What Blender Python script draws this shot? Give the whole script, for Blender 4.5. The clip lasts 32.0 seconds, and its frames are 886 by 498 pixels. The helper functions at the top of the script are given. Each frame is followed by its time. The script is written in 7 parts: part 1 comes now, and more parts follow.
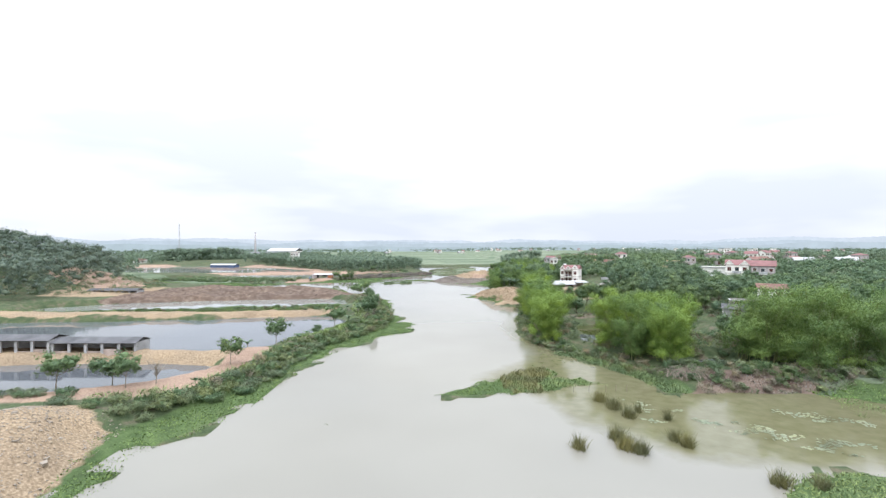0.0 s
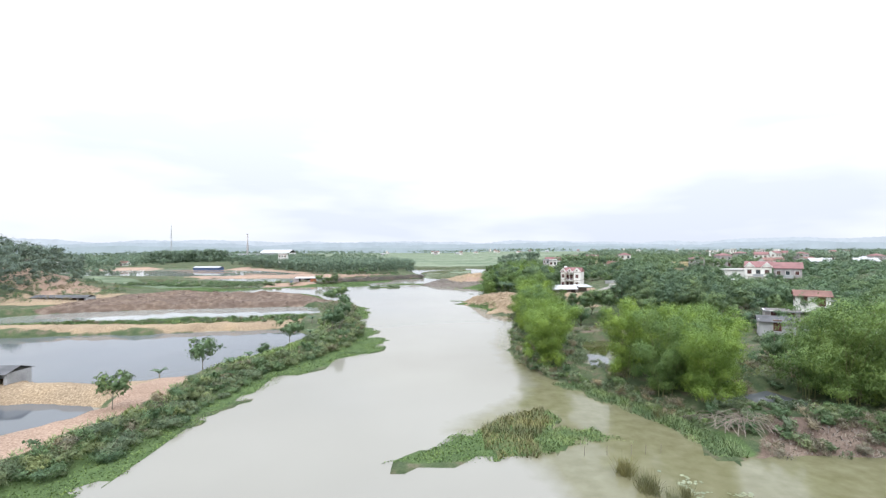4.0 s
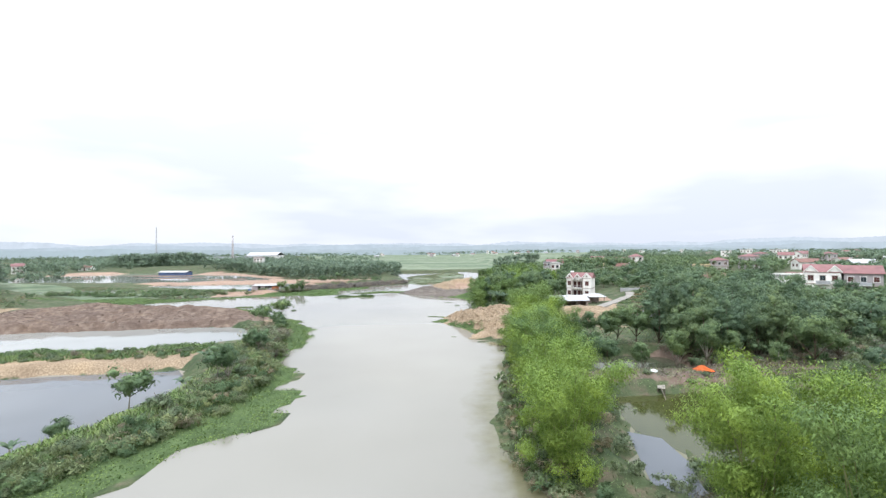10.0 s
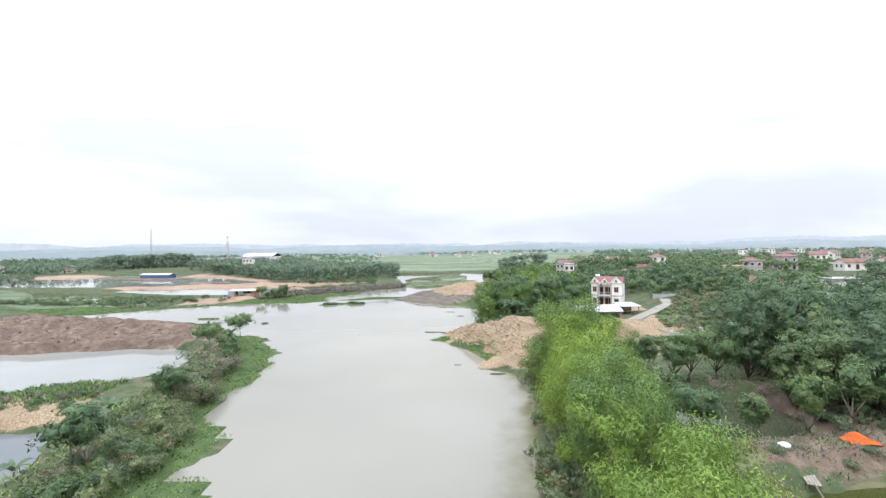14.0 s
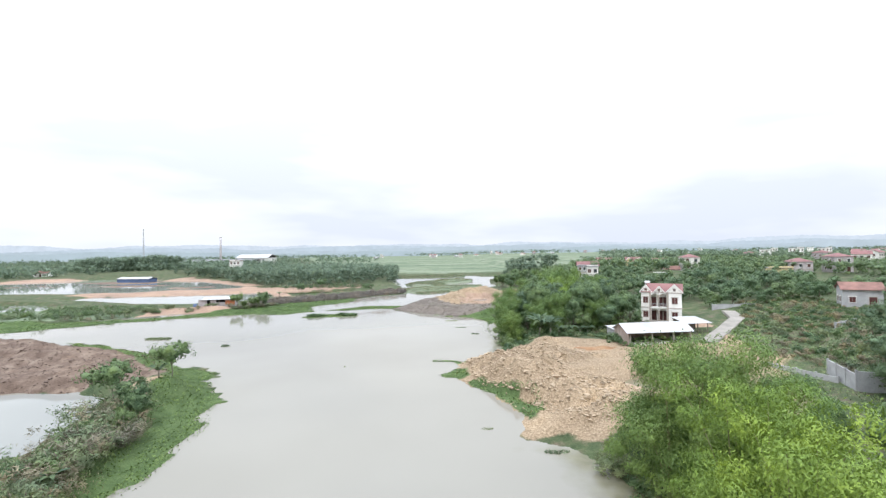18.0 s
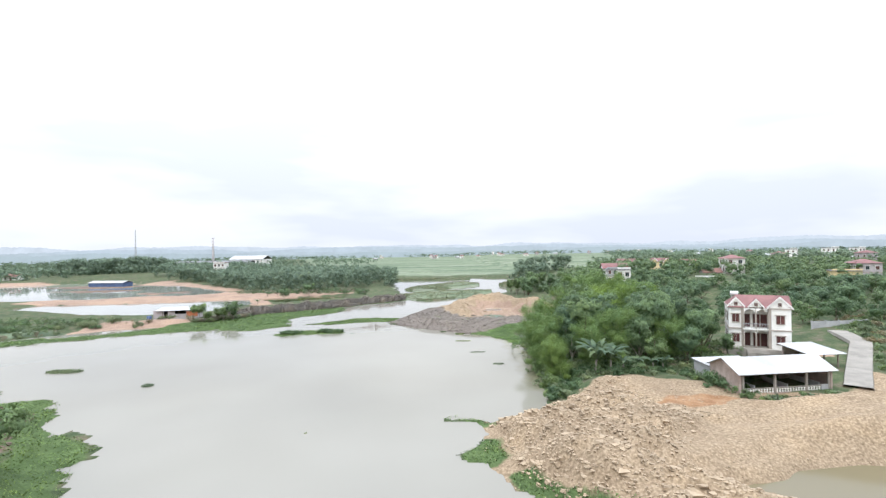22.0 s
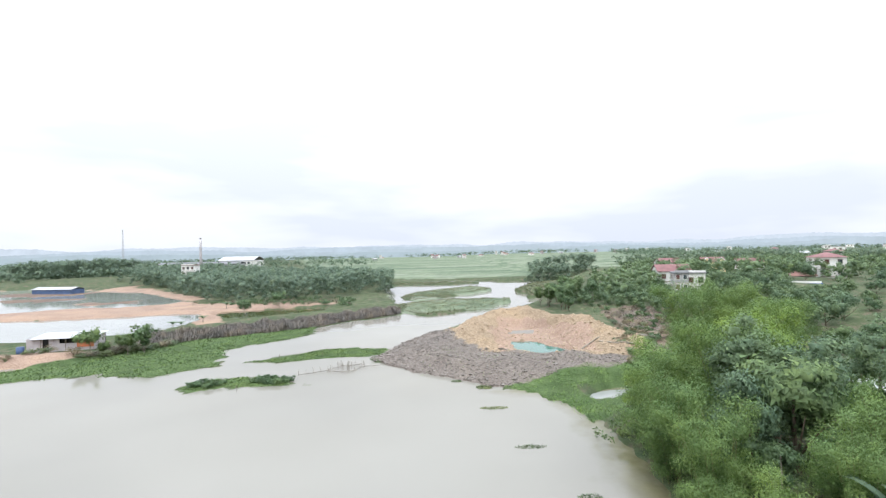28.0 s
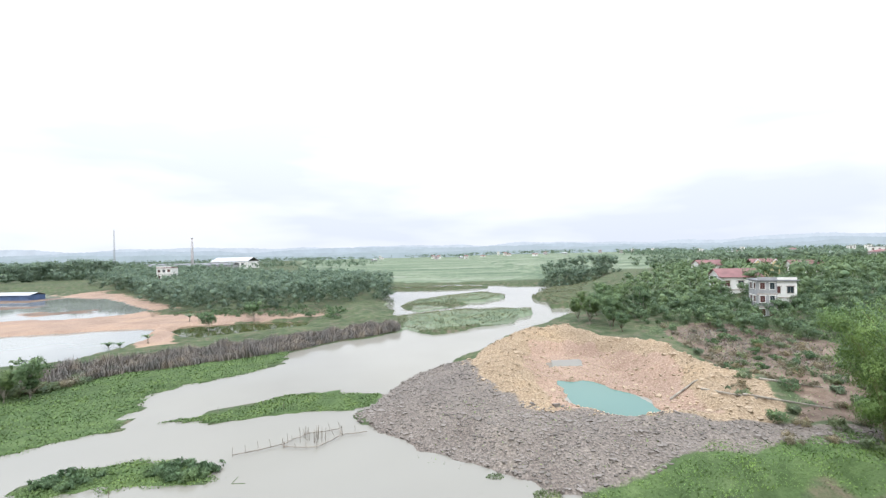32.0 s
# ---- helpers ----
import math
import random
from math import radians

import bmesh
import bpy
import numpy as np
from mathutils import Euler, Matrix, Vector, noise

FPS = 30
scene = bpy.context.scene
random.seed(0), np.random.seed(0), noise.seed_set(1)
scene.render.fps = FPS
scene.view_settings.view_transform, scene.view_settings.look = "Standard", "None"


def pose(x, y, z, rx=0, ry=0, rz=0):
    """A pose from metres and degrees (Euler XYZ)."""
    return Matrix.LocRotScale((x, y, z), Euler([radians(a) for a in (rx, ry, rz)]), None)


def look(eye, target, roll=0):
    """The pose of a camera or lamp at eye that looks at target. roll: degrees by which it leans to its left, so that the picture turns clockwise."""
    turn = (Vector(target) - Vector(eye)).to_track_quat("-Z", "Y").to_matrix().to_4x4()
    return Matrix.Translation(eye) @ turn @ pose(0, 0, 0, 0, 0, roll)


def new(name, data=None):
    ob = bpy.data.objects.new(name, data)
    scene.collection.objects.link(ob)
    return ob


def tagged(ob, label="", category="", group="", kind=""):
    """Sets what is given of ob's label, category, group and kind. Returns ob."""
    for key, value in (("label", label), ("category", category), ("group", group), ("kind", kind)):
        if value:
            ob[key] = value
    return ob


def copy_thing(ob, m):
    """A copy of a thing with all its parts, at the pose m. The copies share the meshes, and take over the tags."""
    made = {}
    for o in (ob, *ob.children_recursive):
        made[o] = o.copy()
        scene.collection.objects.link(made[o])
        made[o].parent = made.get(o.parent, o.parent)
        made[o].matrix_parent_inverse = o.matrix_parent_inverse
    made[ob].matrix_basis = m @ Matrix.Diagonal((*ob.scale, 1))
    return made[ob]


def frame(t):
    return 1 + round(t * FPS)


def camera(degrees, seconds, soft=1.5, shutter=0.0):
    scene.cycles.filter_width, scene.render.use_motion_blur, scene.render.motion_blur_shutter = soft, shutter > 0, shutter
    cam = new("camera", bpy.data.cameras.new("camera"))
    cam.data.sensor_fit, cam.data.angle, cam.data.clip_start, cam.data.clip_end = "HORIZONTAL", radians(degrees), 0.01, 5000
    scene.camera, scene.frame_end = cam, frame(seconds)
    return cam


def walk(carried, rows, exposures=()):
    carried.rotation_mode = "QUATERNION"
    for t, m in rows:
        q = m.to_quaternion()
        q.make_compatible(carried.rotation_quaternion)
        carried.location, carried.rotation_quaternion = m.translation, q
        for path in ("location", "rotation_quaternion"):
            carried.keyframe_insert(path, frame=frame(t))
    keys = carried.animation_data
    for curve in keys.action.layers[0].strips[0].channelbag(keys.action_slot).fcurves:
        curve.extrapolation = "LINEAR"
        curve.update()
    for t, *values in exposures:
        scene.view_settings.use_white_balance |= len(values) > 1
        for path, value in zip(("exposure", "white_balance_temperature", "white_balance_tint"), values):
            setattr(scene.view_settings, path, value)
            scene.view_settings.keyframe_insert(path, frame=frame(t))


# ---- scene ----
cam = camera(87.5, 32.0, 1.35)
METRES, EYE, TILT, LEAN, TURN = 225.0, 21.2, -0.3, 0.0, 0.0
ROWS = [
    (0.0, 0.0, 0.0, 0.0, 0.0, 0.0, -0.0),
    (0.5, 0.0025, 0.01, 0.0001, 0.01, 0.01, 0.01),
    (1.0, 0.005, 0.0211, -0.0, 0.01, 0.04, 0.02),
    (1.5, 0.0073, 0.0316, -0.0003, 0.02, 0.06, 0.04),
    (2.0, 0.0099, 0.0433, -0.0006, 0.0, 0.1, 0.06),
    (2.5, 0.0125, 0.0543, -0.0007, -0.03, 0.12, 0.09),
    (4.5, 0.0234, 0.1048, -0.0001, -0.14, 0.18, 0.15),
    (5.0, 0.0265, 0.1187, -0.0, -0.16, 0.2, 0.17),
    (5.5, 0.0294, 0.1317, -0.0, -0.18, 0.24, 0.19),
    (6.0, 0.0325, 0.146, -0.0001, -0.21, 0.27, 0.22),
    (6.5, 0.0354, 0.1595, -0.0001, -0.24, 0.31, 0.27),
    (7.0, 0.0387, 0.1745, -0.0001, -0.26, 0.34, 0.27),
    (7.5, 0.0416, 0.1886, 0.0, -0.28, 0.35, 0.27),
    (8.0, 0.0445, 0.2042, 0.0, -0.31, 0.36, 0.31),
    (8.5, 0.0469, 0.2186, -0.0, -0.3, 0.36, 0.33),
    (9.0, 0.0493, 0.2344, -0.0, -0.3, 0.36, 0.37),
    (9.5, 0.0515, 0.2493, -0.0003, -0.3, 0.37, 0.4),
    (10.0, 0.0535, 0.2651, -0.0004, -0.3, 0.38, 0.41),
    (10.5, 0.0552, 0.2798, -0.0003, -0.3, 0.37, 0.43),
    (11.0, 0.0563, 0.2954, -0.0003, -0.31, 0.38, 0.45),
    (11.5, 0.0571, 0.3095, -0.0002, -0.27, 0.38, 0.47),
    (12.0, 0.0577, 0.325, -0.0001, -0.21, 0.38, 0.49),
    (12.5, 0.0579, 0.3392, 0.0001, -0.16, 0.36, 0.52),
    (13.0, 0.0575, 0.3547, 0.0002, -0.14, 0.36, 0.57),
    (13.5, 0.0566, 0.369, 0.0001, -0.14, 0.39, 0.57),
    (14.0, 0.0552, 0.3849, 0.0001, -0.1, 0.4, 0.59),
    (14.5, 0.0541, 0.3997, 0.0001, -0.11, 0.43, 0.58),
    (16.5, 0.0484, 0.4654, 0.0008, -0.12, 0.39, 0.77),
    (17.0, 0.0467, 0.4826, 0.0008, -0.09, 0.44, 0.77),
    (17.5, 0.0455, 0.4984, 0.0011, -0.12, 0.46, 0.78),
    (18.0, 0.0443, 0.5157, 0.0012, -0.13, 0.47, 0.8),
    (18.5, 0.0436, 0.5318, 0.0012, -0.12, 0.5, 0.79),
    (19.0, 0.0431, 0.5496, 0.001, -0.09, 0.52, 0.81),
    (19.5, 0.0427, 0.566, 0.001, -0.1, 0.52, 0.84),
    (20.0, 0.0419, 0.5836, 0.0009, -0.1, 0.53, 0.87),
    (20.5, 0.0408, 0.6001, 0.0009, -0.1, 0.53, 0.9),
    (21.0, 0.0392, 0.6177, 0.0009, -0.12, 0.55, 0.93),
    (21.5, 0.0376, 0.6342, 0.0009, -0.11, 0.56, 0.9),
    (22.0, 0.0356, 0.652, 0.0009, -0.11, 0.59, 0.89),
    (22.5, 0.0337, 0.6682, 0.0011, -0.12, 0.59, 0.86),
    (23.0, 0.0322, 0.686, 0.0015, -0.15, 0.59, 0.86),
    (23.5, 0.0315, 0.7028, 0.0016, -0.15, 0.58, 0.88),
    (24.0, 0.0312, 0.7212, 0.0019, -0.13, 0.56, 0.88),
    (24.5, 0.0306, 0.7379, 0.0019, -0.08, 0.54, 0.9),
    (25.0, 0.0296, 0.7557, 0.0018, -0.07, 0.55, 0.9),
    (25.5, 0.0282, 0.7718, 0.0017, -0.09, 0.56, 0.9),
    (27.5, 0.0289, 0.8412, 0.0007, 0.01, 0.52, 1.19),
    (28.0, 0.0283, 0.859, 0.0008, 0.03, 0.55, 1.2),
    (28.5, 0.0274, 0.8753, 0.0009, 0.05, 0.58, 1.19),
    (29.0, 0.0263, 0.8928, 0.001, 0.04, 0.55, 1.21),
    (29.5, 0.025, 0.9088, 0.0011, 0.04, 0.59, 1.21),
    (30.0, 0.0235, 0.9264, 0.0013, 0.05, 0.59, 1.21),
    (30.5, 0.0219, 0.9426, 0.0012, 0.06, 0.61, 1.2),
    (31.0, 0.0203, 0.9597, 0.0016, 0.07, 0.59, 1.22),
    (31.5, 0.0187, 0.9755, 0.0019, 0.07, 0.6, 1.23),
    (32.0, 0.0167, 0.9926, 0.0023, 0.06, 0.62, 1.22),
]
walk(cam, [(t, pose(0, 0, EYE, TILT, LEAN, TURN) @ pose(METRES * x, METRES * y, METRES * z, 90 + pitch, roll, yaw)) for t, x, y, z, yaw, pitch, roll in ROWS],
     exposures=[(0.0, 0.12, 6180, 10), (32.0, 0.12, 6180, 10)])

# ---- world, sun, exposure ----
SUN_ELEV, SUN_TURN = 58.0, 200.0

world = bpy.data.worlds.new("overcast_sky")
scene.world = world
world.use_nodes = True
wt = world.node_tree
wt.nodes.clear()


def wnode(kind, **kw):
    n = wt.nodes.new(kind)
    for k, v in kw.items():
        n.inputs[k].default_value = v
    return n


w_out = wnode("ShaderNodeOutputWorld")
w_bg = wnode("ShaderNodeBackground", Strength=1.0)
w_sky = wt.nodes.new("ShaderNodeTexSky")
w_sky.sky_type, w_sky.sun_disc = "NISHITA", False
w_sky.sun_elevation, w_sky.sun_rotation = radians(SUN_ELEV), radians(SUN_TURN)
w_sky.dust_density, w_sky.ozone_density = 4.0, 1.0
w_dim = wt.nodes.new("ShaderNodeVectorMath")
w_dim.operation = "SCALE"
w_dim.inputs["Scale"].default_value = 0.1
w_geo = wt.nodes.new("ShaderNodeTexCoord")
w_sep = wt.nodes.new("ShaderNodeSeparateXYZ")
w_up = wt.nodes.new("ShaderNodeValToRGB")          # overcast: pale at the horizon, brighter overhead
w_up.color_ramp.elements[0].position, w_up.color_ramp.elements[0].color = 0.0, (0.87, 0.885, 0.93, 1)
w_up.color_ramp.elements[1].position, w_up.color_ramp.elements[1].color = 1.0, (2.85, 3.1, 3.5, 1)
e = w_up.color_ramp.elements.new(0.10)
e.color = (0.92, 0.93, 0.965, 1)
e = w_up.color_ramp.elements.new(0.26)
e.color = (1.08, 1.08, 1.07, 1)
e = w_up.color_ramp.elements.new(0.5)
e.color = (1.60, 1.70, 1.84, 1)
w_map = wt.nodes.new("ShaderNodeMapping")
w_map.inputs["Scale"].default_value = (1.3, 1.3, 5.5)
w_map.inputs["Location"].default_value = (1.6, 0.4, 0.1)
w_noise = wnode("ShaderNodeTexNoise", Scale=1.25, Detail=4.0, Roughness=0.5)
w_cl = wt.nodes.new("ShaderNodeValToRGB")
w_cl.color_ramp.elements[0].position, w_cl.color_ramp.elements[0].color = 0.38, (0.93, 0.955, 1.0, 1)
w_cl.color_ramp.elements[1].position, w_cl.color_ramp.elements[1].color = 0.50, (1.12, 1.12, 1.11, 1)
w_mul = wt.nodes.new("ShaderNodeMix")
w_mul.data_type, w_mul.blend_type = "RGBA", "MULTIPLY"
w_mul.inputs[0].default_value = 1.0
w_mix = wt.nodes.new("ShaderNodeMix")
w_mix.data_type = "RGBA"
w_mix.inputs[0].default_value = 0.93
L = wt.links.new
L(w_geo.outputs["Generated"], w_sep.inputs[0])
L(w_sep.outputs["Z"], w_up.inputs[0])
L(w_geo.outputs["Generated"], w_map.inputs["Vector"])
L(w_map.outputs[0], w_noise.inputs["Vector"])
L(w_noise.outputs["Fac"], w_cl.inputs[0])
L(w_up.outputs[0], w_mul.inputs[6])
L(w_cl.outputs[0], w_mul.inputs[7])
L(w_sky.outputs[0], w_dim.inputs[0])
L(w_dim.outputs[0], w_mix.inputs[6])
L(w_mul.outputs[2], w_mix.inputs[7])
L(w_mix.outputs[2], w_bg.inputs["Color"])
L(w_bg.outputs[0], w_out.inputs[0])

sun_data = bpy.data.lights.new("sun", "SUN")
sun_data.energy, sun_data.angle, sun_data.color = 1.5, radians(16), (1.0, 0.99, 0.97)
sun = new("sun", sun_data)
sa, se = radians(SUN_TURN), radians(SUN_ELEV)
sun.matrix_world = look((0, 0, 300), (-math.sin(sa) * 100, -math.cos(sa) * 100, 300 - 100 * math.tan(se)))


# ---- materials ----
def shader(name, rough=0.8, metal=0.0, spec=0.3):
    m = bpy.data.materials.new(name)
    m.use_nodes = True
    b = m.node_tree.nodes["Principled BSDF"]
    b.inputs["Roughness"].default_value = rough
    b.inputs["Metallic"].default_value = metal
    b.inputs["Specular IOR Level"].default_value = spec
    return m, m.node_tree, b


def noise_node(nt, scale, detail=4.0, rough=0.55, space="Object"):
    co = nt.nodes.new("ShaderNodeTexCoord")
    n = nt.nodes.new("ShaderNodeTexNoise")
    n.inputs["Scale"].default_value, n.inputs["Detail"].default_value, n.inputs["Roughness"].default_value = scale, detail, rough
    nt.links.new(co.outputs[space], n.inputs["Vector"])
    return n.outputs["Fac"]


def ramp(nt, fac, stops):
    r = nt.nodes.new("ShaderNodeValToRGB")
    el = r.color_ramp.elements
    for i, (p, c) in enumerate(stops):
        x = el[i] if i < 2 else el.new(p)
        x.position, x.color = p, (*c, 1)
    nt.links.new(fac, r.inputs[0])
    return r.outputs[0]


def mixc(nt, fac, a, b, blend="MIX"):
    n = nt.nodes.new("ShaderNodeMix")
    n.data_type, n.blend_type = "RGBA", blend
    for sock, v in ((n.inputs[0], fac), (n.inputs[6], a), (n.inputs[7], b)):
        if isinstance(v, (int, float)):
            sock.default_value = v
        elif isinstance(v, tuple):
            sock.default_value = (*v, 1)
        else:
            nt.links.new(v, sock)
    return n.outputs[2]


def bump(nt, b, height, strength=0.4, dist=0.05):
    n = nt.nodes.new("ShaderNodeBump")
    n.inputs["Strength"].default_value, n.inputs["Distance"].default_value = strength, dist
    nt.links.new(height, n.inputs["Height"])
    nt.links.new(n.outputs[0], b.inputs["Normal"])


def mult(c, k):
    return tuple(min(1.0, x * k) for x in c)


def surface(name, color, rough=0.8, scale=1.5, fine=18.0, vary=0.25, relief=0.3, dist=0.02, metal=0.0, spec=0.3, stain=None):
    """A worn surface: broad stains, fine grain and a shade of its own for each object."""
    m, nt, b = shader(name, rough, metal, spec)
    broad = noise_node(nt, scale, 5)
    grain = noise_node(nt, fine, 3)
    dark = stain or mult(color, 1 - 1.6 * vary)
    c = ramp(nt, broad, ((0.28, dark), (0.62, color), (0.85, mult(color, 1 + 0.5 * vary))))
    c = mixc(nt, 0.5, c, ramp(nt, grain, ((0.3, (1 - vary,) * 3), (0.7, (1 + vary * 0.6,) * 3))), "MULTIPLY")
    info = nt.nodes.new("ShaderNodeObjectInfo")
    c = mixc(nt, 0.5, c, ramp(nt, info.outputs["Random"], ((0.0, (0.8, 0.8, 0.8)), (1.0, (1.1, 1.1, 1.1)))), "MULTIPLY")
    nt.links.new(c, b.inputs["Base Color"])
    bump(nt, b, grain, relief, dist)
    return m


def leafy(name, dark, light, thin=0.3, rough=0.55, tree_vary=0.3):
    """Leaves: each leaf a shade of its own, each plant a little different."""
    m, nt, b = shader(name, rough, 0.0, 0.25)
    geo = nt.nodes.new("ShaderNodeNewGeometry")
    low = tuple(a * 0.6 + b * 0.4 for a, b in zip(dark, light))
    c = ramp(nt, geo.outputs["Random Per Island"], ((0.0, low), (0.75, light), (1.0, mult(light, 1.2))))
    patch = noise_node(nt, 0.42, 3)
    c = mixc(nt, 0.8, c, ramp(nt, patch, ((0.32, (0.56, 0.64, 0.66)), (0.5, (0.95, 0.96, 0.95)), (0.68, (1.3, 1.22, 1.0)))), "MULTIPLY")
    info = nt.nodes.new("ShaderNodeObjectInfo")
    c = mixc(nt, tree_vary * 2, c, ramp(nt, info.outputs["Random"], ((0.0, (0.72, 0.78, 0.86)), (0.5, (1, 1, 1)), (1.0, (1.2, 1.1, 0.8)))), "MULTIPLY")
    nt.links.new(c, b.inputs["Base Color"])
    tr = nt.nodes.new("ShaderNodeBsdfTranslucent")
    nt.links.new(c, tr.inputs["Color"])
    mx = nt.nodes.new("ShaderNodeMixShader")
    mx.inputs[0].default_value = thin
    nt.links.new(b.outputs[0], mx.inputs[1])
    nt.links.new(tr.outputs[0], mx.inputs[2])
    nt.links.new(mx.outputs[0], nt.nodes["Material Output"].inputs["Surface"])
    return m


def watery(name, color, rough=0.06, ripple=0.12, murk=0.25, scale=0.35):
    """Turbid water: silt gives the colour, the surface mirrors the sky."""
    m, nt, b = shader(name, rough, 0.0, 0.5)
    b.inputs["IOR"].default_value = 1.33
    broad = noise_node(nt, 0.02, 3)
    c = ramp(nt, broad, ((0.35, mult(color, 1 - murk)), (0.65, color)))
    nt.links.new(c, b.inputs["Base Color"])
    bump(nt, b, noise_node(nt, scale, 5, 0.6), ripple, 0.05)
    return m


def river_material():
    m, nt, b = shader("silty_river_water", 0.07, 0.0, 0.5)
    b.inputs["IOR"].default_value = 1.33
    c = ramp(nt, noise_node(nt, 0.02, 3), ((0.35, (0.21, 0.192, 0.155)), (0.65, (0.245, 0.226, 0.187))))
    a = nt.nodes.new("ShaderNodeAttribute")
    a.attribute_name = "shallow"
    s = nt.nodes.new("ShaderNodeMath")
    s.operation = "MULTIPLY_ADD"
    nt.links.new(noise_node(nt, 0.25, 5), s.inputs[0])
    s.inputs[1].default_value = 0.8
    k = nt.nodes.new("ShaderNodeMath")
    k.operation = "ADD"
    k.inputs[1].default_value = -0.4
    nt.links.new(a.outputs["Fac"], k.inputs[0])
    nt.links.new(k.outputs[0], s.inputs[2])
    f = ramp(nt, s.outputs[0], ((0.15, (0, 0, 0)), (0.75, (1, 1, 1))))
    c = mixc(nt, f, c, ramp(nt, noise_node(nt, 0.6, 4), ((0.3, (0.12, 0.11, 0.055)), (0.7, (0.17, 0.155, 0.09)))))
    nt.links.new(c, b.inputs["Base Color"])
    bump(nt, b, noise_node(nt, 0.35, 5, 0.6), 0.10, 0.05)
    return m


def ground_material():
    m, nt, b = shader("earth", 0.95, 0.0, 0.15)
    big, mid, fine = noise_node(nt, 0.05, 5), noise_node(nt, 0.5, 5), noise_node(nt, 4.0, 4)
    # undergrowth and bare soil where nothing else lies
    c = ramp(nt, mid, ((0.3, (0.045, 0.065, 0.03)), (0.5, (0.075, 0.095, 0.045)), (0.68, (0.14, 0.115, 0.08))))

    def layer(c, attr, stops, src, edge=0.25):
        a = nt.nodes.new("ShaderNodeAttribute")
        a.attribute_name = attr
        s = nt.nodes.new("ShaderNodeMath")
        s.operation = "ADD"
        nt.links.new(a.outputs["Fac"], s.inputs[0])
        k = nt.nodes.new("ShaderNodeMath")
        k.operation = "MULTIPLY_ADD"
        nt.links.new(mid, k.inputs[0])
        k.inputs[1].default_value, k.inputs[2].default_value = 0.9, -0.45
        nt.links.new(k.outputs[0], s.inputs[1])
        f = ramp(nt, s.outputs[0], ((0.5 - edge / 2, (0, 0, 0)), (0.5 + edge / 2, (1, 1, 1))))
        return mixc(nt, f, c, ramp(nt, src, stops))

    co = nt.nodes.new("ShaderNodeTexCoord")
    st = nt.nodes.new("ShaderNodeMapping")
    st.inputs["Scale"].default_value = (0.006, 0.03, 1.0)
    streak = nt.nodes.new("ShaderNodeTexNoise")
    streak.inputs["Scale"].default_value, streak.inputs["Detail"].default_value, streak.inputs["Roughness"].default_value = 1.0, 6.0, 0.65
    nt.links.new(co.outputs["Object"], st.inputs["Vector"])
    nt.links.new(st.outputs[0], streak.inputs["Vector"])
    # meadow greens, greyed to paint in the haze over the far plain
    c = layer(c, "meadow", ((0.36, (0.085, 0.115, 0.07)), (0.5, (0.15, 0.185, 0.115)), (0.66, (0.23, 0.24, 0.175))), streak.outputs["Fac"])
    c = layer(c, "sand", ((0.25, (0.18, 0.127, 0.077)), (0.5, (0.285, 0.21, 0.136)), (0.75, (0.385, 0.298, 0.2))), fine)
    c = layer(c, "clay", ((0.25, (0.235, 0.150, 0.105)), (0.5, (0.305, 0.21, 0.152)), (0.75, (0.37, 0.275, 0.208))), fine)
    c = layer(c, "mud", ((0.25, (0.098, 0.067, 0.050)), (0.5, (0.155, 0.111, 0.084)), (0.75, (0.24, 0.184, 0.142))), mid)
    c = layer(c, "gravel", ((0.3, (0.105, 0.088, 0.074)), (0.5, (0.168, 0.141, 0.119)), (0.7, (0.245, 0.207, 0.172))), fine)
    c = layer(c, "weed", ((0.3, (0.048, 0.074, 0.026)), (0.55, (0.078, 0.114, 0.042)), (0.75, (0.108, 0.148, 0.058))), mid)
    c = layer(c, "ochre", ((0.25, (0.20, 0.10, 0.05)), (0.5, (0.275, 0.155, 0.082)), (0.75, (0.35, 0.225, 0.13))), mid)
    patch = noise_node(nt, 0.13, 4, 0.6)
    c = mixc(nt, 0.6, c, ramp(nt, patch, ((0.3, (0.72, 0.68, 0.66)), (0.5, (1, 1, 1)), (0.72, (1.25, 1.2, 1.1)))), "MULTIPLY")
    c = mixc(nt, 0.55, c, ramp(nt, big, ((0.3, (0.78, 0.78, 0.8)), (0.7, (1.15, 1.12, 1.05)))), "MULTIPLY")
    c = mixc(nt, 0.5, c, ramp(nt, fine, ((0.3, (0.7, 0.7, 0.7)), (0.7, (1.2, 1.2, 1.2)))), "MULTIPLY")
    nt.links.new(c, b.inputs["Base Color"])
    bump(nt, b, fine, 0.6, 0.15)
    return m


EARTH = ground_material()
RIVER = river_material()
POND_GREY = watery("grey_pond_water", (0.127, 0.132, 0.138), 0.05, 0.06)
POND_PALE = watery("pale_pond_water", (0.27, 0.268, 0.24), 0.05, 0.05)
POND_GREEN = watery("green_pond_water", (0.062, 0.066, 0.020), 0.04, 0.05)
POND_BROWN = watery("brown_pit_water", (0.20, 0.165, 0.095), 0.16, 0.05)
POND_DARK = watery("dark_pond_water", (0.07, 0.075, 0.045), 0.04, 0.05)
POND_JADE = watery("jade_pool_water", (0.085, 0.165, 0.135), 0.03, 0.03, 0.1)
BAMBOO = leafy("bamboo_leaves", (0.125, 0.190, 0.034), (0.225, 0.315, 0.064), 0.28, tree_vary=0.2)
DARKBAMBOO = leafy("dark_bamboo_leaves", (0.095, 0.150, 0.042), (0.165, 0.242, 0.074), 0.28, tree_vary=0.2)
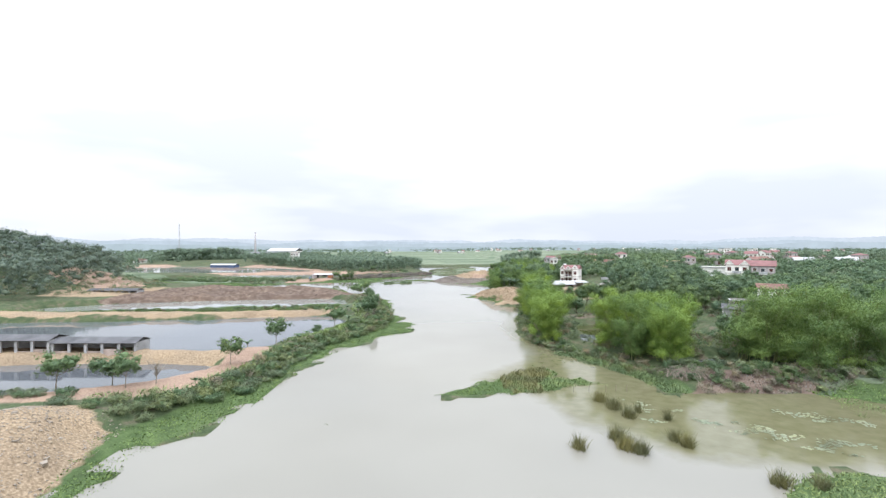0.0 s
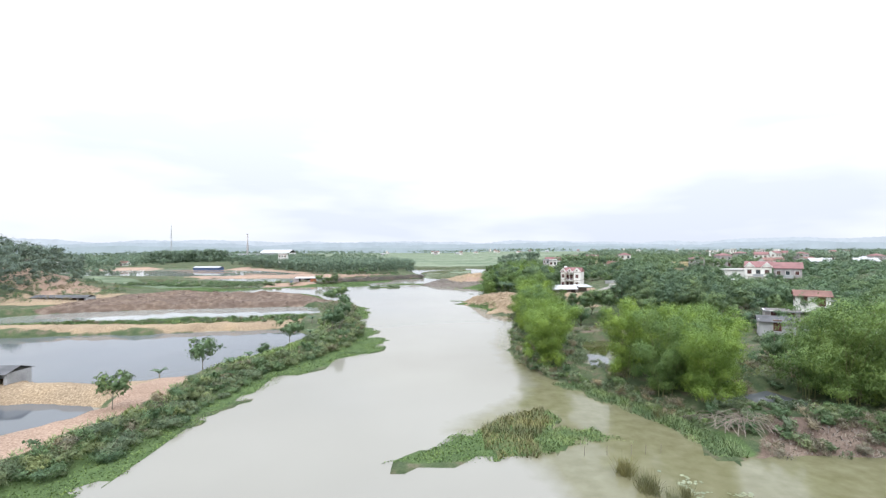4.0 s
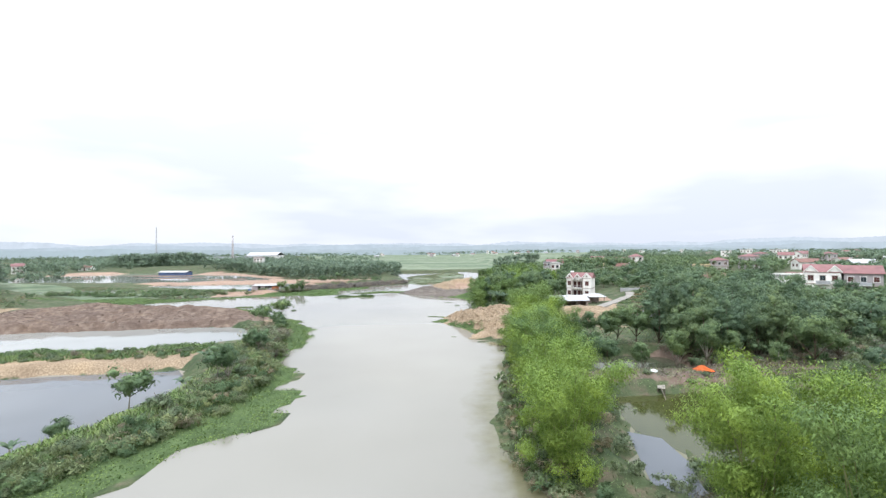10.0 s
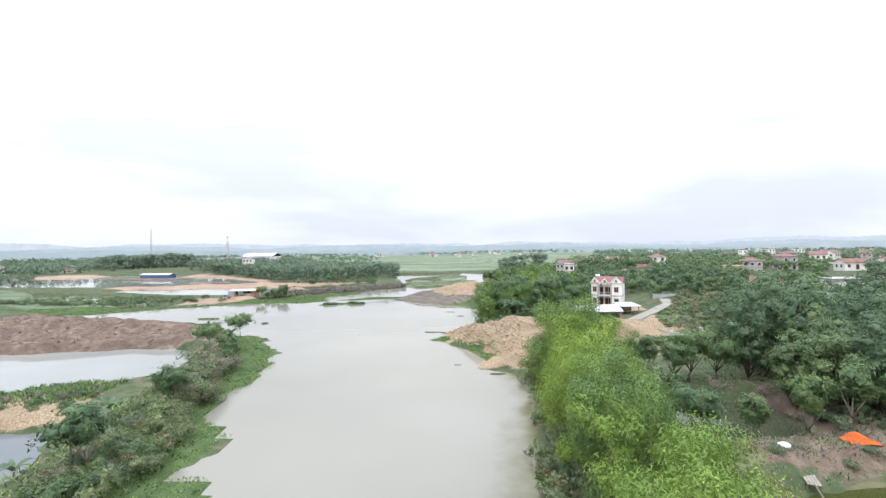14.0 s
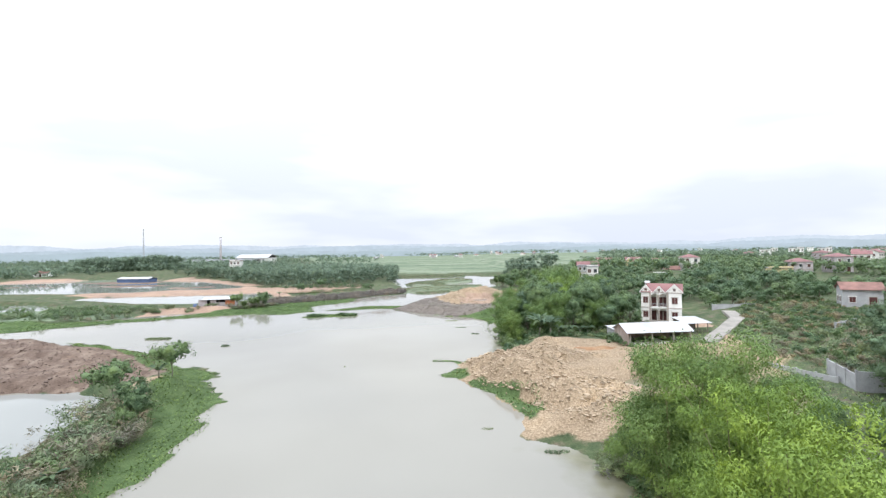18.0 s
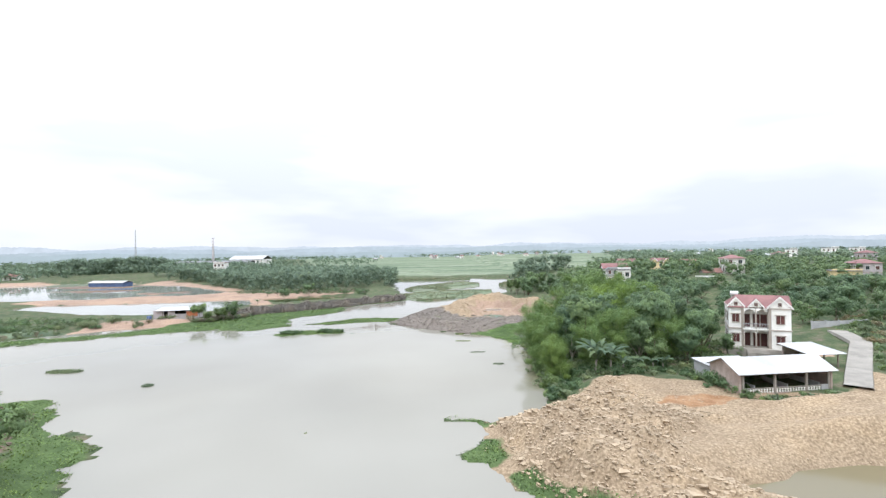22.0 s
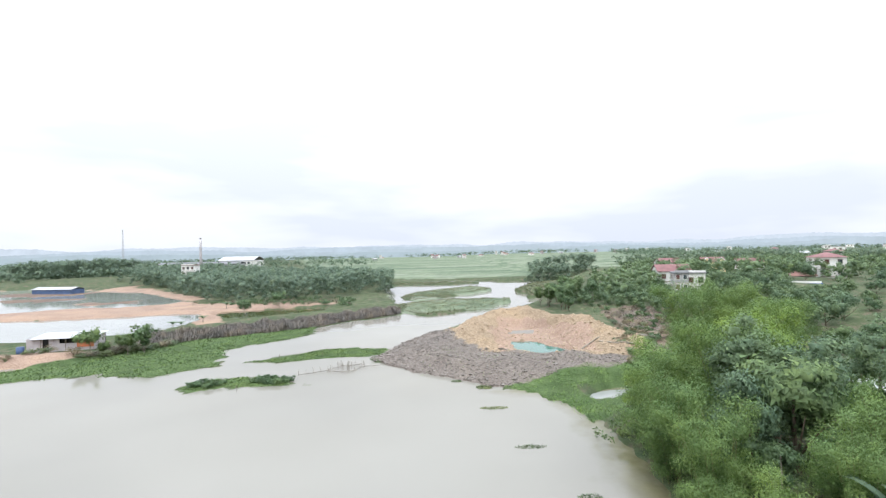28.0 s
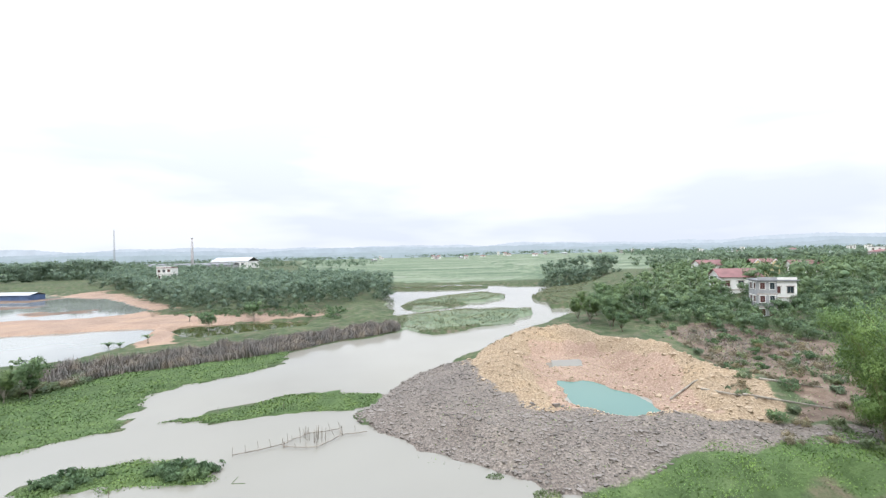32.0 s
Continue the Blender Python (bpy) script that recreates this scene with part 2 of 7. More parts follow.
CULM = surface("bamboo_culm", (0.22, 0.22, 0.09), 0.6, 0.8, 6)
BROAD = leafy("broad_leaves", (0.068, 0.108, 0.050), (0.150, 0.216, 0.100), 0.32)
DARKLEAF = leafy("dark_leaves", (0.072, 0.110, 0.062), (0.152, 0.215, 0.112), 0.3)
SHRUBLEAF = leafy("shrub_leaves", (0.104, 0.130, 0.072), (0.205, 0.246, 0.132), 0.3)
DRYLEAF = leafy("dry_scrub_twigs", (0.15, 0.125, 0.085), (0.26, 0.225, 0.155), 0.2)
WEEDLEAF = leafy("water_weed_leaves", (0.072, 0.112, 0.036), (0.142, 0.205, 0.070), 0.3)
LAWN = leafy("meadow_blades", (0.095, 0.150, 0.034), (0.165, 0.250, 0.066), 0.25)
PADS = leafy("lily_pads", (0.17, 0.18, 0.10), (0.27, 0.28, 0.18), 0.2)
REED = leafy("brown_reeds", (0.15, 0.125, 0.10), (0.26, 0.215, 0.175), 0.25)
SEDGE = leafy("green_sedge", (0.088, 0.125, 0.048), (0.196, 0.250, 0.108), 0.25)
BROWNSEDGE = leafy("brown_sedge", (0.09, 0.085, 0.04), (0.19, 0.185, 0.09), 0.2)
BANANALEAF = leafy("banana_leaves", (0.077, 0.120, 0.066), (0.165, 0.225, 0.132), 0.35)
# paled and greyed: haze over the far woods is painted into the leaf colour
HAZEDLEAF = leafy("hazed_far_leaves", (0.115, 0.158, 0.105), (0.18, 0.235, 0.155), 0.35, tree_vary=0.1)
# hill wood, its leaves lightened to paint in some of the haze
HAZEDHILLLEAF = leafy("hazed_hill_leaves", (0.085, 0.112, 0.082), (0.14, 0.178, 0.128), 0.25, tree_vary=0.1)
BARK = surface("bark", (0.16, 0.12, 0.085), 0.9, 1.0, 12, 0.35, 0.6)
PALEBARK = surface("pale_bark", (0.33, 0.29, 0.23), 0.9, 1.0, 12, 0.3, 0.6)
STONE = surface("stones", (0.235, 0.2, 0.168), 0.9, 0.3, 6, 0.35, 0.5)
WHITEWALL = surface("cream_painted_render", (0.84, 0.805, 0.74), 0.85, 0.5, 8, 0.12, 0.15)
GREYWALL = surface("grey_cement_render", (0.42, 0.41, 0.40), 0.9, 0.5, 8, 0.2, 0.2)
PINKWALL = surface("pinkish_render", (0.46, 0.41, 0.40), 0.9, 0.5, 8, 0.18, 0.2)
YELLOWWALL = surface("yellow_render", (0.7, 0.55, 0.3), 0.85, 0.5, 8, 0.15, 0.2)
CLOD = surface("mud_clods", (0.165, 0.115, 0.088), 0.95, 0.4, 5, 0.35, 0.5)
SANDSTONE = surface("sandy_stones", (0.43, 0.325, 0.215), 0.9, 0.3, 6, 0.25, 0.5)
BRICKWALL = surface("bare_brick_wall", (0.43, 0.34, 0.29), 0.95, 0.8, 9, 0.25, 0.4)
TRIM = surface("grey_brown_trim", (0.42, 0.36, 0.3), 0.8, 0.6, 8, 0.15)
REDROOF = surface("red_roof_sheet", (0.235, 0.11, 0.10), 0.65, 0.5, 5, 0.2, 0.3)
TILEROOF = surface("terracotta_tiles", (0.27, 0.145, 0.115), 0.85, 0.4, 5, 0.3, 0.4)
OLDROOF = surface("weathered_dark_sheet", (0.13, 0.125, 0.125), 0.9, 0.4, 4, 0.3, 0.3)
GREYROOF = surface("grey_cement_sheet", (0.25, 0.245, 0.245), 0.9, 0.4, 4, 0.25, 0.3)
WHITEROOF = surface("white_metal_sheet", (0.47, 0.455, 0.44), 0.55, 0.25, 3, 0.14, 0.1)
BLUESHEET = surface("blue_metal_sheet", (0.10, 0.15, 0.27), 0.6, 0.4, 4, 0.2)
DARKWOOD = surface("dark_red_wood", (0.11, 0.042, 0.036), 0.6, 1.0, 10, 0.25)
# near-black wall colour that paints in the shade inside a shed
SHADEDROOM = surface("shaded_interior", (0.05, 0.048, 0.045), 0.95, 1.0, 6, 0.2)
CONCRETE = surface("pale_concrete", (0.33, 0.295, 0.25), 0.9, 0.4, 6, 0.2, 0.3)
TIMBER = surface("grey_timber", (0.28, 0.23, 0.18), 0.9, 1.0, 14, 0.3, 0.4)
ORANGE = surface("orange_tarpaulin", (0.85, 0.22, 0.05), 0.5, 0.8, 4, 0.12, 0.4, 0.05)
ORANGEBOARD = surface("orange_red_boards", (0.5, 0.17, 0.08), 0.8, 0.8, 8, 0.2, 0.3)
SPOIL = surface("spoil_stones", (0.35, 0.29, 0.225), 0.9, 0.3, 6, 0.25, 0.5)
STEEL = surface("dull_steel", (0.55, 0.55, 0.56), 0.5, 1.0, 10, 0.15, 0.1, 0.01, 0.7)
# brick paled so that its colour carries the haze before the far chimney
HAZEDBRICK = surface("hazed_chimney_brick", (0.5, 0.46, 0.455), 0.9, 0.1, 1, 0.2, 0.3)
PLASTIC = surface("white_tank", (0.8, 0.8, 0.78), 0.4, 1.0, 8, 0.06, 0.05)
GLASS, gnt, gb = shader("window_glass", 0.08, 0.0, 0.5)
gb.inputs["Base Color"].default_value = (0.04, 0.05, 0.055, 1)


# ---- helpers for meshes ----
def link_mesh(name, verts, faces, material, parent=None, label="", smooth=False, normals=None):
    """faces: an array of rows of three or four corners."""
    verts, faces = np.asarray(verts, np.float32), np.asarray(faces, np.int32)
    me = bpy.data.meshes.new(name)
    n, k = faces.shape
    me.vertices.add(len(verts))
    me.vertices.foreach_set("co", verts.ravel())
    me.loops.add(n * k)
    me.loops.foreach_set("vertex_index", faces.ravel())
    me.polygons.add(n)
    me.polygons.foreach_set("loop_start", np.arange(0, n * k, k, dtype=np.int32))
    me.polygons.foreach_set("use_smooth", np.full(n, smooth))
    me.update(calc_edges=True)
    if normals is not None:
        me.polygons.foreach_set("use_smooth", np.full(n, True))
        me.normals_split_custom_set_from_vertices(normals)
    me.materials.append(material)
    ob = new(name, me)
    if parent is not None:
        ob.parent = parent
    if label:
        tagged(ob, label)
    return ob


def part(name, bm, material, parent=None, label="", smooth=False):
    me = bpy.data.meshes.new(name)
    bmesh.ops.recalc_face_normals(bm, faces=bm.faces)
    for f in bm.faces:
        f.smooth = smooth
    bm.to_mesh(me)
    bm.free()
    me.materials.append(material)
    ob = new(name, me)
    if parent is not None:
        ob.parent = parent
    if label:
        tagged(ob, label)
    return ob


def box(bm, x0, x1, y0, y1, z0, z1):
    v = [bm.verts.new((x, y, z)) for z in (z0, z1) for x, y in ((x0, y0), (x1, y0), (x1, y1), (x0, y1))]
    for f in ((3, 2, 1, 0), (4, 5, 6, 7), (0, 1, 5, 4), (1, 2, 6, 5), (2, 3, 7, 6), (3, 0, 4, 7)):
        bm.faces.new([v[i] for i in f])


def boxes(*rows):
    bm = bmesh.new()
    for r in rows:
        box(bm, *r)
    return bm


def prism(bm, outline, axis, a, b):
    """An outline of two coordinates pushed from a to b along axis 'x', 'y' or 'z'."""
    def at(p, t):
        return {"x": (t, p[0], p[1]), "y": (p[0], t, p[1]), "z": (p[0], p[1], t)}[axis]
    lo, hi = [bm.verts.new(at(p, a)) for p in outline], [bm.verts.new(at(p, b)) for p in outline]
    n = len(outline)
    bm.faces.new(lo), bm.faces.new(hi[::-1])
    for i in range(n):
        bm.faces.new((lo[i], lo[(i + 1) % n], hi[(i + 1) % n], hi[i]))


def tube(bm, pts, r0, r1, sides=6):
    """A tapered tube through points."""
    rings, n = [], len(pts)
    pts = [Vector(p) for p in pts]
    for i, p in enumerate(pts):
        d = (pts[min(i + 1, n - 1)] - pts[max(i - 1, 0)]).normalized()
        a = d.orthogonal().normalized()
        b = d.cross(a)
        r = r0 + (r1 - r0) * i / (n - 1)
        rings.append([bm.verts.new(p + r * (math.cos(k * math.tau / sides) * a + math.sin(k * math.tau / sides) * b)) for k in range(sides)])
    for q, s in zip(rings, rings[1:]):
        for k in range(sides):
            bm.faces.new((q[k], q[(k + 1) % sides], s[(k + 1) % sides], s[k]))
    bm.faces.new(rings[0][::-1]), bm.faces.new(rings[-1])


def thing(name, label, category, at=None, group="", kind=""):
    ob = new(name)
    ob.empty_display_size = 0.5
    if at is not None:
        ob.matrix_basis = at
    return tagged(ob, label, category, group, kind)


def unit(a):
    return a / np.maximum(np.linalg.norm(a, axis=1, keepdims=True), 1e-6)


def leaf_arrays(pos, way, length, width, rng, droop=0.15, out=None, soft=0.7):
    """One pointed leaf at each place, its face turned outwards; the normals lean towards the bough's own roundness."""
    n = len(pos)
    if out is None:
        side = unit(np.cross(way, unit(rng.normal(size=(n, 3)))))
        out = np.broadcast_to(np.array((0.0, 0.0, 1.0)), (n, 3))
    else:
        side = unit(np.cross(out, way) + rng.normal(size=(n, 3)) * 0.35)
    side = np.where(((np.cross(side, way) * out).sum(1) < 0)[:, None], -side, side)
    length, width = np.broadcast_to(length, n)[:, None], np.broadcast_to(width, n)[:, None]
    up = np.cross(side, way)
    tip = pos + way * length
    tip[:, 2] -= droop * length[:, 0]
    v = np.stack((pos + side * width, tip, pos - side * width), 1).reshape(-1, 3)
    nor = np.repeat(unit(out * soft + up * (1 - soft)), 3, 0)
    return v, np.arange(3 * n).reshape(-1, 3), nor


def cube_ball(k):
    """A rounded cube of k x k faces a side: corners on the unit ball, and its faces."""
    V, F, index = [], [], {}
    for axis in range(3):
        for s in (-1, 1):
            g = []
            for i in range(k + 1):
                for j in range(k + 1):
                    c = [0.0, 0.0, 0.0]
                    c[axis], c[(axis + 1) % 3], c[(axis + 2) % 3] = s, (2 * i / k - 1), (2 * j / k - 1) * s
                    key = tuple(round(x, 5) for x in c)
                    if key not in index:
                        index[key] = len(V)
                        V.append(c)
                    g.append(index[key])
            for i in range(k):
                for j in range(k):
                    F.append((g[i * (k + 1) + j], g[(i + 1) * (k + 1) + j], g[(i + 1) * (k + 1) + j + 1], g[i * (k + 1) + j + 1]))
    F = np.array(F)
    return unit(np.array(V)), np.concatenate((F[:, :3], F[:, [0, 2, 3]]))


BALLS = {2: cube_ball(2), 3: cube_ball(3)}


def clump_arrays(clusters, rng, k, flat=0.75):
    """Solid lumps added inside each bough to block light, uneven and below the leaves."""
    bv, bf = BALLS[k]
    V, F, N = [], [], []
    for i, (c, r) in enumerate(clusters):
        V.append(np.asarray(c) + bv * r * rng.uniform(0.28, 0.52, (len(bv), 1)) * (1, 1, flat))
        F.append(bf + i * len(bv))
        N.append(unit(bv + (0, 0, 0.5)))
    return np.concatenate(V), np.concatenate(F), np.concatenate(N)


def joined(*sets):
    """Several sets of corners, faces and normals as one."""
    V, F, N, base = [], [], [], 0
    for v, f, n in sets:
        V.append(v), F.append(f + base), N.append(n)
        base += len(v)
    return np.concatenate(V), np.concatenate(F), np.concatenate(N)


def wobble(x, y, scale, seed=0):
    """Smooth noise of about -1 to 1 over the plan."""
    r = np.random.RandomState(seed)
    out = 0.0
    for k in range(7):
        a, f, p = r.uniform(0, math.tau), r.uniform(0.6, 1.7) / scale * math.tau / 2, r.uniform(0, math.tau)
        out = out + np.sin((x * math.cos(a) + y * math.sin(a)) * f + p)
    return out / 3.2


def inside(poly, x, y):
    """Distance to the outline: plus inside, minus outside."""
    p = np.array(poly, float)
    d2 = np.full(x.shape, 1e12)
    ins = np.zeros(x.shape, bool)
    for a, b in zip(p, np.roll(p, -1, 0)):
        e = b - a
        t = np.clip(((x - a[0]) * e[0] + (y - a[1]) * e[1]) / (e @ e), 0, 1)
        d2 = np.minimum(d2, (x - a[0] - t * e[0]) ** 2 + (y - a[1] - t * e[1]) ** 2)
        if a[1] != b[1]:
            ins ^= ((a[1] > y) != (b[1] > y)) & (x < (b[0] - a[0]) * (y - a[1]) / (b[1] - a[1]) + a[0])
    return np.where(ins, 1, -1) * np.sqrt(d2)


def smooth(t):
    t = np.clip(t, 0, 1)
    return t * t * (3 - 2 * t)


# ---- plan: banks, ponds, soils ----
LEFT_BANK = [(-40, -300), (-34, 20), (-34, 42), (-36, 54), (-30, 63), (-27.5, 72), (-28, 83), (-25, 100), (-20, 109), (-14, 120), (-13, 136), (-18, 146), (-21, 160),
             (-24, 174), (-27, 187), (-36, 199), (-48, 209), (-62, 213), (-75, 221), (-100, 232), (-125, 240), (-170, 262), (-260, 290), (-4600, 600), (-4600, -300)]
FAR_LEFT = [(-190, 255), (-120, 246), (-100, 264), (-85, 275), (-66, 282), (-63, 293), (-55, 304), (-39, 313), (-30, 320), (-21, 331), (-8, 343), (-9, 360),
            (-14, 380), (-20, 410), (-28, 450), (-32, 500), (-10, 500), (12, 512), (44, 490), (90, 490), (400, 560), (4600, 560), (4600, 4600), (-4600, 4600), (-4600, 500)]
RIGHT_BANK = [(26, -300), (24, 25), (29, 40), (46, 43), (64, 50), (60, 62), (50, 66), (42, 66), (35, 68), (33, 74), (32, 79), (30, 86), (24, 92), (20, 98), (19, 109), (19, 122),
              (21, 128), (23, 140), (26, 150), (26, 158), (24, 164), (20, 167), (20, 177), (16, 184), (13, 190), (11, 203), (20, 207.5), (23.5, 213), (24.5, 225), (24.5, 236), (25, 247),
              (24, 258), (14, 263), (7, 267), (1, 271), (-7, 282), (-7, 289), (0, 302), (10, 317), (18, 331), (44, 364), (53, 384), (64, 436), (90, 480), (160, 560), (4600, 600), (4600, -300)]
FLATS = [[(-12, 371), (8, 383), (34, 379), (24, 357), (1, 338), (-7, 347)], [(-12, 411), (1, 430), (24, 447), (31, 424), (16, 406), (-5, 383), (-12, 392)], [(41, 420), (58, 460), (90, 470), (68, 440), (54, 385), (41, 384), (44, 400)], [(-30, 470), (4, 468), (30, 480), (10, 492), (-32, 490)]]
BARS = [[(-230, 420), (-190, 434), (-168, 420), (-200, 408)], [(-262, 455), (-240, 474), (-200, 470), (-196, 446), (-240, 440)], [(-160, 402), (-135, 411), (-128, 400), (-150, 392)], [(-285, 425), (-250, 432), (-240, 424), (-270, 415)]]
PONDS = {
    "pond_near": [(-150, 55), (-61, 62), (-52, 65), (-45, 68), (-40, 73), (-39, 79), (-43, 83), (-60, 83.8), (-80, 82.6), (-150, 79)],
    "pond_grey": [(-36, 92), (-33, 103), (-29, 111), (-26, 123), (-28, 133), (-34, 141), (-45, 139), (-68, 134), (-100, 130), (-190, 120), (-190, 85), (-63, 94), (-54, 90), (-46, 90)],
    "pond_white": [(-33, 162), (-38, 158), (-49, 153), (-66, 153), (-87, 148), (-105, 143), (-135, 142), (-135, 160), (-115, 173), (-96, 179), (-68, 184), (-46, 187), (-39, 184), (-36, 174)],
    "pond_bund": [(-164, 344), (-118, 347.5), (-89, 356.5), (-79, 356), (-71, 338), (-69, 326), (-72, 314), (-84, 308), (-98, 304), (-118, 309), (-135, 317), (-164, 326)],
    "pond_reed": [(-74, 360), (-46, 366), (-37, 363), (-36, 355), (-46, 346), (-57, 338), (-64, 340), (-72, 352)],
    "pond_wide": [(-330, 455), (-290, 498), (-240, 508), (-205, 480), (-166, 461), (-122, 415), (-105, 400), (-117, 382), (-149, 373), (-175, 358), (-330, 365)],
    "pond_back": [(-200, 268), (-165, 270), (-138, 286), (-146, 304), (-165, 312), (-200, 300)],
    "pond_green": [(35, 124), (48, 126), (58, 127), (63, 120), (62, 106), (52, 100), (38, 103), (34, 112)],
    "pond_dark": [(38, 134.5), (46, 133.5), (52.5, 136.5), (55.5, 142), (54, 147.5), (46, 149.5), (40, 148), (37, 141)],
    "pool_jade": [(20.5, 296), (26, 295.5), (30, 288), (31.5, 279.5), (24, 277.5), (20.5, 281)],
    "pool_small": [(22, 303), (27.5, 303), (28.5, 308.5), (23, 308)],
    "marsh_pool": [(25.5, 255.5), (30, 255.5), (35, 257), (36.5, 260), (30, 259.5), (26, 258)],
    "puddle": [(-92, 188), (-84, 189), (-76, 187), (-70, 189), (-80, 191.5), (-90, 191)],
    "dig_hole": [(33, 185.5), (37, 182.5), (42, 180), (48, 179), (54, 183), (52, 188), (46, 189), (39, 188)],
    "pool_gap": [(46, 80), (46.5, 86), (52, 88), (54, 82), (51, 78.5)],
    "inlet": [(30, 98), (33, 95), (36, 100), (36, 110), (33, 112)],
}
WEED_MATS = [
    [(-29, 36), (-31, 46), (-30, 50), (-26, 58), (-24, 65), (-25, 78), (-20, 96), (-13, 108), (-8, 116), (-7.5, 127), (-13, 131), (-11, 140), (-17, 144), (-18, 156), (-17, 163),
     (-18, 173), (-21, 182), (-24, 184), (-30, 196), (-40, 203), (-46, 212), (-57, 215), (-68, 223), (-80, 226), (-62, 209), (-36, 193), (-27, 172), (-21, 142), (-20, 118), (-28, 97), (-30, 74), (-33.5, 60), (-37, 53), (-35.5, 46), (-33.5, 36)],
    [(-150, 240), (-108, 242), (-96, 252), (-82, 261), (-69, 268.5), (-56, 273), (-41, 271), (-36, 279), (-40, 292), (-31, 304), (-27, 314), (-30, 325), (-60, 312), (-68, 284), (-80, 270), (-110, 258), (-150, 250)],
    [(-35, 263), (-33, 268), (-27, 271), (-21, 271), (-16, 267), (-20, 265), (-27, 262)],
    [(-34, 281), (-26, 284), (-19, 291), (-12, 293), (-6, 291), (-6, 286), (-10, 284), (-20, 281), (-27, 280)],
    [(-3, 65.5), (2, 69), (7, 73), (10, 74), (12, 70), (10, 65.5)],
    [(9, 66), (9, 72), (13, 79), (18, 81), (19, 78), (16, 74), (22, 74), (26, 71), (18, 69.5), (13, 65.5)],
    [(14, 188.5), (16.5, 189), (18.5, 184), (22, 178), (23, 174), (21, 172), (18, 179), (15, 185)],
    [(22, 210.5), (23, 219), (26.5, 222), (28, 216), (26.5, 211)],
    [(15, 262.3), (20, 263.5), (28, 265.5), (44, 268.5), (47, 262), (40, 259), (35, 260.5), (29, 260), (25, 258.5), (26, 255.5), (31, 256), (36, 255), (28, 250), (23.5, 246), (22, 251), (18.5, 257)],
    [(14, 203), (10, 205), (8, 203), (14, 201.5)],
    [(21.5, 92.5), (26, 91), (30.5, 84), (33, 76), (35.5, 70), (36, 67), (33.5, 66.5), (30.5, 73), (27.5, 82), (25, 88)],
    [(9.5, 192), (10, 197), (13.5, 197), (15, 192), (13, 190)],
    [(29, 40), (34, 42), (42, 43), (52, 42), (66, 40), (66, 30), (30, 33)],
]
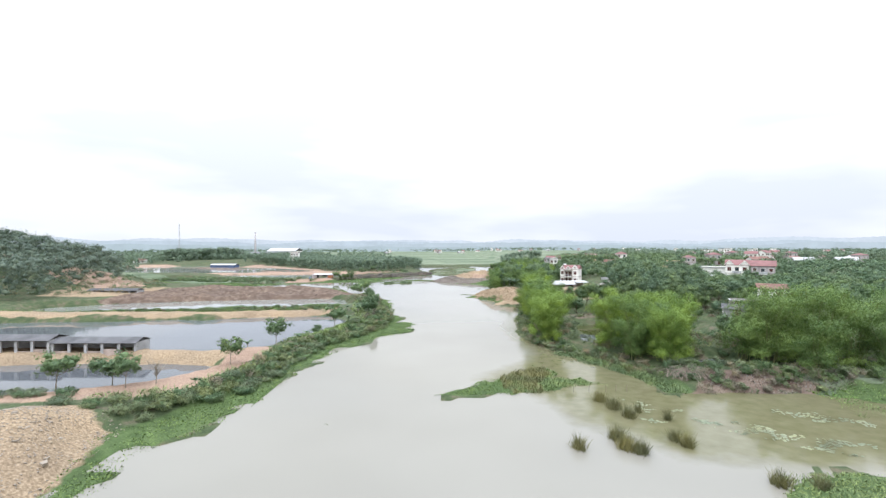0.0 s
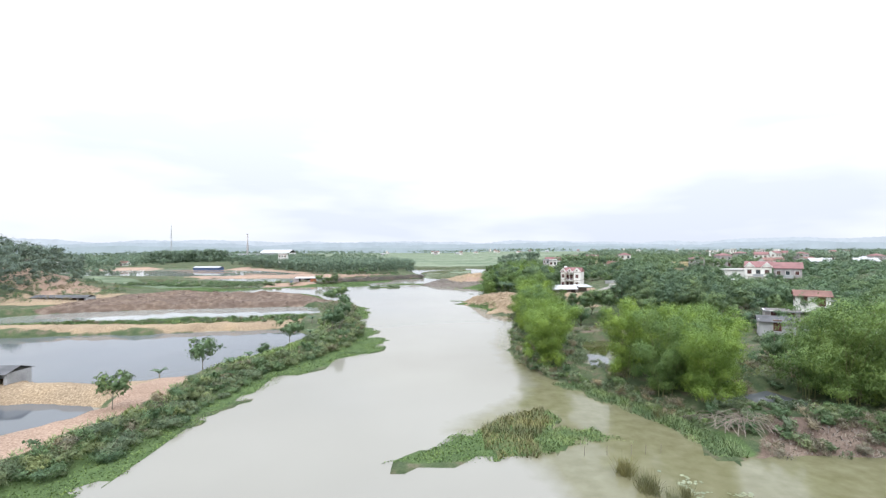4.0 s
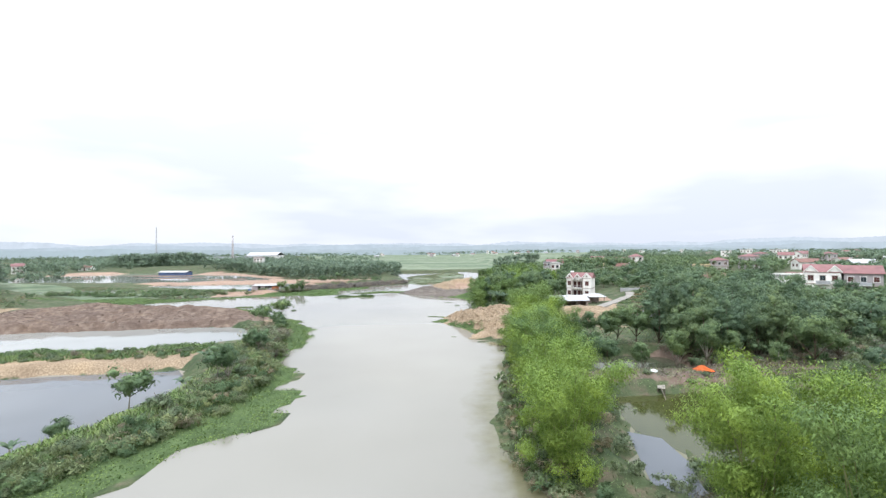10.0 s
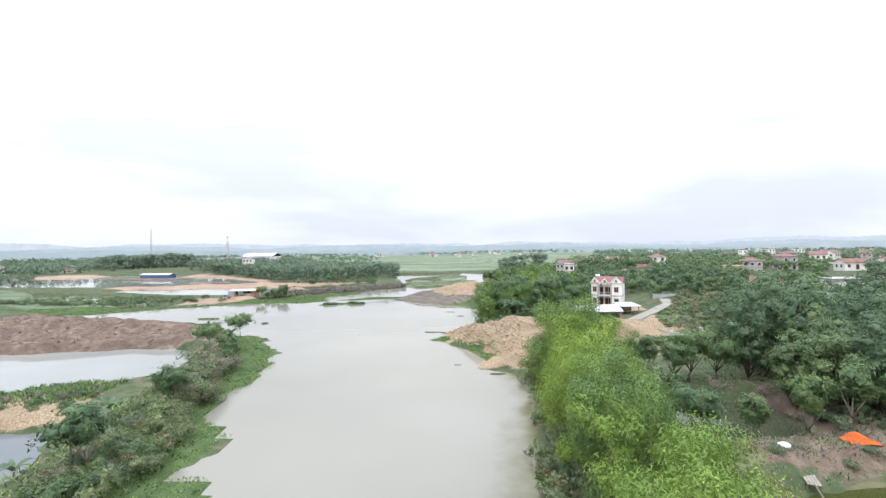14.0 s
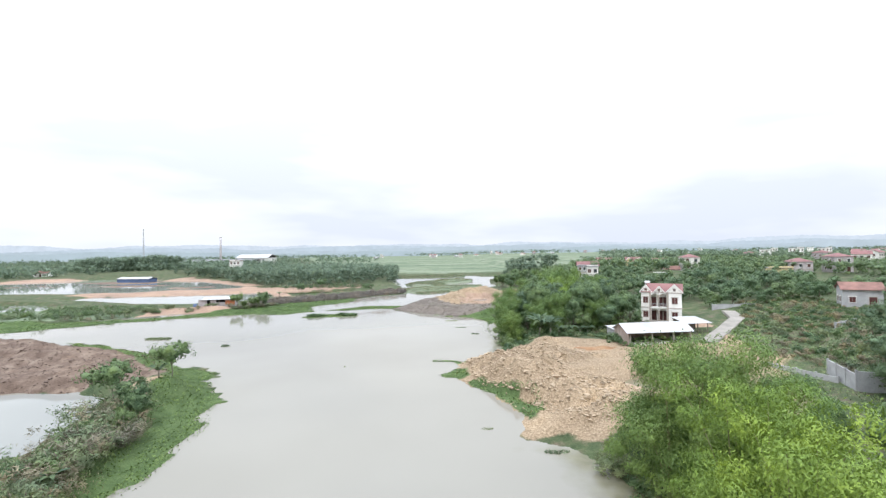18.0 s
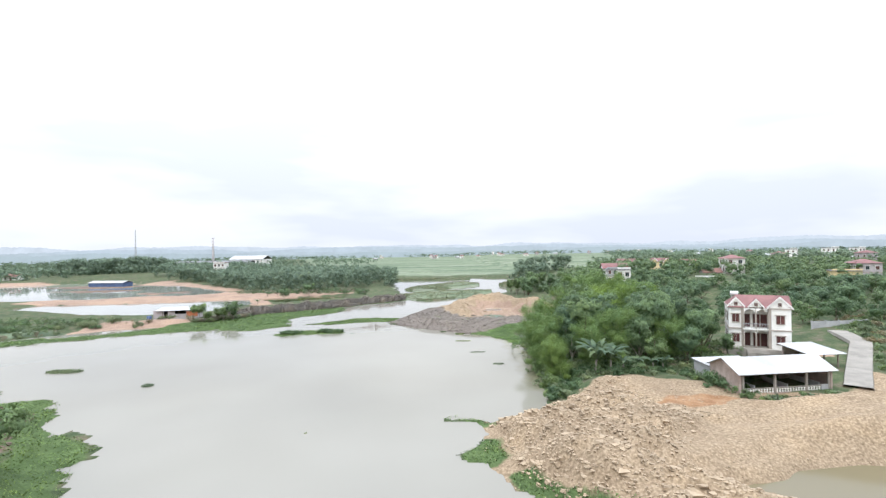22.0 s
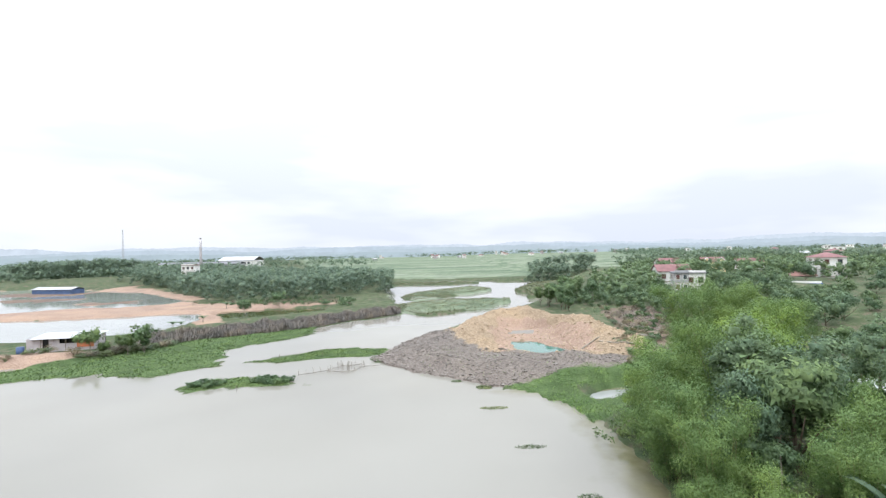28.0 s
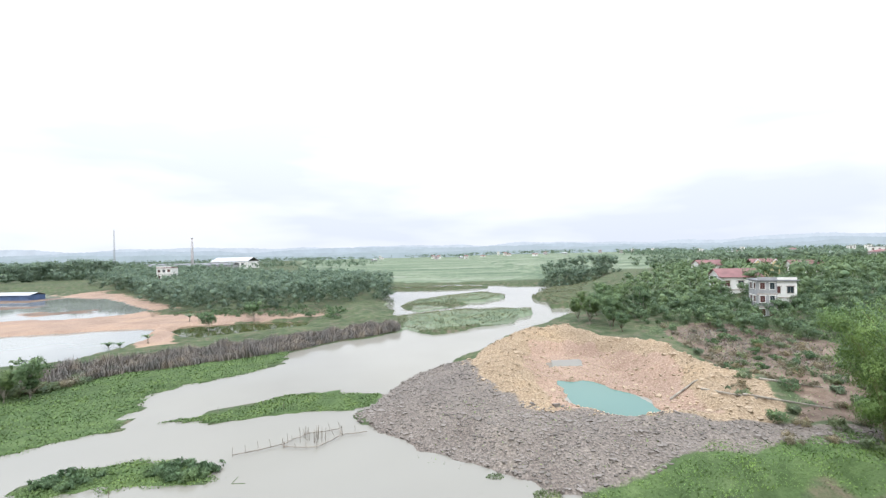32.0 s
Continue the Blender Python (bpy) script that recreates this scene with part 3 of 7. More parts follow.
SOILS = {
    "sand": [[(-160, 76), (-55, 79), (-36, 82), (-36, 92), (-62, 96), (-160, 92)],
             [(-126, 178), (-152, 172), (-160, 200), (-126, 214)], [(-190, 140), (-105, 139), (-62, 147), (-34, 150), (-33, 141), (-60, 136), (-190, 122)], [(-33, 36), (-35, 52), (-48, 54), (-60, 30)],
             [(16, 180), (12, 190), (11, 202), (14, 203), (20, 205), (27, 210), (31, 214.5), (36, 215), (42, 211), (58, 205), (64, 209), (70, 208), (66, 196), (54, 180), (40, 169), (30, 164), (20, 167)],
             [(8, 303), (14, 320), (22, 328), (34, 318), (42, 296), (45, 286), (42, 275), (36, 271), (27, 271.5), (13, 276), (9, 288), (4, 306)], [(-31, 173), (-25, 172), (-23.5, 178), (-27, 187), (-34, 191), (-38, 187), (-33, 180)], [(66, 214), (70, 212), (65, 200), (70, 196), (64, 189), (57, 176), (58, 170), (50, 168), (50, 174), (56, 186), (61, 198)]],
    "ochre": [[(33, 201.5), (36, 199.5), (41, 200), (46, 204), (43, 206.5), (36, 206)]],
    "clay": [[(-70, 55), (-47, 57), (-40, 60), (-35.5, 64), (-33, 73), (-32.5, 90), (-37, 94), (-39, 84), (-38.5, 76), (-40, 69), (-45, 65), (-70, 63)], [(17, 276), (34, 273), (37, 292), (32, 313), (20, 315), (16, 298)], [(-330, 360), (-100, 361), (-70, 366), (-36, 368), (-34, 376), (-60, 380), (-95, 382), (-122, 414), (-170, 476), (-330, 500)], [(-92, 266), (-84, 269), (-66, 281), (-68, 290), (-92, 289)], [(-200, 366), (-100, 362), (-72, 365), (-64, 380), (-95, 384), (-122, 414), (-190, 490), (-200, 500), (-110, 384), (-40, 376), (-36, 370), (-60, 364), (-70, 330), (-62, 330), (-76, 350), (-90, 361), (-200, 357)],
             [(-175, 343), (-118, 346), (-88, 355), (-77, 357), (-76, 366), (-100, 384), (-119, 392), (-150, 376), (-175, 360)], [(-88, 356), (-79, 359), (-58, 330), (-64, 325)], [(-105, 398), (-125, 418), (-170, 465), (-208, 484), (-216, 492), (-172, 476), (-126, 430), (-99, 404)], [(60, 224), (72, 222), (74, 230), (56, 236)], [(-230, 240), (-150, 200), (-140, 220), (-200, 270)]],
    "mud": [[(-37, 188), (-60, 184), (-100, 177), (-126, 168), (-128, 200), (-115, 235), (-75, 219), (-45, 207), (-36, 195)], [(48, 318), (58, 324), (66, 316), (68, 300), (58, 288), (44, 292), (46, 302)], [(40, 272), (45, 276), (47, 290), (60, 292), (62, 274), (52, 268)], [(58, 132), (48, 148), (60, 150), (76, 140), (70, 130)], [(34, 66), (44, 64), (56, 68), (44, 74)], [(32, 126), (48, 128), (66, 128), (72, 134), (50, 134), (32, 131)],
            [(-300, 400), (-180, 400), (-160, 430), (-210, 465), (-300, 465)]],
    "gravel": [[(-8, 282), (-7, 290), (0, 303), (5, 308), (10, 289), (13, 278), (28, 272.5), (46, 269.5), (52, 264), (30, 266), (12, 261), (0, 270)], [(-200, 100), (-199, 101), (-201, 101)]],
    "meadow": [[(-60, 530), (60, 514), (90, 545), (300, 600), (900, 900), (900, 3000), (-900, 3000), (-200, 900)], [(-8, 340), (34, 358), (34, 392), (-8, 392)], [(-20, 404), (30, 404), (30, 452), (-20, 452)], [(44, 262), (50, 250), (70, 250), (70, 266)],
               [(52, 58), (80, 60), (80, 70), (52, 70)], [(-260, 300), (-130, 250), (-90, 270), (-130, 282), (-260, 340)], [(80, 100), (110, 100), (110, 118), (80, 118)]],
}
BUMPS = [(-90, 144, 50, 6, -0.55), (-95, 87, 45, 5, -0.4), (-45, 45, 7, 8, 3.3), (30, 211.5, 3.5, 2.2, 0.9), (52, 192, 9, 3, 0.8), (24, 203, 10, 7, -0.5), (56, 198, 8, 4, 0.5), (50, 190, 6, 4, 0.9), (34, 200, 9, 6, -0.4), (46, 202, 10, 5, -0.2), (13, 296, 4, 12, 0.5), (27, 319, 8, 4.5, 1.9), (38, 300, 4.5, 14, 1.8), (48, 283, 9, 6, 1.2), (24, 271, 12, 3, 0.5), (24, 298, 6, 12, -0.8),
         (-75, 284, 9, 5, 1.2), (-250, 220, 62, 75, 19), (95, 340, 45, 45, 3.2), (-240, 560, 120, 60, 5), (150, 420, 120, 120, 3), (-80, 203, 30, 5, 1.2), (-60, 202, 16, 4, 1.0), (-30, 184, 4, 5, 1.0), (66, 236, 12, 8, 0.5)]
RUBBLE = [(12, 203), (15, 192), (16, 186), (20, 178), (24, 168), (31, 166), (36, 174), (34, 182), (30, 187), (33, 193), (39, 196), (33, 200), (34, 205), (32, 213), (26, 210)]
PIT = [(19, 297), (19.5, 280), (24, 276.5), (32.5, 278.5), (32, 290), (30.5, 300), (31, 310), (22, 311), (20, 303)]
LEVEL = {"pool_jade": 0.0, "pool_small": 0.25, "puddle": 0.9, "dig_hole": 0.5, "inlet": 0.03}


def earth_height(x, y, detail=True):
    x, y = np.asarray(x, float), np.asarray(y, float)
    near = smooth((900 - np.abs(y - 200)) / 300)
    wx = x + (wobble(x, y, 9, 1) * 0.9 + wobble(x, y, 2.6, 2) * 0.35) * near
    wy = y + (wobble(x, y, 9, 3) * 0.9 + wobble(x, y, 2.6, 4) * 0.35) * near
    z = np.full(x.shape, -1.2)
    for poly, h, w in [(LEFT_BANK, 1.7, 5.0), (FAR_LEFT, 0.6, 7.0), (RIGHT_BANK, 1.7, 7.0)] + [(p, 0.45, 8.0) for p in FLATS]:
        s = inside(poly, wx, wy)
        z = np.maximum(z, np.where(s > 0, 0.05 + h * smooth(s / w), np.maximum(s * 0.35, -1.2)))
    rise = 3.6 * smooth((x - 62) / 42) * smooth((y - 75) / 30) + 2.0 * smooth((x - 130) / 90)
    z = z + np.where(z > 0, rise, 0)
    z = z + np.where(z > 0.3, wobble(x, y, 12, 5) * 0.22 + wobble(x, y, 3.5, 6) * 0.10, 0)
    for bx, by, rx, ry, h in BUMPS:
        z = z + np.where(z > 0, h, 0) * np.exp(-((x - bx) / rx) ** 2 - ((y - by) / ry) ** 2)
    mud = inside(SOILS["mud"][0], x, y)
    z = z + np.where((z > 0.3) & (mud > 0), (np.abs(wobble(x, y, 5, 14)) * 0.55 + wobble(x, y, 2.2, 15) * 0.2) * smooth(mud / 4), 0)
    rub = inside(RUBBLE, x, y)
    z = z + np.where((z > 0.2) & (rub > 0), (0.85 * np.abs(wobble(x, y, 4.5, 51)) + 0.45 * np.abs(wobble(x, y, 1.9, 52)) + 0.22 * wobble(x, y, 0.9, 53) - 0.25) * smooth(rub / 3), 0)
    dd = -inside(PONDS["dig_hole"], wx, wy)
    z = z + np.where((z > 0.3) & (dd < 16) & (x < 62) & (y < 203), (0.75 * smooth((dd - 2) / 1.4) + 0.65 * smooth((dd - 6.5) / 1.6) + 0.35 * smooth((dd - 10) / 1.2) - 0.55) * smooth((16 - dd) / 4) * smooth(inside(SOILS["sand"][4], x, y) / 3), 0)
    pitside = inside(SOILS["sand"][5], x, y)
    z = z + np.where((z > 0.4) & (pitside > 0), (0.4 * np.abs(wobble(x, y, 3.2, 54)) + 0.22 * wobble(x, y, 1.3, 55)) * smooth(pitside / 3), 0)
    sand = np.maximum(inside(SOILS["sand"][4], x, y), inside(SOILS["sand"][5], x, y))
    z = z + np.where((z > 0.2) & (sand > 0), (np.abs(wobble(x, y, 7, 16)) * 0.5 + np.abs(wobble(x, y, 2.4, 17)) * 0.22) * smooth(sand / 4) * np.where(y > 260, 1.6, 0.75), 0)
    pit = inside(PIT, wx, wy)
    z = np.where(pit > -9, np.minimum(z, 0.4 + np.maximum(-pit, 0) * 0.6), z)
    for name, poly in PONDS.items():
        px, py = [p[0] for p in poly], [p[1] for p in poly]
        m = (x > min(px) - 8) & (x < max(px) + 8) & (y > min(py) - 8) & (y < max(py) + 8)
        if m.any():
            s = inside(poly, wx[m], wy[m])
            z[m] = np.minimum(z[m], LEVEL.get(name, 0.0) + np.maximum(-s * 0.75, -0.8))
    for poly in BARS:
        px, py = [p[0] for p in poly], [p[1] for p in poly]
        m = (x > min(px) - 4) & (x < max(px) + 4) & (y > min(py) - 4) & (y < max(py) + 4)
        if m.any():
            s = inside(poly, wx[m] + wobble(x[m], y[m], 8, 24) * 4, wy[m] + wobble(x[m], y[m], 8, 25) * 4)
            z[m] = np.maximum(z[m], np.where(s > 0, 0.06 + 0.2 * smooth(s / 4), -2))
    for poly in WEED_MATS:
        px, py = [p[0] for p in poly], [p[1] for p in poly]
        m = (x > min(px) - 4) & (x < max(px) + 4) & (y > min(py) - 4) & (y < max(py) + 4)
        if m.any():
            s = inside(poly, wx[m] + wobble(x[m], y[m], 6, 21) * 1.2 + wobble(x[m], y[m], 2.4, 61) * 0.7, wy[m] + wobble(x[m], y[m], 6, 22) * 1.2 + wobble(x[m], y[m], 2.4, 62) * 0.7)
            z[m] = np.maximum(z[m], np.where(s > 0, 0.05 + 0.08 * smooth(s), -2))
    return z


def height(x, y):
    return float(earth_height(np.array([x]), np.array([y]))[0])


def spread(lo, hi, step, out_lo, out_hi, grow):
    mid = list(np.arange(lo, hi + step / 2, step))
    d, a = step, []
    v = lo
    while v > out_lo:
        d *= grow
        v -= d
        a.append(max(v, out_lo))
    d, b = step, []
    v = hi
    while v < out_hi:
        d *= grow
        v += d
        b.append(min(v, out_hi))
    return np.array(a[::-1] + mid + b)


def build_ground():
    xs = spread(-125, 95, 1.2, -4500, 4500, 1.09)
    ys = spread(30, 340, 1.2, -300, 4500, 1.06)
    xs = np.union1d(xs[(xs < 8) | (xs > 60)], np.arange(8, 60.1, 0.55))
    ys = np.union1d(ys[~(((ys > 165) & (ys < 215)) | ((ys > 268) & (ys < 318)))], np.concatenate((np.arange(165, 215.1, 0.55), np.arange(268, 318.1, 0.7))))
    X, Y = np.meshgrid(xs, ys)
    Z = earth_height(X, Y)
    nx, ny = len(xs), len(ys)
    i = np.arange(nx * ny).reshape(ny, nx)
    faces = np.stack((i[:-1, :-1], i[:-1, 1:], i[1:, 1:], i[1:, :-1]), -1).reshape(-1, 4)
    ob = link_mesh("ground", np.stack((X, Y, Z), -1).reshape(-1, 3), faces, EARTH, smooth=True)
    tagged(ob, "earth banks of sand, clay, gravel and green undergrowth", "ground", kind="structure")
    wx, wy = X + wobble(X, Y, 5, 7) * 0.8, Y + wobble(X, Y, 5, 8) * 0.8
    zones = dict(SOILS)
    zones["weed"] = WEED_MATS + [[(52, 59), (90, 60), (90, 69), (52, 66)]]
    zones["mud"] = SOILS["mud"] + BARS
    for name, polys in zones.items():
        w = np.zeros(X.shape)
        for poly in polys:
            px, py = [p[0] for p in poly], [p[1] for p in poly]
            m = (X > min(px) - 6) & (X < max(px) + 6) & (Y > min(py) - 6) & (Y < max(py) + 6)
            w[m] = np.maximum(w[m], smooth(inside(poly, wx[m], wy[m]) / 2.5 + 0.5))
        a = ob.data.attributes.new(name, "FLOAT", "POINT")
        a.data.foreach_set("value", w.astype(np.float32).ravel())
    return ob


GROUND = build_ground()


def sheet(name, poly, z, material, label, grow=3.0):
    """A flat sheet of water, a little wider than its hollow."""
    bm = bmesh.new()
    c = np.mean(np.array(poly, float), 0)
    bm.faces.new([bm.verts.new((c[0] + (x - c[0]) * 1.0, c[1] + (y - c[1]) * 1.0, z)) for x, y in poly])
    if grow:
        bmesh.ops.inset_region(bm, faces=bm.faces[:], thickness=grow, use_outset=True)
    ob = part(name, bm, material)
    return tagged(ob, label, "water", kind="structure")


SHALLOWS = [(17, 115), (19, 92), (15, 84), (6, 74), (14, 66), (16, 56), (26, 46), (40, 44), (70, 44), (70, 66), (40, 72), (34, 86), (24, 96), (21, 115)]


def build_river():
    xs, ys = spread(0, 70, 2.0, -700, 700, 1.4), spread(36, 270, 2.0, -300, 640, 1.4)
    X, Y = np.meshgrid(xs, ys)
    i = np.arange(X.size).reshape(X.shape)
    f = np.stack((i[:-1, :-1], i[:-1, 1:], i[1:, 1:], i[1:, :-1]), -1).reshape(-1, 4)
    ob = link_mesh("river_water", np.stack((X, Y, 0 * X), -1).reshape(-1, 3), f, RIVER)
    s = smooth(inside(SHALLOWS, X, Y) / 8 + 0.5)
    s = np.maximum(s, 0.75 * smooth(inside(RIGHT_BANK, X, Y) / 6 + 1) * (Y > 80) * (Y < 262) * (1 - smooth((Y - 163) / 3) * smooth((216 - Y) / 3)))
    ob.data.attributes.new("shallow", "FLOAT", "POINT").data.foreach_set("value", s.astype(np.float32).ravel())
    return ob


river = build_river()
tagged(river, "wide calm river of pale silty brown water", "water", kind="structure")
for pname, pmat, plabel in (("pond_near", POND_GREY, "small still pond beside a sandy dyke"), ("pond_grey", POND_GREY, "long blue-grey fish pond between sandy dykes"),
                            ("pond_white", POND_PALE, "pale shining pond below a bare mud bund"), ("pond_bund", POND_PALE, "pale pond behind a clay bund"),
                            ("pond_reed", POND_GREEN, "green pond behind brown reeds"), ("pond_wide", POND_PALE, "wide shallow pond with mud bars"),
                            ("pond_back", POND_PALE, "pale pond behind a weedy bank"), ("pond_green", POND_GREEN, "murky green pond among bamboo"),
                            ("pond_dark", POND_DARK, "dark pond under trees"), ("pool_jade", POND_JADE, "jade green pool in a sand pit"),
                            ("pool_small", POND_PALE, "small pale pool in a sand pit"), ("puddle", POND_PALE, "white puddle on bare mud"),
                            ("dig_hole", POND_BROWN, "brown water in a dug hollow"), ("pool_gap", POND_GREY, "shallow pool among bamboo"), ("inlet", POND_GREY, "narrow pale ditch beside bamboo"), ("marsh_pool", POND_PALE, "open pool in the marsh grass")):
    sheet(pname, PONDS[pname], LEVEL.get(pname, 0.0) + 0.02, pmat, plabel, 1.0 if pname in ("pool_small", "puddle", "dig_hole", "inlet", "marsh_pool") else 1.6)


# ---- plants ----
FOREST = np.random.RandomState(11)


def crown_arrays(clusters, per, length, width, rng, lift=0.1, droop=0.2, k=0, flat=0.75, soft=0.55, whole=0.8):
    """Boughs (centre, radius): sprays of leaves set round each bough's outside, with gaps between them."""
    mid = np.mean([c for c, r in clusters], 0)
    reach = max(1.0, max(np.linalg.norm(np.asarray(c) - mid) for c, r in clusters))
    P, D, O = [], [], []
    for c, r in clusters:
        c = np.asarray(c)
        m = max(3, per // 11)
        d = unit(rng.normal(size=(m, 3)) + (0, 0, 0.25)) * rng.uniform(0.8, 1.25, 3)
        spray = rng.randint(0, m, per)
        tight = rng.uniform(0.14, 0.34, (m, 1))[spray]
        off = d[spray] * rng.uniform(0.55, 0.95, (m, 1))[spray] + rng.normal(size=(per, 3)) * tight
        P.append(c + off * r * np.array((1.0, 1.0, flat)))
        o = unit(off + (c - mid) / reach * whole + (0, 0, 0.15) + rng.normal(size=(per, 3)) * 0.3)
        w = unit(rng.normal(size=(m, 3)) * (1, 1, 0.4))[spray] * 0.6 + rng.normal(size=(per, 3)) * 0.7 + (0, 0, lift)
        D.append(unit(w - o * (w * o).sum(1, keepdims=True) * 0.75))
        O.append(o)
    P, D, O = np.concatenate(P), np.concatenate(D), np.concatenate(O)
    n = len(P)
    loose = leaf_arrays(P, D, rng.uniform(0.6, 1.35, n) * length, rng.uniform(0.65, 1.3, n) * width, rng, droop, O, soft)
    return joined(clump_arrays(clusters, rng, k, flat), loose) if k else loose


def tree_model(name, label, category, h, spread_r, leaves, bark, n_cl, per, leaf, seed, trunk=0.35, flat=0.75, boughs=5, trunk_r=None):
    """A tapered trunk, limbs and a crown of many leaves. Stands at the origin."""
    rng = np.random.RandomState(seed)
    t = thing(name, label, category)
    top = h * trunk
    r0 = trunk_r or 0.022 * h
    lean = rng.normal(size=2) * 0.04 * h
    bm = bmesh.new()
    tube(bm, [(0, 0, -0.4), (lean[0] * 0.3, lean[1] * 0.3, top * 0.5), (lean[0], lean[1], top), (lean[0] * 1.4, lean[1] * 1.4, h * 0.8)], r0, r0 * 0.35, 7)
    part("trunk", bm, bark, t, smooth=True)
    for k in range(boughs):
        a = k * math.tau / boughs + rng.uniform(-0.5, 0.5)
        s = rng.uniform(0.5, 0.85) * spread_r
        z = top * rng.uniform(0.75, 1.1)
        bm = bmesh.new()
        tube(bm, [(lean[0], lean[1], z), (lean[0] + math.cos(a) * s * 0.5, lean[1] + math.sin(a) * s * 0.5, z + (h - top) * 0.22),
                  (lean[0] + math.cos(a) * s, lean[1] + math.sin(a) * s, z + (h - top) * rng.uniform(0.35, 0.6))], r0 * 0.5, r0 * 0.12, 5)
        part("limb", bm, bark, t, smooth=True)
    cl = []
    zc, zr = (top + h) / 2, (h - top) / 2
    for k in range(n_cl):
        d = unit(rng.normal(size=(1, 3)))[0]
        q = rng.uniform(0.45, 0.85)
        r = spread_r * rng.uniform(0.28, 0.46)
        cl.append(((lean[0] + d[0] * spread_r * q, lean[1] + d[1] * spread_r * q, zc + d[2] * zr * q * flat + zr * 0.12), r))
    v, f, nn = crown_arrays(cl, per, leaf[0], leaf[1], rng, k=2, soft=0.7)
    link_mesh("crown", v, f, leaves, t, normals=nn)
    return t


def bamboo_model(h, r, culms, seed, per=250, leaf=(0.33, 0.062), leaves=BAMBOO):
    """A clump of arching culms that carry plumes of small narrow leaves."""
    rng = np.random.RandomState(seed)
    t = thing("bamboo_clump", "tall clump of light green bamboo with arching plumes", "bamboo", group="bamboo on the river bank")
    bm = bmesh.new()
    boughs = []

    for k in range(culms):
        a, b = rng.uniform(0, math.tau), math.sqrt(rng.uniform(0, 1)) * r * 0.35
        x0, y0 = math.cos(a) * b, math.sin(a) * b
        a += rng.normal() * 0.4
        hh, out = h * rng.uniform(0.45, 1.05), r * rng.uniform(0.15, 1.0)
        line = []
        for s in np.linspace(0, 1, 7):
            line.append((x0 + math.cos(a) * out * s ** 1.8, y0 + math.sin(a) * out * s ** 1.8, hh * (s - 0.2 * s ** 4) / 0.8 - 0.3))
        tube(bm, line, 0.06, 0.02, 4)
        line = np.array(line)
        way = unit((line[6] - line[5])[None])[0]
        boughs.append((line[6] - way * 0.4, rng.uniform(1.2, 2.1)))
        boughs.append(((line[4] + line[5]) / 2 + rng.normal(size=3) * 0.4, rng.uniform(1.1, 1.9)))
        boughs.append((line[3] + rng.normal(size=3) * (1.0, 1.0, 0.5), rng.uniform(1.0, 1.7)))
        boughs.append((line[1] + (line[2] - line[1]) * rng.uniform(0, 1) + rng.normal(size=3) * (1.5, 1.5, 0.4), rng.uniform(0.8, 1.4)))
    tagged(part("culm_stand", bm, CULM, t), kind="stuff")
    v, f, nn = crown_arrays(boughs, per, leaf[0], leaf[1], rng, -0.35, 0.3, soft=0.86, whole=0.25)
    link_mesh("crown", v, f, leaves, t, normals=nn)
    return t


def shrub_model(name, label, h, r, leaves, n_cl, per, leaf, seed):
    rng = np.random.RandomState(seed)
    t = thing(name, label, "shrub")
    bm = bmesh.new()
    for k in range(7):
        a, s = rng.uniform(0, math.tau), rng.uniform(0.3, 0.8) * r
        tube(bm, [(0, 0, -0.2), (math.cos(a) * s * 0.4, math.sin(a) * s * 0.4, h * 0.45), (math.cos(a) * s, math.sin(a) * s, h * rng.uniform(0.6, 0.95))], 0.04, 0.012, 4)
    part("stem", bm, BARK, t)
    cl = []
    for k in range(n_cl):
        a, q = rng.uniform(0, math.tau), math.sqrt(rng.uniform(0, 1)) * 0.75
        cl.append(((math.cos(a) * r * q, math.sin(a) * r * q, h * rng.uniform(0.2, 0.75) * (1 - 0.35 * q)), r * rng.uniform(0.25, 0.42)))
    v, f, nn = crown_arrays(cl, per, leaf[0], leaf[1], rng, 0.3, 0.15)
    link_mesh("foliage", v, f, leaves, t, normals=nn)
    return t


def banana_model(h, leaves_n, seed, blade=2.4):
    rng = np.random.RandomState(seed)
    t = thing("banana_plant", "banana plant with long arching torn leaves", "banana plant")
    bm = bmesh.new()
    tube(bm, [(0, 0, -0.2), (0.05, 0, h * 0.25), (0.1, 0.05, h * 0.42)], 0.16, 0.1, 7)
    part("stem", bm, PALEBARK, t, smooth=True)
    for k in range(leaves_n):
        a = k * 2.4 + rng.uniform(-0.3, 0.3)
        up = rng.uniform(1.0, 1.5)
        bm = bmesh.new()
        rows = []
        n = 9
        rad, z, e, bend = 0.03, h * 0.38, up, rng.uniform(1.4, 2.3)
        for i in range(n):
            s = i / (n - 1)
            rad += blade / (n - 1) * math.cos(e)
            z += blade / (n - 1) * math.sin(e)
            e -= bend / (n - 1) * (0.5 + 1.2 * s)
            w = 0.3 * math.sin(math.pi * min(1, 0.12 + s * 0.9)) ** 0.7 * rng.uniform(0.75, 1.05)
            c, sn = math.cos(a), math.sin(a)
            mid = Vector((c * rad, sn * rad, z))
            side = Vector((-sn, c, 0))
            rows.append((bm.verts.new(mid - side * w - Vector((0, 0, w * 0.5))), bm.verts.new(mid), bm.verts.new(mid + side * w - Vector((0, 0, w * 0.5)))))
        for p, q in zip(rows, rows[1:]):
            bm.faces.new((p[0], p[1], q[1], q[0])), bm.faces.new((p[1], p[2], q[2], q[1]))
        part("leaf", bm, BANANALEAF, t)
    return t


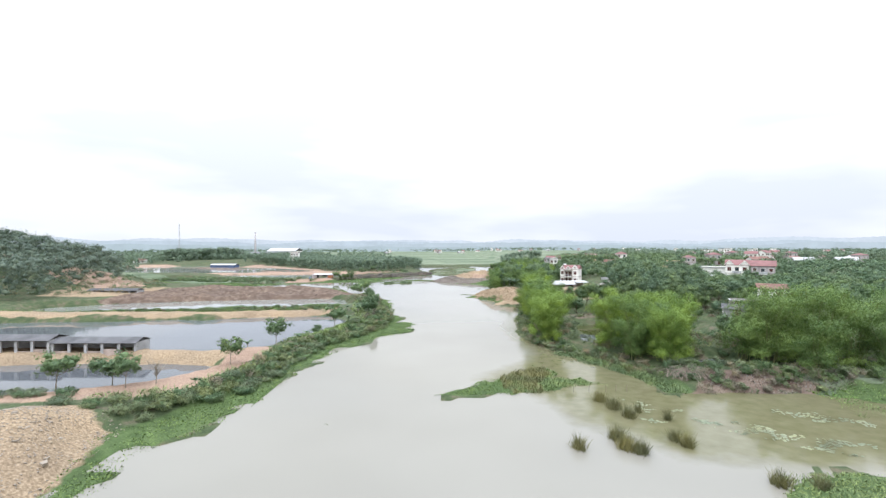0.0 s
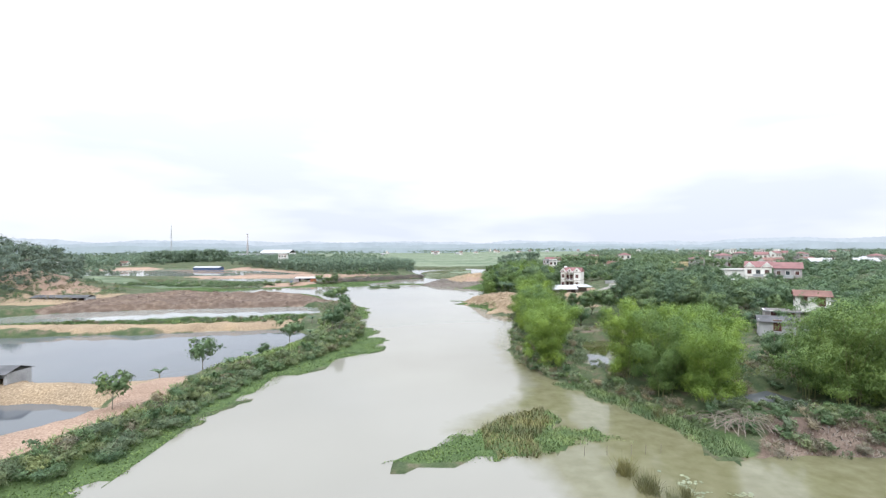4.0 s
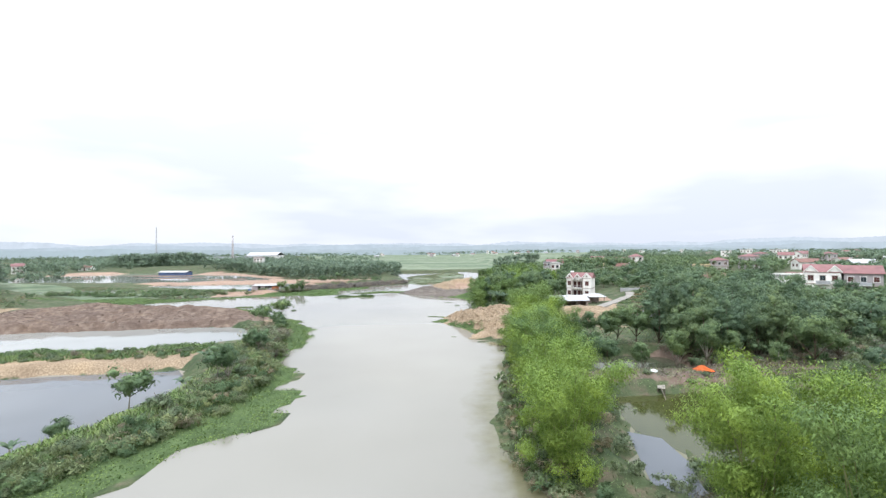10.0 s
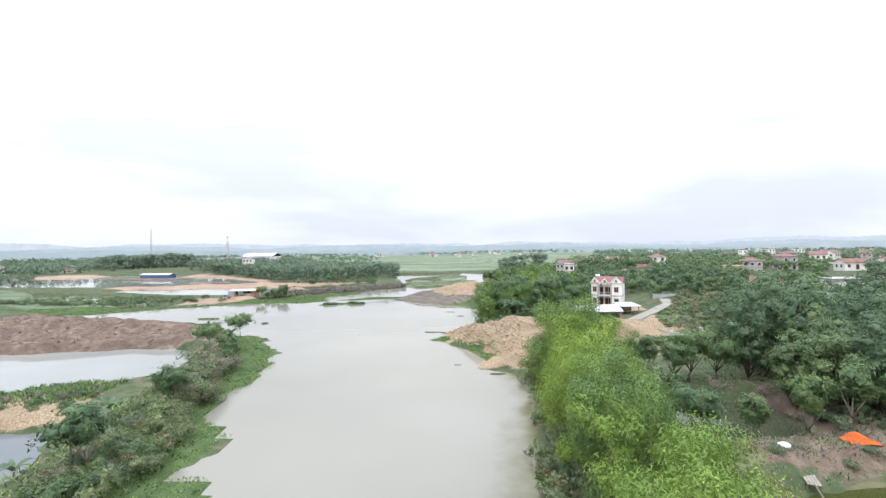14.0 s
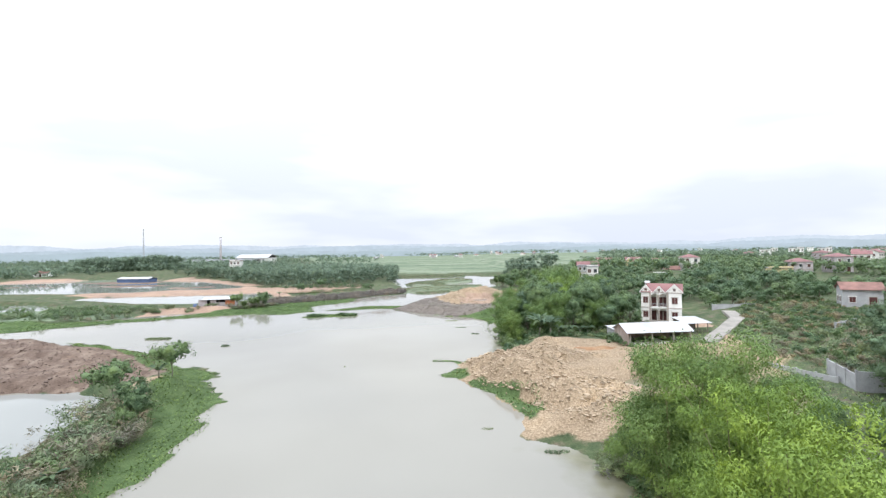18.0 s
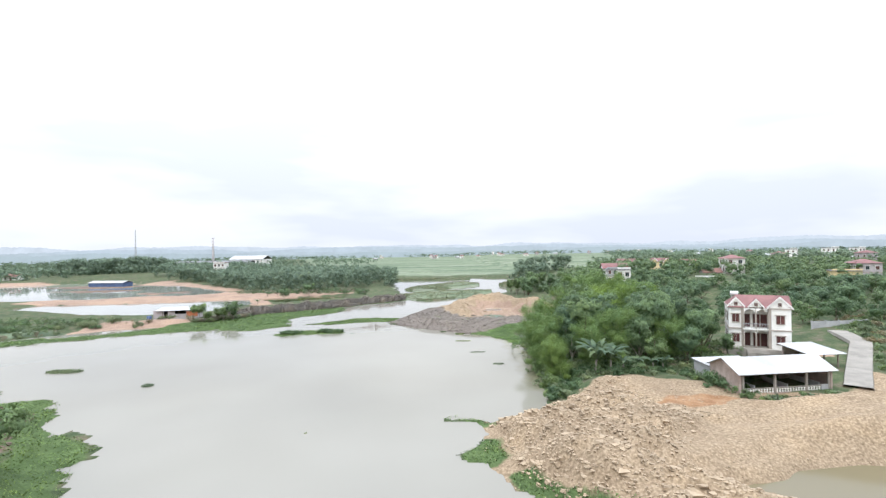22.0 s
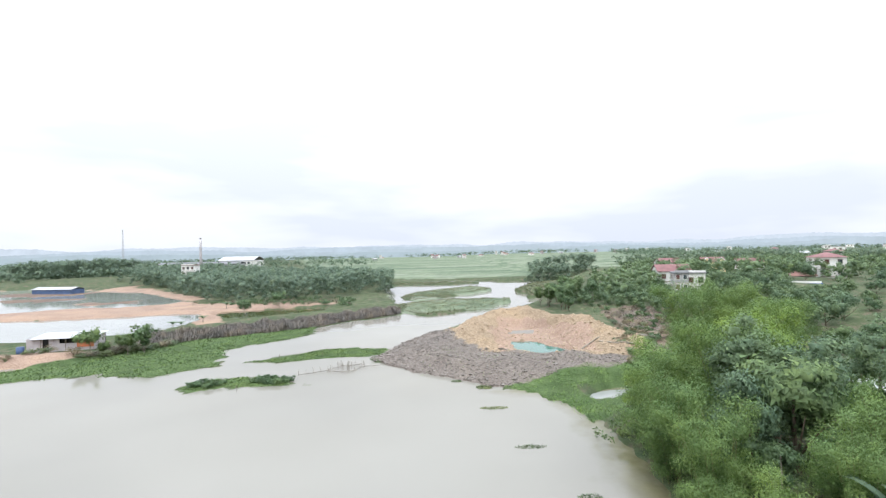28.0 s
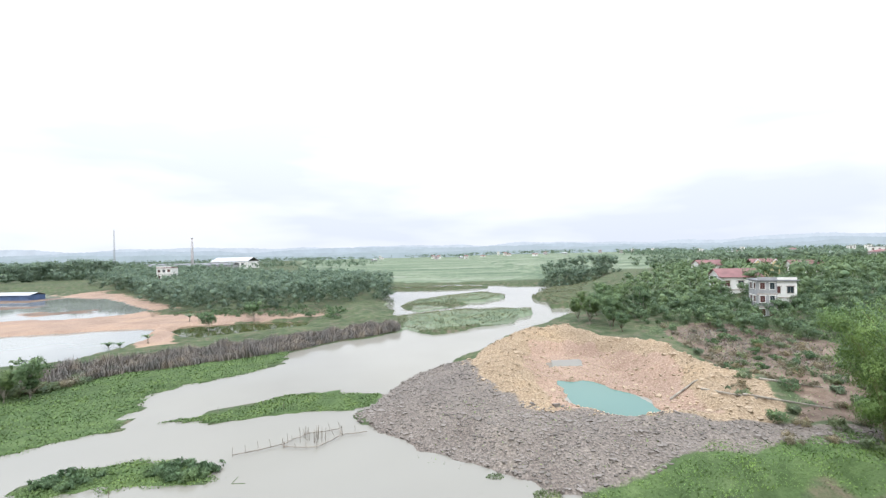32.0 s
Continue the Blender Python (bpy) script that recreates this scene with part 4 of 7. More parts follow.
def put(model, x, y, s=1.0, turn=None, z=None, rng=FOREST, sz=None):
    m = pose(x, y, height(x, y) - 0.1 if z is None else z, rng.uniform(-3, 3), rng.uniform(-3, 3), rng.uniform(0, 360) if turn is None else turn)
    c = copy_thing(model, m)
    c.scale = (s, s, s * (sz or 1.0))
    return c


def done(*models):
    """Take the pattern plants away once they are copied."""
    for mdl in models:
        for o in (*mdl.children_recursive, mdl):
            bpy.data.objects.remove(o)


def scatter(poly, n, gap, rng):
    """Places inside an outline, no two nearer than gap."""
    p = np.array(poly, float)
    lo, hi = p.min(0), p.max(0)
    got = []
    for _ in range(n * 40):
        if len(got) >= n:
            break
        q = rng.uniform(lo, hi)
        if inside(poly, q[:1], q[1:])[0] > 0 and all((q[0] - g[0]) ** 2 + (q[1] - g[1]) ** 2 > gap * gap for g in got):
            got.append((float(q[0]), float(q[1])))
    return got


def along(line, step, jitter, rng):
    out = []
    for (x0, y0), (x1, y1) in zip(line, line[1:]):
        n = max(1, round(math.hypot(x1 - x0, y1 - y0) / step))
        for k in range(n):
            out.append((x0 + (x1 - x0) * k / n + rng.uniform(-1, 1) * jitter, y0 + (y1 - y0) * k / n + rng.uniform(-1, 1) * jitter))
    return out


# bamboo along the river bank
near = [bamboo_model(11.6, 4.4, 16, 5, 620, (0.22, 0.05)), bamboo_model(10.8, 4.8, 16, 6, 620, (0.22, 0.05)), bamboo_model(12.0, 4.4, 16, 7, 620, (0.22, 0.05), DARKBAMBOO)]
bam = [bamboo_model(11.6, 4.8, 16, 1), bamboo_model(10.6, 5.2, 16, 2), bamboo_model(12.4, 4.6, 16, 3), bamboo_model(12.0, 5.0, 16, 4, leaves=DARKBAMBOO)]
BAMBOO_AT = [(23.5, 101, 0.88), (24.4, 107, 0.88), (24.3, 113, 0.88), (25.2, 119, 0.9), (26, 126, 0.88), (27, 132, 0.92), (27, 139, 0.95), (29, 145, 1.0), (29, 152, 1.1), (29.5, 158, 0.95), (33.5, 152, 0.8), (37, 150, 0.6),
             (33, 90, 0.85), (35, 84, 0.9), (37, 91, 0.95), (40, 85, 1.0), (38.5, 79, 0.85), (43, 91, 0.95), (42.5, 86, 0.85), (54, 77, 0.9), (48, 93, 0.7), (55, 84, 0.95), (61, 90, 0.8),
             (56, 80, 1.0), (60, 74, 1.05), (63, 82, 1.0), (67, 76, 1.0), (72, 82, 1.0), (74, 73, 1.0), (80, 80, 1.0), (86, 74, 1.0), (92, 80, 1.0), (57, 71, 0.7), (69, 70, 0.8), (99, 76, 1.0), (107, 82, 1.0),
             (45, 265, 1.05), (51, 266, 1.0), (52, 259, 0.85), (47, 256, 0.78), (57, 263, 0.8), (55, 272, 0.75), (62, 270, 0.8),
             (25.5, 219, 0.55), (25.5, 226, 0.72), (26, 233, 0.78), (28, 240, 0.82), (30, 246, 0.72), (36, 250, 0.75), (42.5, 247, 1.0), (34, 239, 0.9), (36, 224, 0.75), (45, 224, 0.6), (50, 226, 0.6), (32, 222, 0.6)]
for k, (x, y, s) in enumerate(BAMBOO_AT):
    if 97 < y < 165 or (y < 97 and x < 50) or 214 < y < 268:
        put(near[2 if k % 5 == 3 or 148 < y < 246 or y > 255 else k % 2], x, y, s)
        continue
    put(bam[3 if (x > 50 and y < 95) or 140 < y < 160 or 214 < y < 255 or k % 7 == 5 else k % 3], x, y, s)
done(*bam, *near)

# broad-leaved trees
dark = [tree_model("tree", "dark green leafy tree at the pond's edge", "tree", 12.5, 3.8, DARKLEAF, BARK, 44, 180, (0.34, 0.115), 21, 0.05, 1.1, 4),
        tree_model("tree", "tall dark green tree with a dense crown", "tree", 14.5, 3.9, DARKLEAF, BARK, 46, 180, (0.34, 0.115), 22, 0.06, 1.1, 4)]
for k, (x, y) in enumerate(scatter([(55, 151), (58, 160), (64, 172), (71, 184), (82, 178), (84, 152), (77, 144), (64, 146)], 40, 3.8, FOREST)):
    put(dark[k % 2], x, y, FOREST.uniform(0.75, 1.05))
FAR_GROVE = []
for k, (x, y, s) in enumerate([(37, 330, 0.6), (41, 326, 0.65), (36, 335, 0.55), (44, 334, 0.6), (48, 338, 0.6), (46, 345, 0.65), (52, 336, 0.55), (40, 318, 0.4), (54, 343, 0.6), (51, 350, 0.65), (39, 322, 0.45), (42, 340, 0.55)]):
    FAR_GROVE.append((x, y, s * 1.35))
for k, (x, y) in enumerate([(38, 232), (45, 236), (30, 229), (38, 242), (52, 235), (33, 234), (44, 229)]):
    put(dark[k % 2], x, y, FOREST.uniform(0.72, 0.88))
light = [tree_model("tree", "slender tree with light green drooping foliage", "tree", 9, 2.4, BROAD, PALEBARK, 22, 170, (0.42, 0.1), 31, 0.14),
         tree_model("tree", "green tree with an open uneven crown", "tree", 9, 3.4, BROAD, BARK, 24, 180, (0.42, 0.11), 32, 0.16)]
for k, (x, y, s) in enumerate([(57.5, 144, 1.0), (60, 143.5, 1.05), (62.5, 143, 1.0), (47, 152, 0.9), (36, 152, 0.65), (39, 154, 0.7), (34, 148, 0.6), (51, 152, 0.85), (43, 155, 0.75), (45, 151.5, 0.7), (36, 160, 0.45), (31, 163, 0.45),
                               (62, 128, 0.6), (70, 131, 1.0), (79, 140, 0.6), (66, 120, 0.5), (60, 135, 0.7), (76, 134, 0.55), (52, 97, 0.6), (58, 95, 0.7), (66, 98, 0.6), (72, 104, 0.5), (80, 108, 0.5), (43, 227, 1.3), (48, 231, 1.3), (52, 226, 1.0), (57, 232, 0.9), (34, 230, 1.2), (40, 222, 0.9), (47, 221, 0.8),
                               (58, 240, 0.6), (-26, 171, 0.5), (-24.5, 166, 0.45), (-30.5, 111, 0.4), (-19, 127.5, 0.72), (-23.5, 146.5, 0.45), (-60, 290, 0.55), (-62.5, 292, 0.5), (-57.5, 291.5, 0.42), (-64, 289, 0.4), (30, 226, 0.6), (41, 219, 0.6), (55, 224, 0.55), (48, 352, 0.9), (43, 356, 0.7), (38, 333, 0.7), (57, 336, 0.45), (60, 288, 0.5)] + FAR_GROVE):
    put(light[k % 2], x, y, s)
# the wood's edge above the green pond's dyke
EDGE = np.random.RandomState(77)
for k, (x, y, s) in enumerate([(58, 140, 0.72), (62, 139, 0.78), (66, 138.5, 0.75), (70, 138, 0.8), (74, 138, 0.75), (55.5, 143, 0.7), (60, 143.5, 0.8), (66, 143, 0.8), (71, 142.5, 0.8), (76, 142, 0.75)]):
    if height(x, y) > 0.1:
        put(dark[k % 2], x, y, s, rng=EDGE)
for k, (x, y, s) in enumerate([(50.5, 135, 0.85), (53, 136.2, 0.95), (55.8, 136, 0.85), (38.5, 133.5, 0.7), (41, 135.5, 0.85), (36.8, 137, 0.8), (44.5, 134, 0.65), (40, 139.5, 0.8)]):
    if height(x, y) > 0.1:
        put(light[k % 2], x, y, s, rng=EDGE)
done(*dark, *light)

YARDS = [(117, 186, 7), (124, 181, 7), (112, 179, 6), (119, 329, 7), (113, 321, 7), (106, 313, 7), (78, 338, 5), (74.5, 333, 4), (71, 317, 3), (103, 316, 5), (98, 310, 5), (124, 395, 8), (147, 401, 8), (167, 317, 8), (160, 307, 8), (152, 311, 6), (150, 296, 7), (111, 412, 7), (97, 179, 7), (93, 172, 6)]


def in_yard(x, y):
    """Open ground before the houses."""
    return any(math.hypot(x - a, y - b) < r for a, b, r in YARDS)


# orchard of low round trees on the rising land
orch = [tree_model("orchard_tree", "low round dark green orchard tree", "fruit tree", 5.2, 3.1, DARKLEAF, BARK, 15, 90, (0.4, 0.14), 41 + k, 0.1, 0.95, 2) for k in range(2)]
orch += [tree_model("orchard_tree", "low spreading green orchard tree", "fruit tree", 4.8, 3.3, BROAD, BARK, 15, 90, (0.4, 0.14), 45, 0.1, 0.95, 2)]
ORCHARDS = [([(84, 144), (92, 132), (102, 134), (112, 150), (110, 172), (98, 186), (86, 180)], 62, 3.7), ([(92, 97), (115, 90), (150, 110), (150, 200), (130, 225), (100, 205), (97, 160), (94, 136), (100, 128)], 140, 4.6), ([(62, 244), (84, 240), (140, 236), (150, 260), (140, 320), (105, 335), (70, 330), (72, 285)], 115, 4.8)]
for poly, n, gap in ORCHARDS:
    for k, (x, y) in enumerate(scatter(poly, n, gap, FOREST)):
        if not in_yard(x, y):
            put(orch[k % 3], x, y, FOREST.uniform(0.8, 1.25) * (0.56 if x < 100 and y > 285 else 1.0))
for k, (x, y, s) in enumerate([(83, 116, 0.8), (86.5, 118, 0.95), (89.5, 119.5, 0.9), (93, 121, 1.0), (96, 124, 1.0), (80, 123, 0.8), (98, 120, 1.1), (75, 126, 0.8)]):
    put(orch[k % 3], x, y, s)
done(*orch)

# shrubs on the banks
sh = [shrub_model("bush", "grey-green bush on the river bank", 2.3, 2.0, SHRUBLEAF, 15, 125, (0.24, 0.056), 51), shrub_model("bush", "green bush on the river bank", 1.9, 1.9, BROAD, 15, 125, (0.24, 0.062), 52),
      shrub_model("dry_bush", "dry brownish bush on the bank", 2.1, 1.7, DRYLEAF, 14, 40, (0.45, 0.035), 53)]


def bushes(places, pick, lo=0.7, hi=1.25):
    for k, (x, y) in enumerate(places):
        if height(x, y) < 0.04:
            continue
        put(sh[pick[k % len(pick)]], x, y, FOREST.uniform(lo, hi), sz=FOREST.uniform(0.6, 1.0))


def undergrowth(places, pick, lo, hi, label):
    """Shrubs nobody could count, joined into one."""
    for m in sorted(set(pick)):
        V, F, N = [], [], []
        for i, (x, y) in enumerate(p for k, p in enumerate(places) if pick[k % len(pick)] == m):
            rng, s, z = np.random.RandomState(700 + i), FOREST.uniform(lo, hi), height(x, y)
            if z < 0.04:
                continue
            cl = [((x + rng.normal() * 0.9 * s, y + rng.normal() * 0.9 * s, z + rng.uniform(0.3, 1.3) * s), rng.uniform(0.45, 0.85) * s) for _ in range(8)]
            V.append(crown_arrays(cl, 58, 0.31, 0.078 if m < 2 else 0.045, rng, 0.3, 0.15))
        v, f, nn = joined(*V)
        tagged(link_mesh("undergrowth", v, f, (SHRUBLEAF, BROAD, DRYLEAF)[m], normals=nn), label, "shrubs", kind="stuff")


bushes(along([(-46, 54), (-37, 57.5), (-31.5, 65), (-30, 73), (-30, 82), (-29.5, 91), (-27, 101)], 1.5, 1.2, FOREST), (0, 0, 0, 1, 0, 0, 2), 0.5, 0.9)
bushes(along([(-37, 55), (-29.5, 66), (-28, 80), (-26.5, 97), (-22, 108), (-17, 118), (-16, 134), (-21, 144)], 1.7, 1.4, FOREST), (0, 0, 1), 0.6, 1.05)
bushes(along([(-22, 116), (-19, 122), (-19, 136), (-24, 146), (-26, 160), (-29, 172)], 1.9, 1.8, FOREST), (1, 0, 1, 0, 1, 2), 0.7, 1.2)
bushes(along([(-21, 148), (-24, 160), (-27, 170)], 1.8, 1.3, FOREST), (2, 2, 0), 1.1, 1.9)
bushes(along([(-60, 60), (-48, 60)], 2.0, 1.5, FOREST), (0, 1), 0.6, 1.0)
bushes(along([(-34, 145), (-60, 144), (-100, 140)], 3.2, 1.2, FOREST), (1, 0), 0.4, 0.7)
bushes(along([(-64, 289), (-56, 300), (-70, 284)], 2.2, 1.2, FOREST), (0, 2), 0.8, 1.3)
bushes(along([(-86, 280), (-120, 270), (-160, 262)], 3.0, 2.5, FOREST), (0, 0, 1), 0.8, 1.4)
bushes(along([(33, 96), (31, 90), (34, 81), (36, 75)], 1.7, 1.0, FOREST), (0, 2, 2), 0.6, 1.0)
undergrowth(scatter([(66, 172), (108, 168), (118, 228), (92, 232), (74, 206)], 80, 3.0, FOREST), (0, 1, 1, 2), 0.4, 1.0, "low garden shrubs on rough grass")
undergrowth(scatter([(62, 200), (70, 182), (108, 168), (118, 228), (92, 232), (80, 212)], 170, 1.9, FOREST), (0, 1, 2, 2), 0.3, 0.75, "brown and green plants in rough garden rows")
undergrowth(scatter([(44, 268), (60, 266), (66, 290), (62, 320), (50, 326), (44, 300)], 45, 2.4, FOREST), (2, 1, 2, 0), 0.4, 0.9, "dry scrub above the sand pit")
bushes(scatter([(56, 128), (80, 122), (84, 132), (70, 138)], 18, 2.5, FOREST), (2, 0, 2), 0.5, 0.9)
undergrowth(along([(39, 68), (48, 67.5), (62, 68)], 1.6, 1.3, FOREST), (2, 0, 2), 0.45, 0.8, "dry scrub on the muddy bank")
bushes(scatter([(60, 98), (80, 92), (84, 112), (66, 118)], 18, 3, FOREST), (0, 1), 0.6, 1.1)
undergrowth(scatter([(21, 98), (34, 92), (46, 92), (60, 98), (36, 102), (32, 120), (32, 150), (27, 158), (22, 126)], 70, 2.2, FOREST), (0, 1, 2), 0.6, 1.1, "thick undergrowth below the bamboo")
undergrowth(scatter([(48, 138), (60, 138), (84, 134), (96, 140), (70, 150), (50, 150)], 40, 3.0, FOREST), (0, 1, 2), 0.8, 1.4, "undergrowth at the edge of the dark wood")
undergrowth(scatter([(24, 222), (34, 216), (58, 222), (60, 244), (40, 248), (27, 245), (24, 238)], 55, 3.0, FOREST), (0, 1, 1), 0.8, 1.4, "undergrowth below trees by the river")
bushes(along([(32, 127), (46, 129.5), (62, 130)], 2.2, 1.2, FOREST), (2, 0), 0.35, 0.6)
undergrowth(scatter([(66, 168), (100, 165), (112, 215), (92, 225), (72, 200)], 70, 2.6, FOREST), (1, 0, 1, 2), 0.4, 0.9, "low garden shrubs behind the lane")
undergrowth(along([(34, 75), (32.5, 80), (31, 86), (26, 92), (21.5, 98), (20.5, 109), (20.5, 122), (23, 130), (25, 140), (28, 150), (28, 157)], 1.1, 0.9, FOREST), (0, 1, 0, 2), 0.5, 0.95, "dark undergrowth along the water's edge")
undergrowth(scatter([(49, 136), (66, 134.5), (84, 132), (88, 140), (60, 143), (49, 142)], 70, 1.8, FOREST), (2, 2, 1, 0), 0.4, 0.9, "brown scrub below the dark wood")
undergrowth(scatter([(44, 86), (60, 84), (70, 90), (66, 104), (50, 98)], 70, 2.0, FOREST), (0, 1, 2), 0.5, 1.1, "tangled scrub behind the bamboo")
undergrowth(scatter([(36, 76), (44, 77), (50, 76), (58, 70), (44, 70), (38, 70)], 40, 1.6, FOREST), (0, 2, 1), 0.35, 0.8, "scrub on the bare bank by the pole heap")
undergrowth(scatter([(-130, 215), (-128, 180), (-150, 172), (-200, 165), (-210, 240), (-150, 250)], 110, 3.5, FOREST), (1, 0, 2), 0.8, 1.8, "scrub at the foot of the wooded hill")
undergrowth(along([(46, 71), (56, 69), (70, 69), (90, 70), (112, 72)], 1.0, 1.2, FOREST), (1, 0, 1, 2), 0.6, 1.2, "leafy foot of the bamboo belt")
undergrowth(along([(-37.5, 57), (-31.5, 66), (-30, 80), (-28.5, 95), (-21.5, 107), (-17.5, 119), (-17, 134), (-22, 145)], 0.8, 1.6, FOREST), (1, 0, 1, 0, 1, 0, 0, 2), 0.55, 1.05, "dense thicket along the left bank")
undergrowth(along([(-22, 147), (-25, 158), (-27, 166), (-31, 173)], 0.7, 2.0, FOREST), (2, 0, 1, 2, 0), 0.9, 1.8, "dry brown thicket on the point of the bank")
undergrowth(along([(20.5, 207), (23.5, 211), (25, 218)], 0.7, 1.4, FOREST), (1, 0), 0.35, 0.7, "low green plants at the foot of the rubble")
bushes([(56, 221.5), (58.5, 219.8), (61.5, 218.6), (64, 217.6)], (1, 0), 0.5, 0.75)
undergrowth([(45.2, 207.6), (45.3, 209), (45.0, 210.2), (45.2, 211.4), (44.6, 209.6)], (1,), 0.75, 1.0, "green climber over the shed's brick gable")
undergrowth(along([(44, 212), (49, 212.5), (46.5, 204), (58, 204)], 1.3, 0.8, FOREST), (1, 0), 0.3, 0.6, "weeds beside the shed walls")
undergrowth(along([(-110, 262), (-84, 272), (-72, 288)], 1.8, 1.5, FOREST), (0, 2, 0), 0.5, 1.0, "grey scrub on the clay bank")
undergrowth(scatter([(24, 211), (27, 211.5), (31, 215.5), (44, 214), (47, 217), (40, 222), (26, 222)], 60, 1.3, FOREST), (1, 0, 1), 0.3, 0.75, "low green plants behind the rubble heap")
undergrowth(scatter([(70, 213), (84, 206), (112, 222), (112, 250), (90, 243), (80, 224)], 170, 1.6, FOREST), (0, 1, 2, 1), 0.25, 0.7, "garden plants and weeds on rough ground")
undergrowth(scatter([(-160, 258), (-100, 258), (-92, 290), (-125, 286), (-160, 272)], 90, 2.2, FOREST), (1, 0, 1), 0.7, 1.5, "green scrub on the far bank")
undergrowth(along([(24, 212), (23.5, 225), (23.5, 236), (25, 244)], 1.0, 0.9, FOREST), (1, 1, 0), 0.7, 1.2, "leafy undergrowth overhanging the river")
undergrowth(scatter([(34, 266), (46, 262), (60, 280), (64, 300), (56, 312), (46, 300), (42, 286)], 60, 2.0, FOREST), (2, 2, 0, 1), 0.3, 0.8, "dry brush on the slope above the pit")
undergrowth(along([(-34, 149), (-60, 146.5), (-100, 141)], 2.0, 1.0, FOREST), (1, 0, 2), 0.35, 0.6, "low scrub on the dyke between the ponds")
undergrowth(scatter([(-36, 366), (-66, 372), (-96, 380), (-60, 394), (-30, 384), (-28, 360)], 60, 3.0, FOREST), (1, 1, 2), 0.6, 1.3, "scrub behind the reeds")
bushes(along([(26, 158), (32, 166), (44, 172), (60, 180)], 2.4, 1.5, FOREST), (1, 0), 0.8, 1.3)
bushes(along([(48, 211), (56, 213)], 1.6, 0.6, FOREST), (1, 0), 0.5, 0.7)
done(*sh)

# single trees of the left bank and the dykes
pap = [tree_model("bank_tree", "small tree with tufts of leaves on a thin trunk", "tree", 5.6, 2.9, BROAD, PALEBARK, 17, 80, (0.36, 0.12), 61, 0.42, 0.85, 7, 0.09), tree_model("bank_tree", "small leafy tree beside a pond", "tree", 5.0, 2.3, BROAD, PALEBARK, 15, 80, (0.36, 0.12), 62, 0.4, 0.95, 6, 0.08)]
for k, (x, y, s) in enumerate([(-52, 62, 1.0), (-44, 64, 0.9), (-48, 67, 1.1), (-35, 97, 1.15), (-28, 119, 1.15), (-22, 146, 1.0), (-31.5, 187, 1.1), (-27.5, 172, 0.9), (-21, 128, 1.0), (-35, 76, 0.9), (-32, 175, 1.1), (-62, 352, 1.2), (-55, 366, 1.2), (-58, 292, 1.2), (-66, 288, 1.1)]):
    put(pap[k % 2], x, y, s)
bare = thing("bare_tree", "bare leafless small tree on the sandy dyke", "tree")
bm = bmesh.new()
tube(bm, [(0, 0, -0.3), (0.1, 0, 1.2), (0.0, 0.1, 2.6)], 0.09, 0.04, 6)
part("trunk", bm, PALEBARK, bare)
bm = bmesh.new()
rb = np.random.RandomState(5)
for k in range(46):
    a, z, s = rb.uniform(0, math.tau), rb.uniform(0.9, 2.6), rb.uniform(0.6, 1.6)
    tube(bm, [(0.05, 0.05, z), (math.cos(a) * s * 0.6, math.sin(a) * s * 0.6, z + s * 0.55), (math.cos(a + 0.3) * s, math.sin(a + 0.3) * s, z + s * 1.05)], 0.03, 0.008, 4)
part("twig", bm, PALEBARK, bare)
bare.matrix_basis = pose(-41, 66, height(-41, 66))
ban = [banana_model(3.9, 14, 71, 3.2), banana_model(3.2, 8, 72, 2.2)]
for k, (x, y, s, i) in enumerate([(31, 217, 1.35, 0), (33.5, 217.5, 1.2, 0), (32, 219, 1.3, 0), (35.5, 217.5, 0.95, 1), (38, 218.5, 0.9, 1), (40, 217.5, 0.85, 1), (42, 218.5, 0.9, 1), (-31, 106, 0.7, 1), (-38.5, 91, 0.75, 1), (-33.5, 103, 0.7, 1), (-25, 136, 0.9, 1), (-25.5, 139, 1.0, 1), (-29, 140, 0.8, 1), (-26, 128, 0.8, 1), (-21, 131, 0.9, 1),
                                   (-30, 96, 0.7, 1), (-33, 186, 0.9, 1), (-23, 155, 0.8, 1), (-74, 330, 0.9, 1), (-72, 331, 0.8, 1), (-66, 332, 0.9, 1), (68, 226, 0.9, 1), (84, 192, 0.9, 1), (86, 194, 0.9, 1), (-75, 366, 1.0, 1), (-71, 368, 1.0, 1)]):
    put(ban[i], x, y, s)
done(*ban, *pap)


# ---- stuff: weeds, reeds, stones, far woods ----
def stuff(name, v, f, material, label, category, nn=None):
    ob = link_mesh(name, v, f, material, normals=nn)
    return tagged(ob, label, category, kind="stuff")


def in_poly(poly, n, rng, margin=0.0):
    p = np.array(poly, float)
    lo, hi = p.min(0), p.max(0)
    q = rng.uniform(lo, hi, (int(n * 4) + 200, 2))
    wx = q[:, 0] + wobble(q[:, 0], q[:, 1], 9, 1) * 0.9 + wobble(q[:, 0], q[:, 1], 2.6, 2) * 0.35
    wy = q[:, 1] + wobble(q[:, 0], q[:, 1], 9, 3) * 0.9 + wobble(q[:, 0], q[:, 1], 2.6, 4) * 0.35
    q = q[inside(poly, wx, wy) > margin]
    return q[:n]


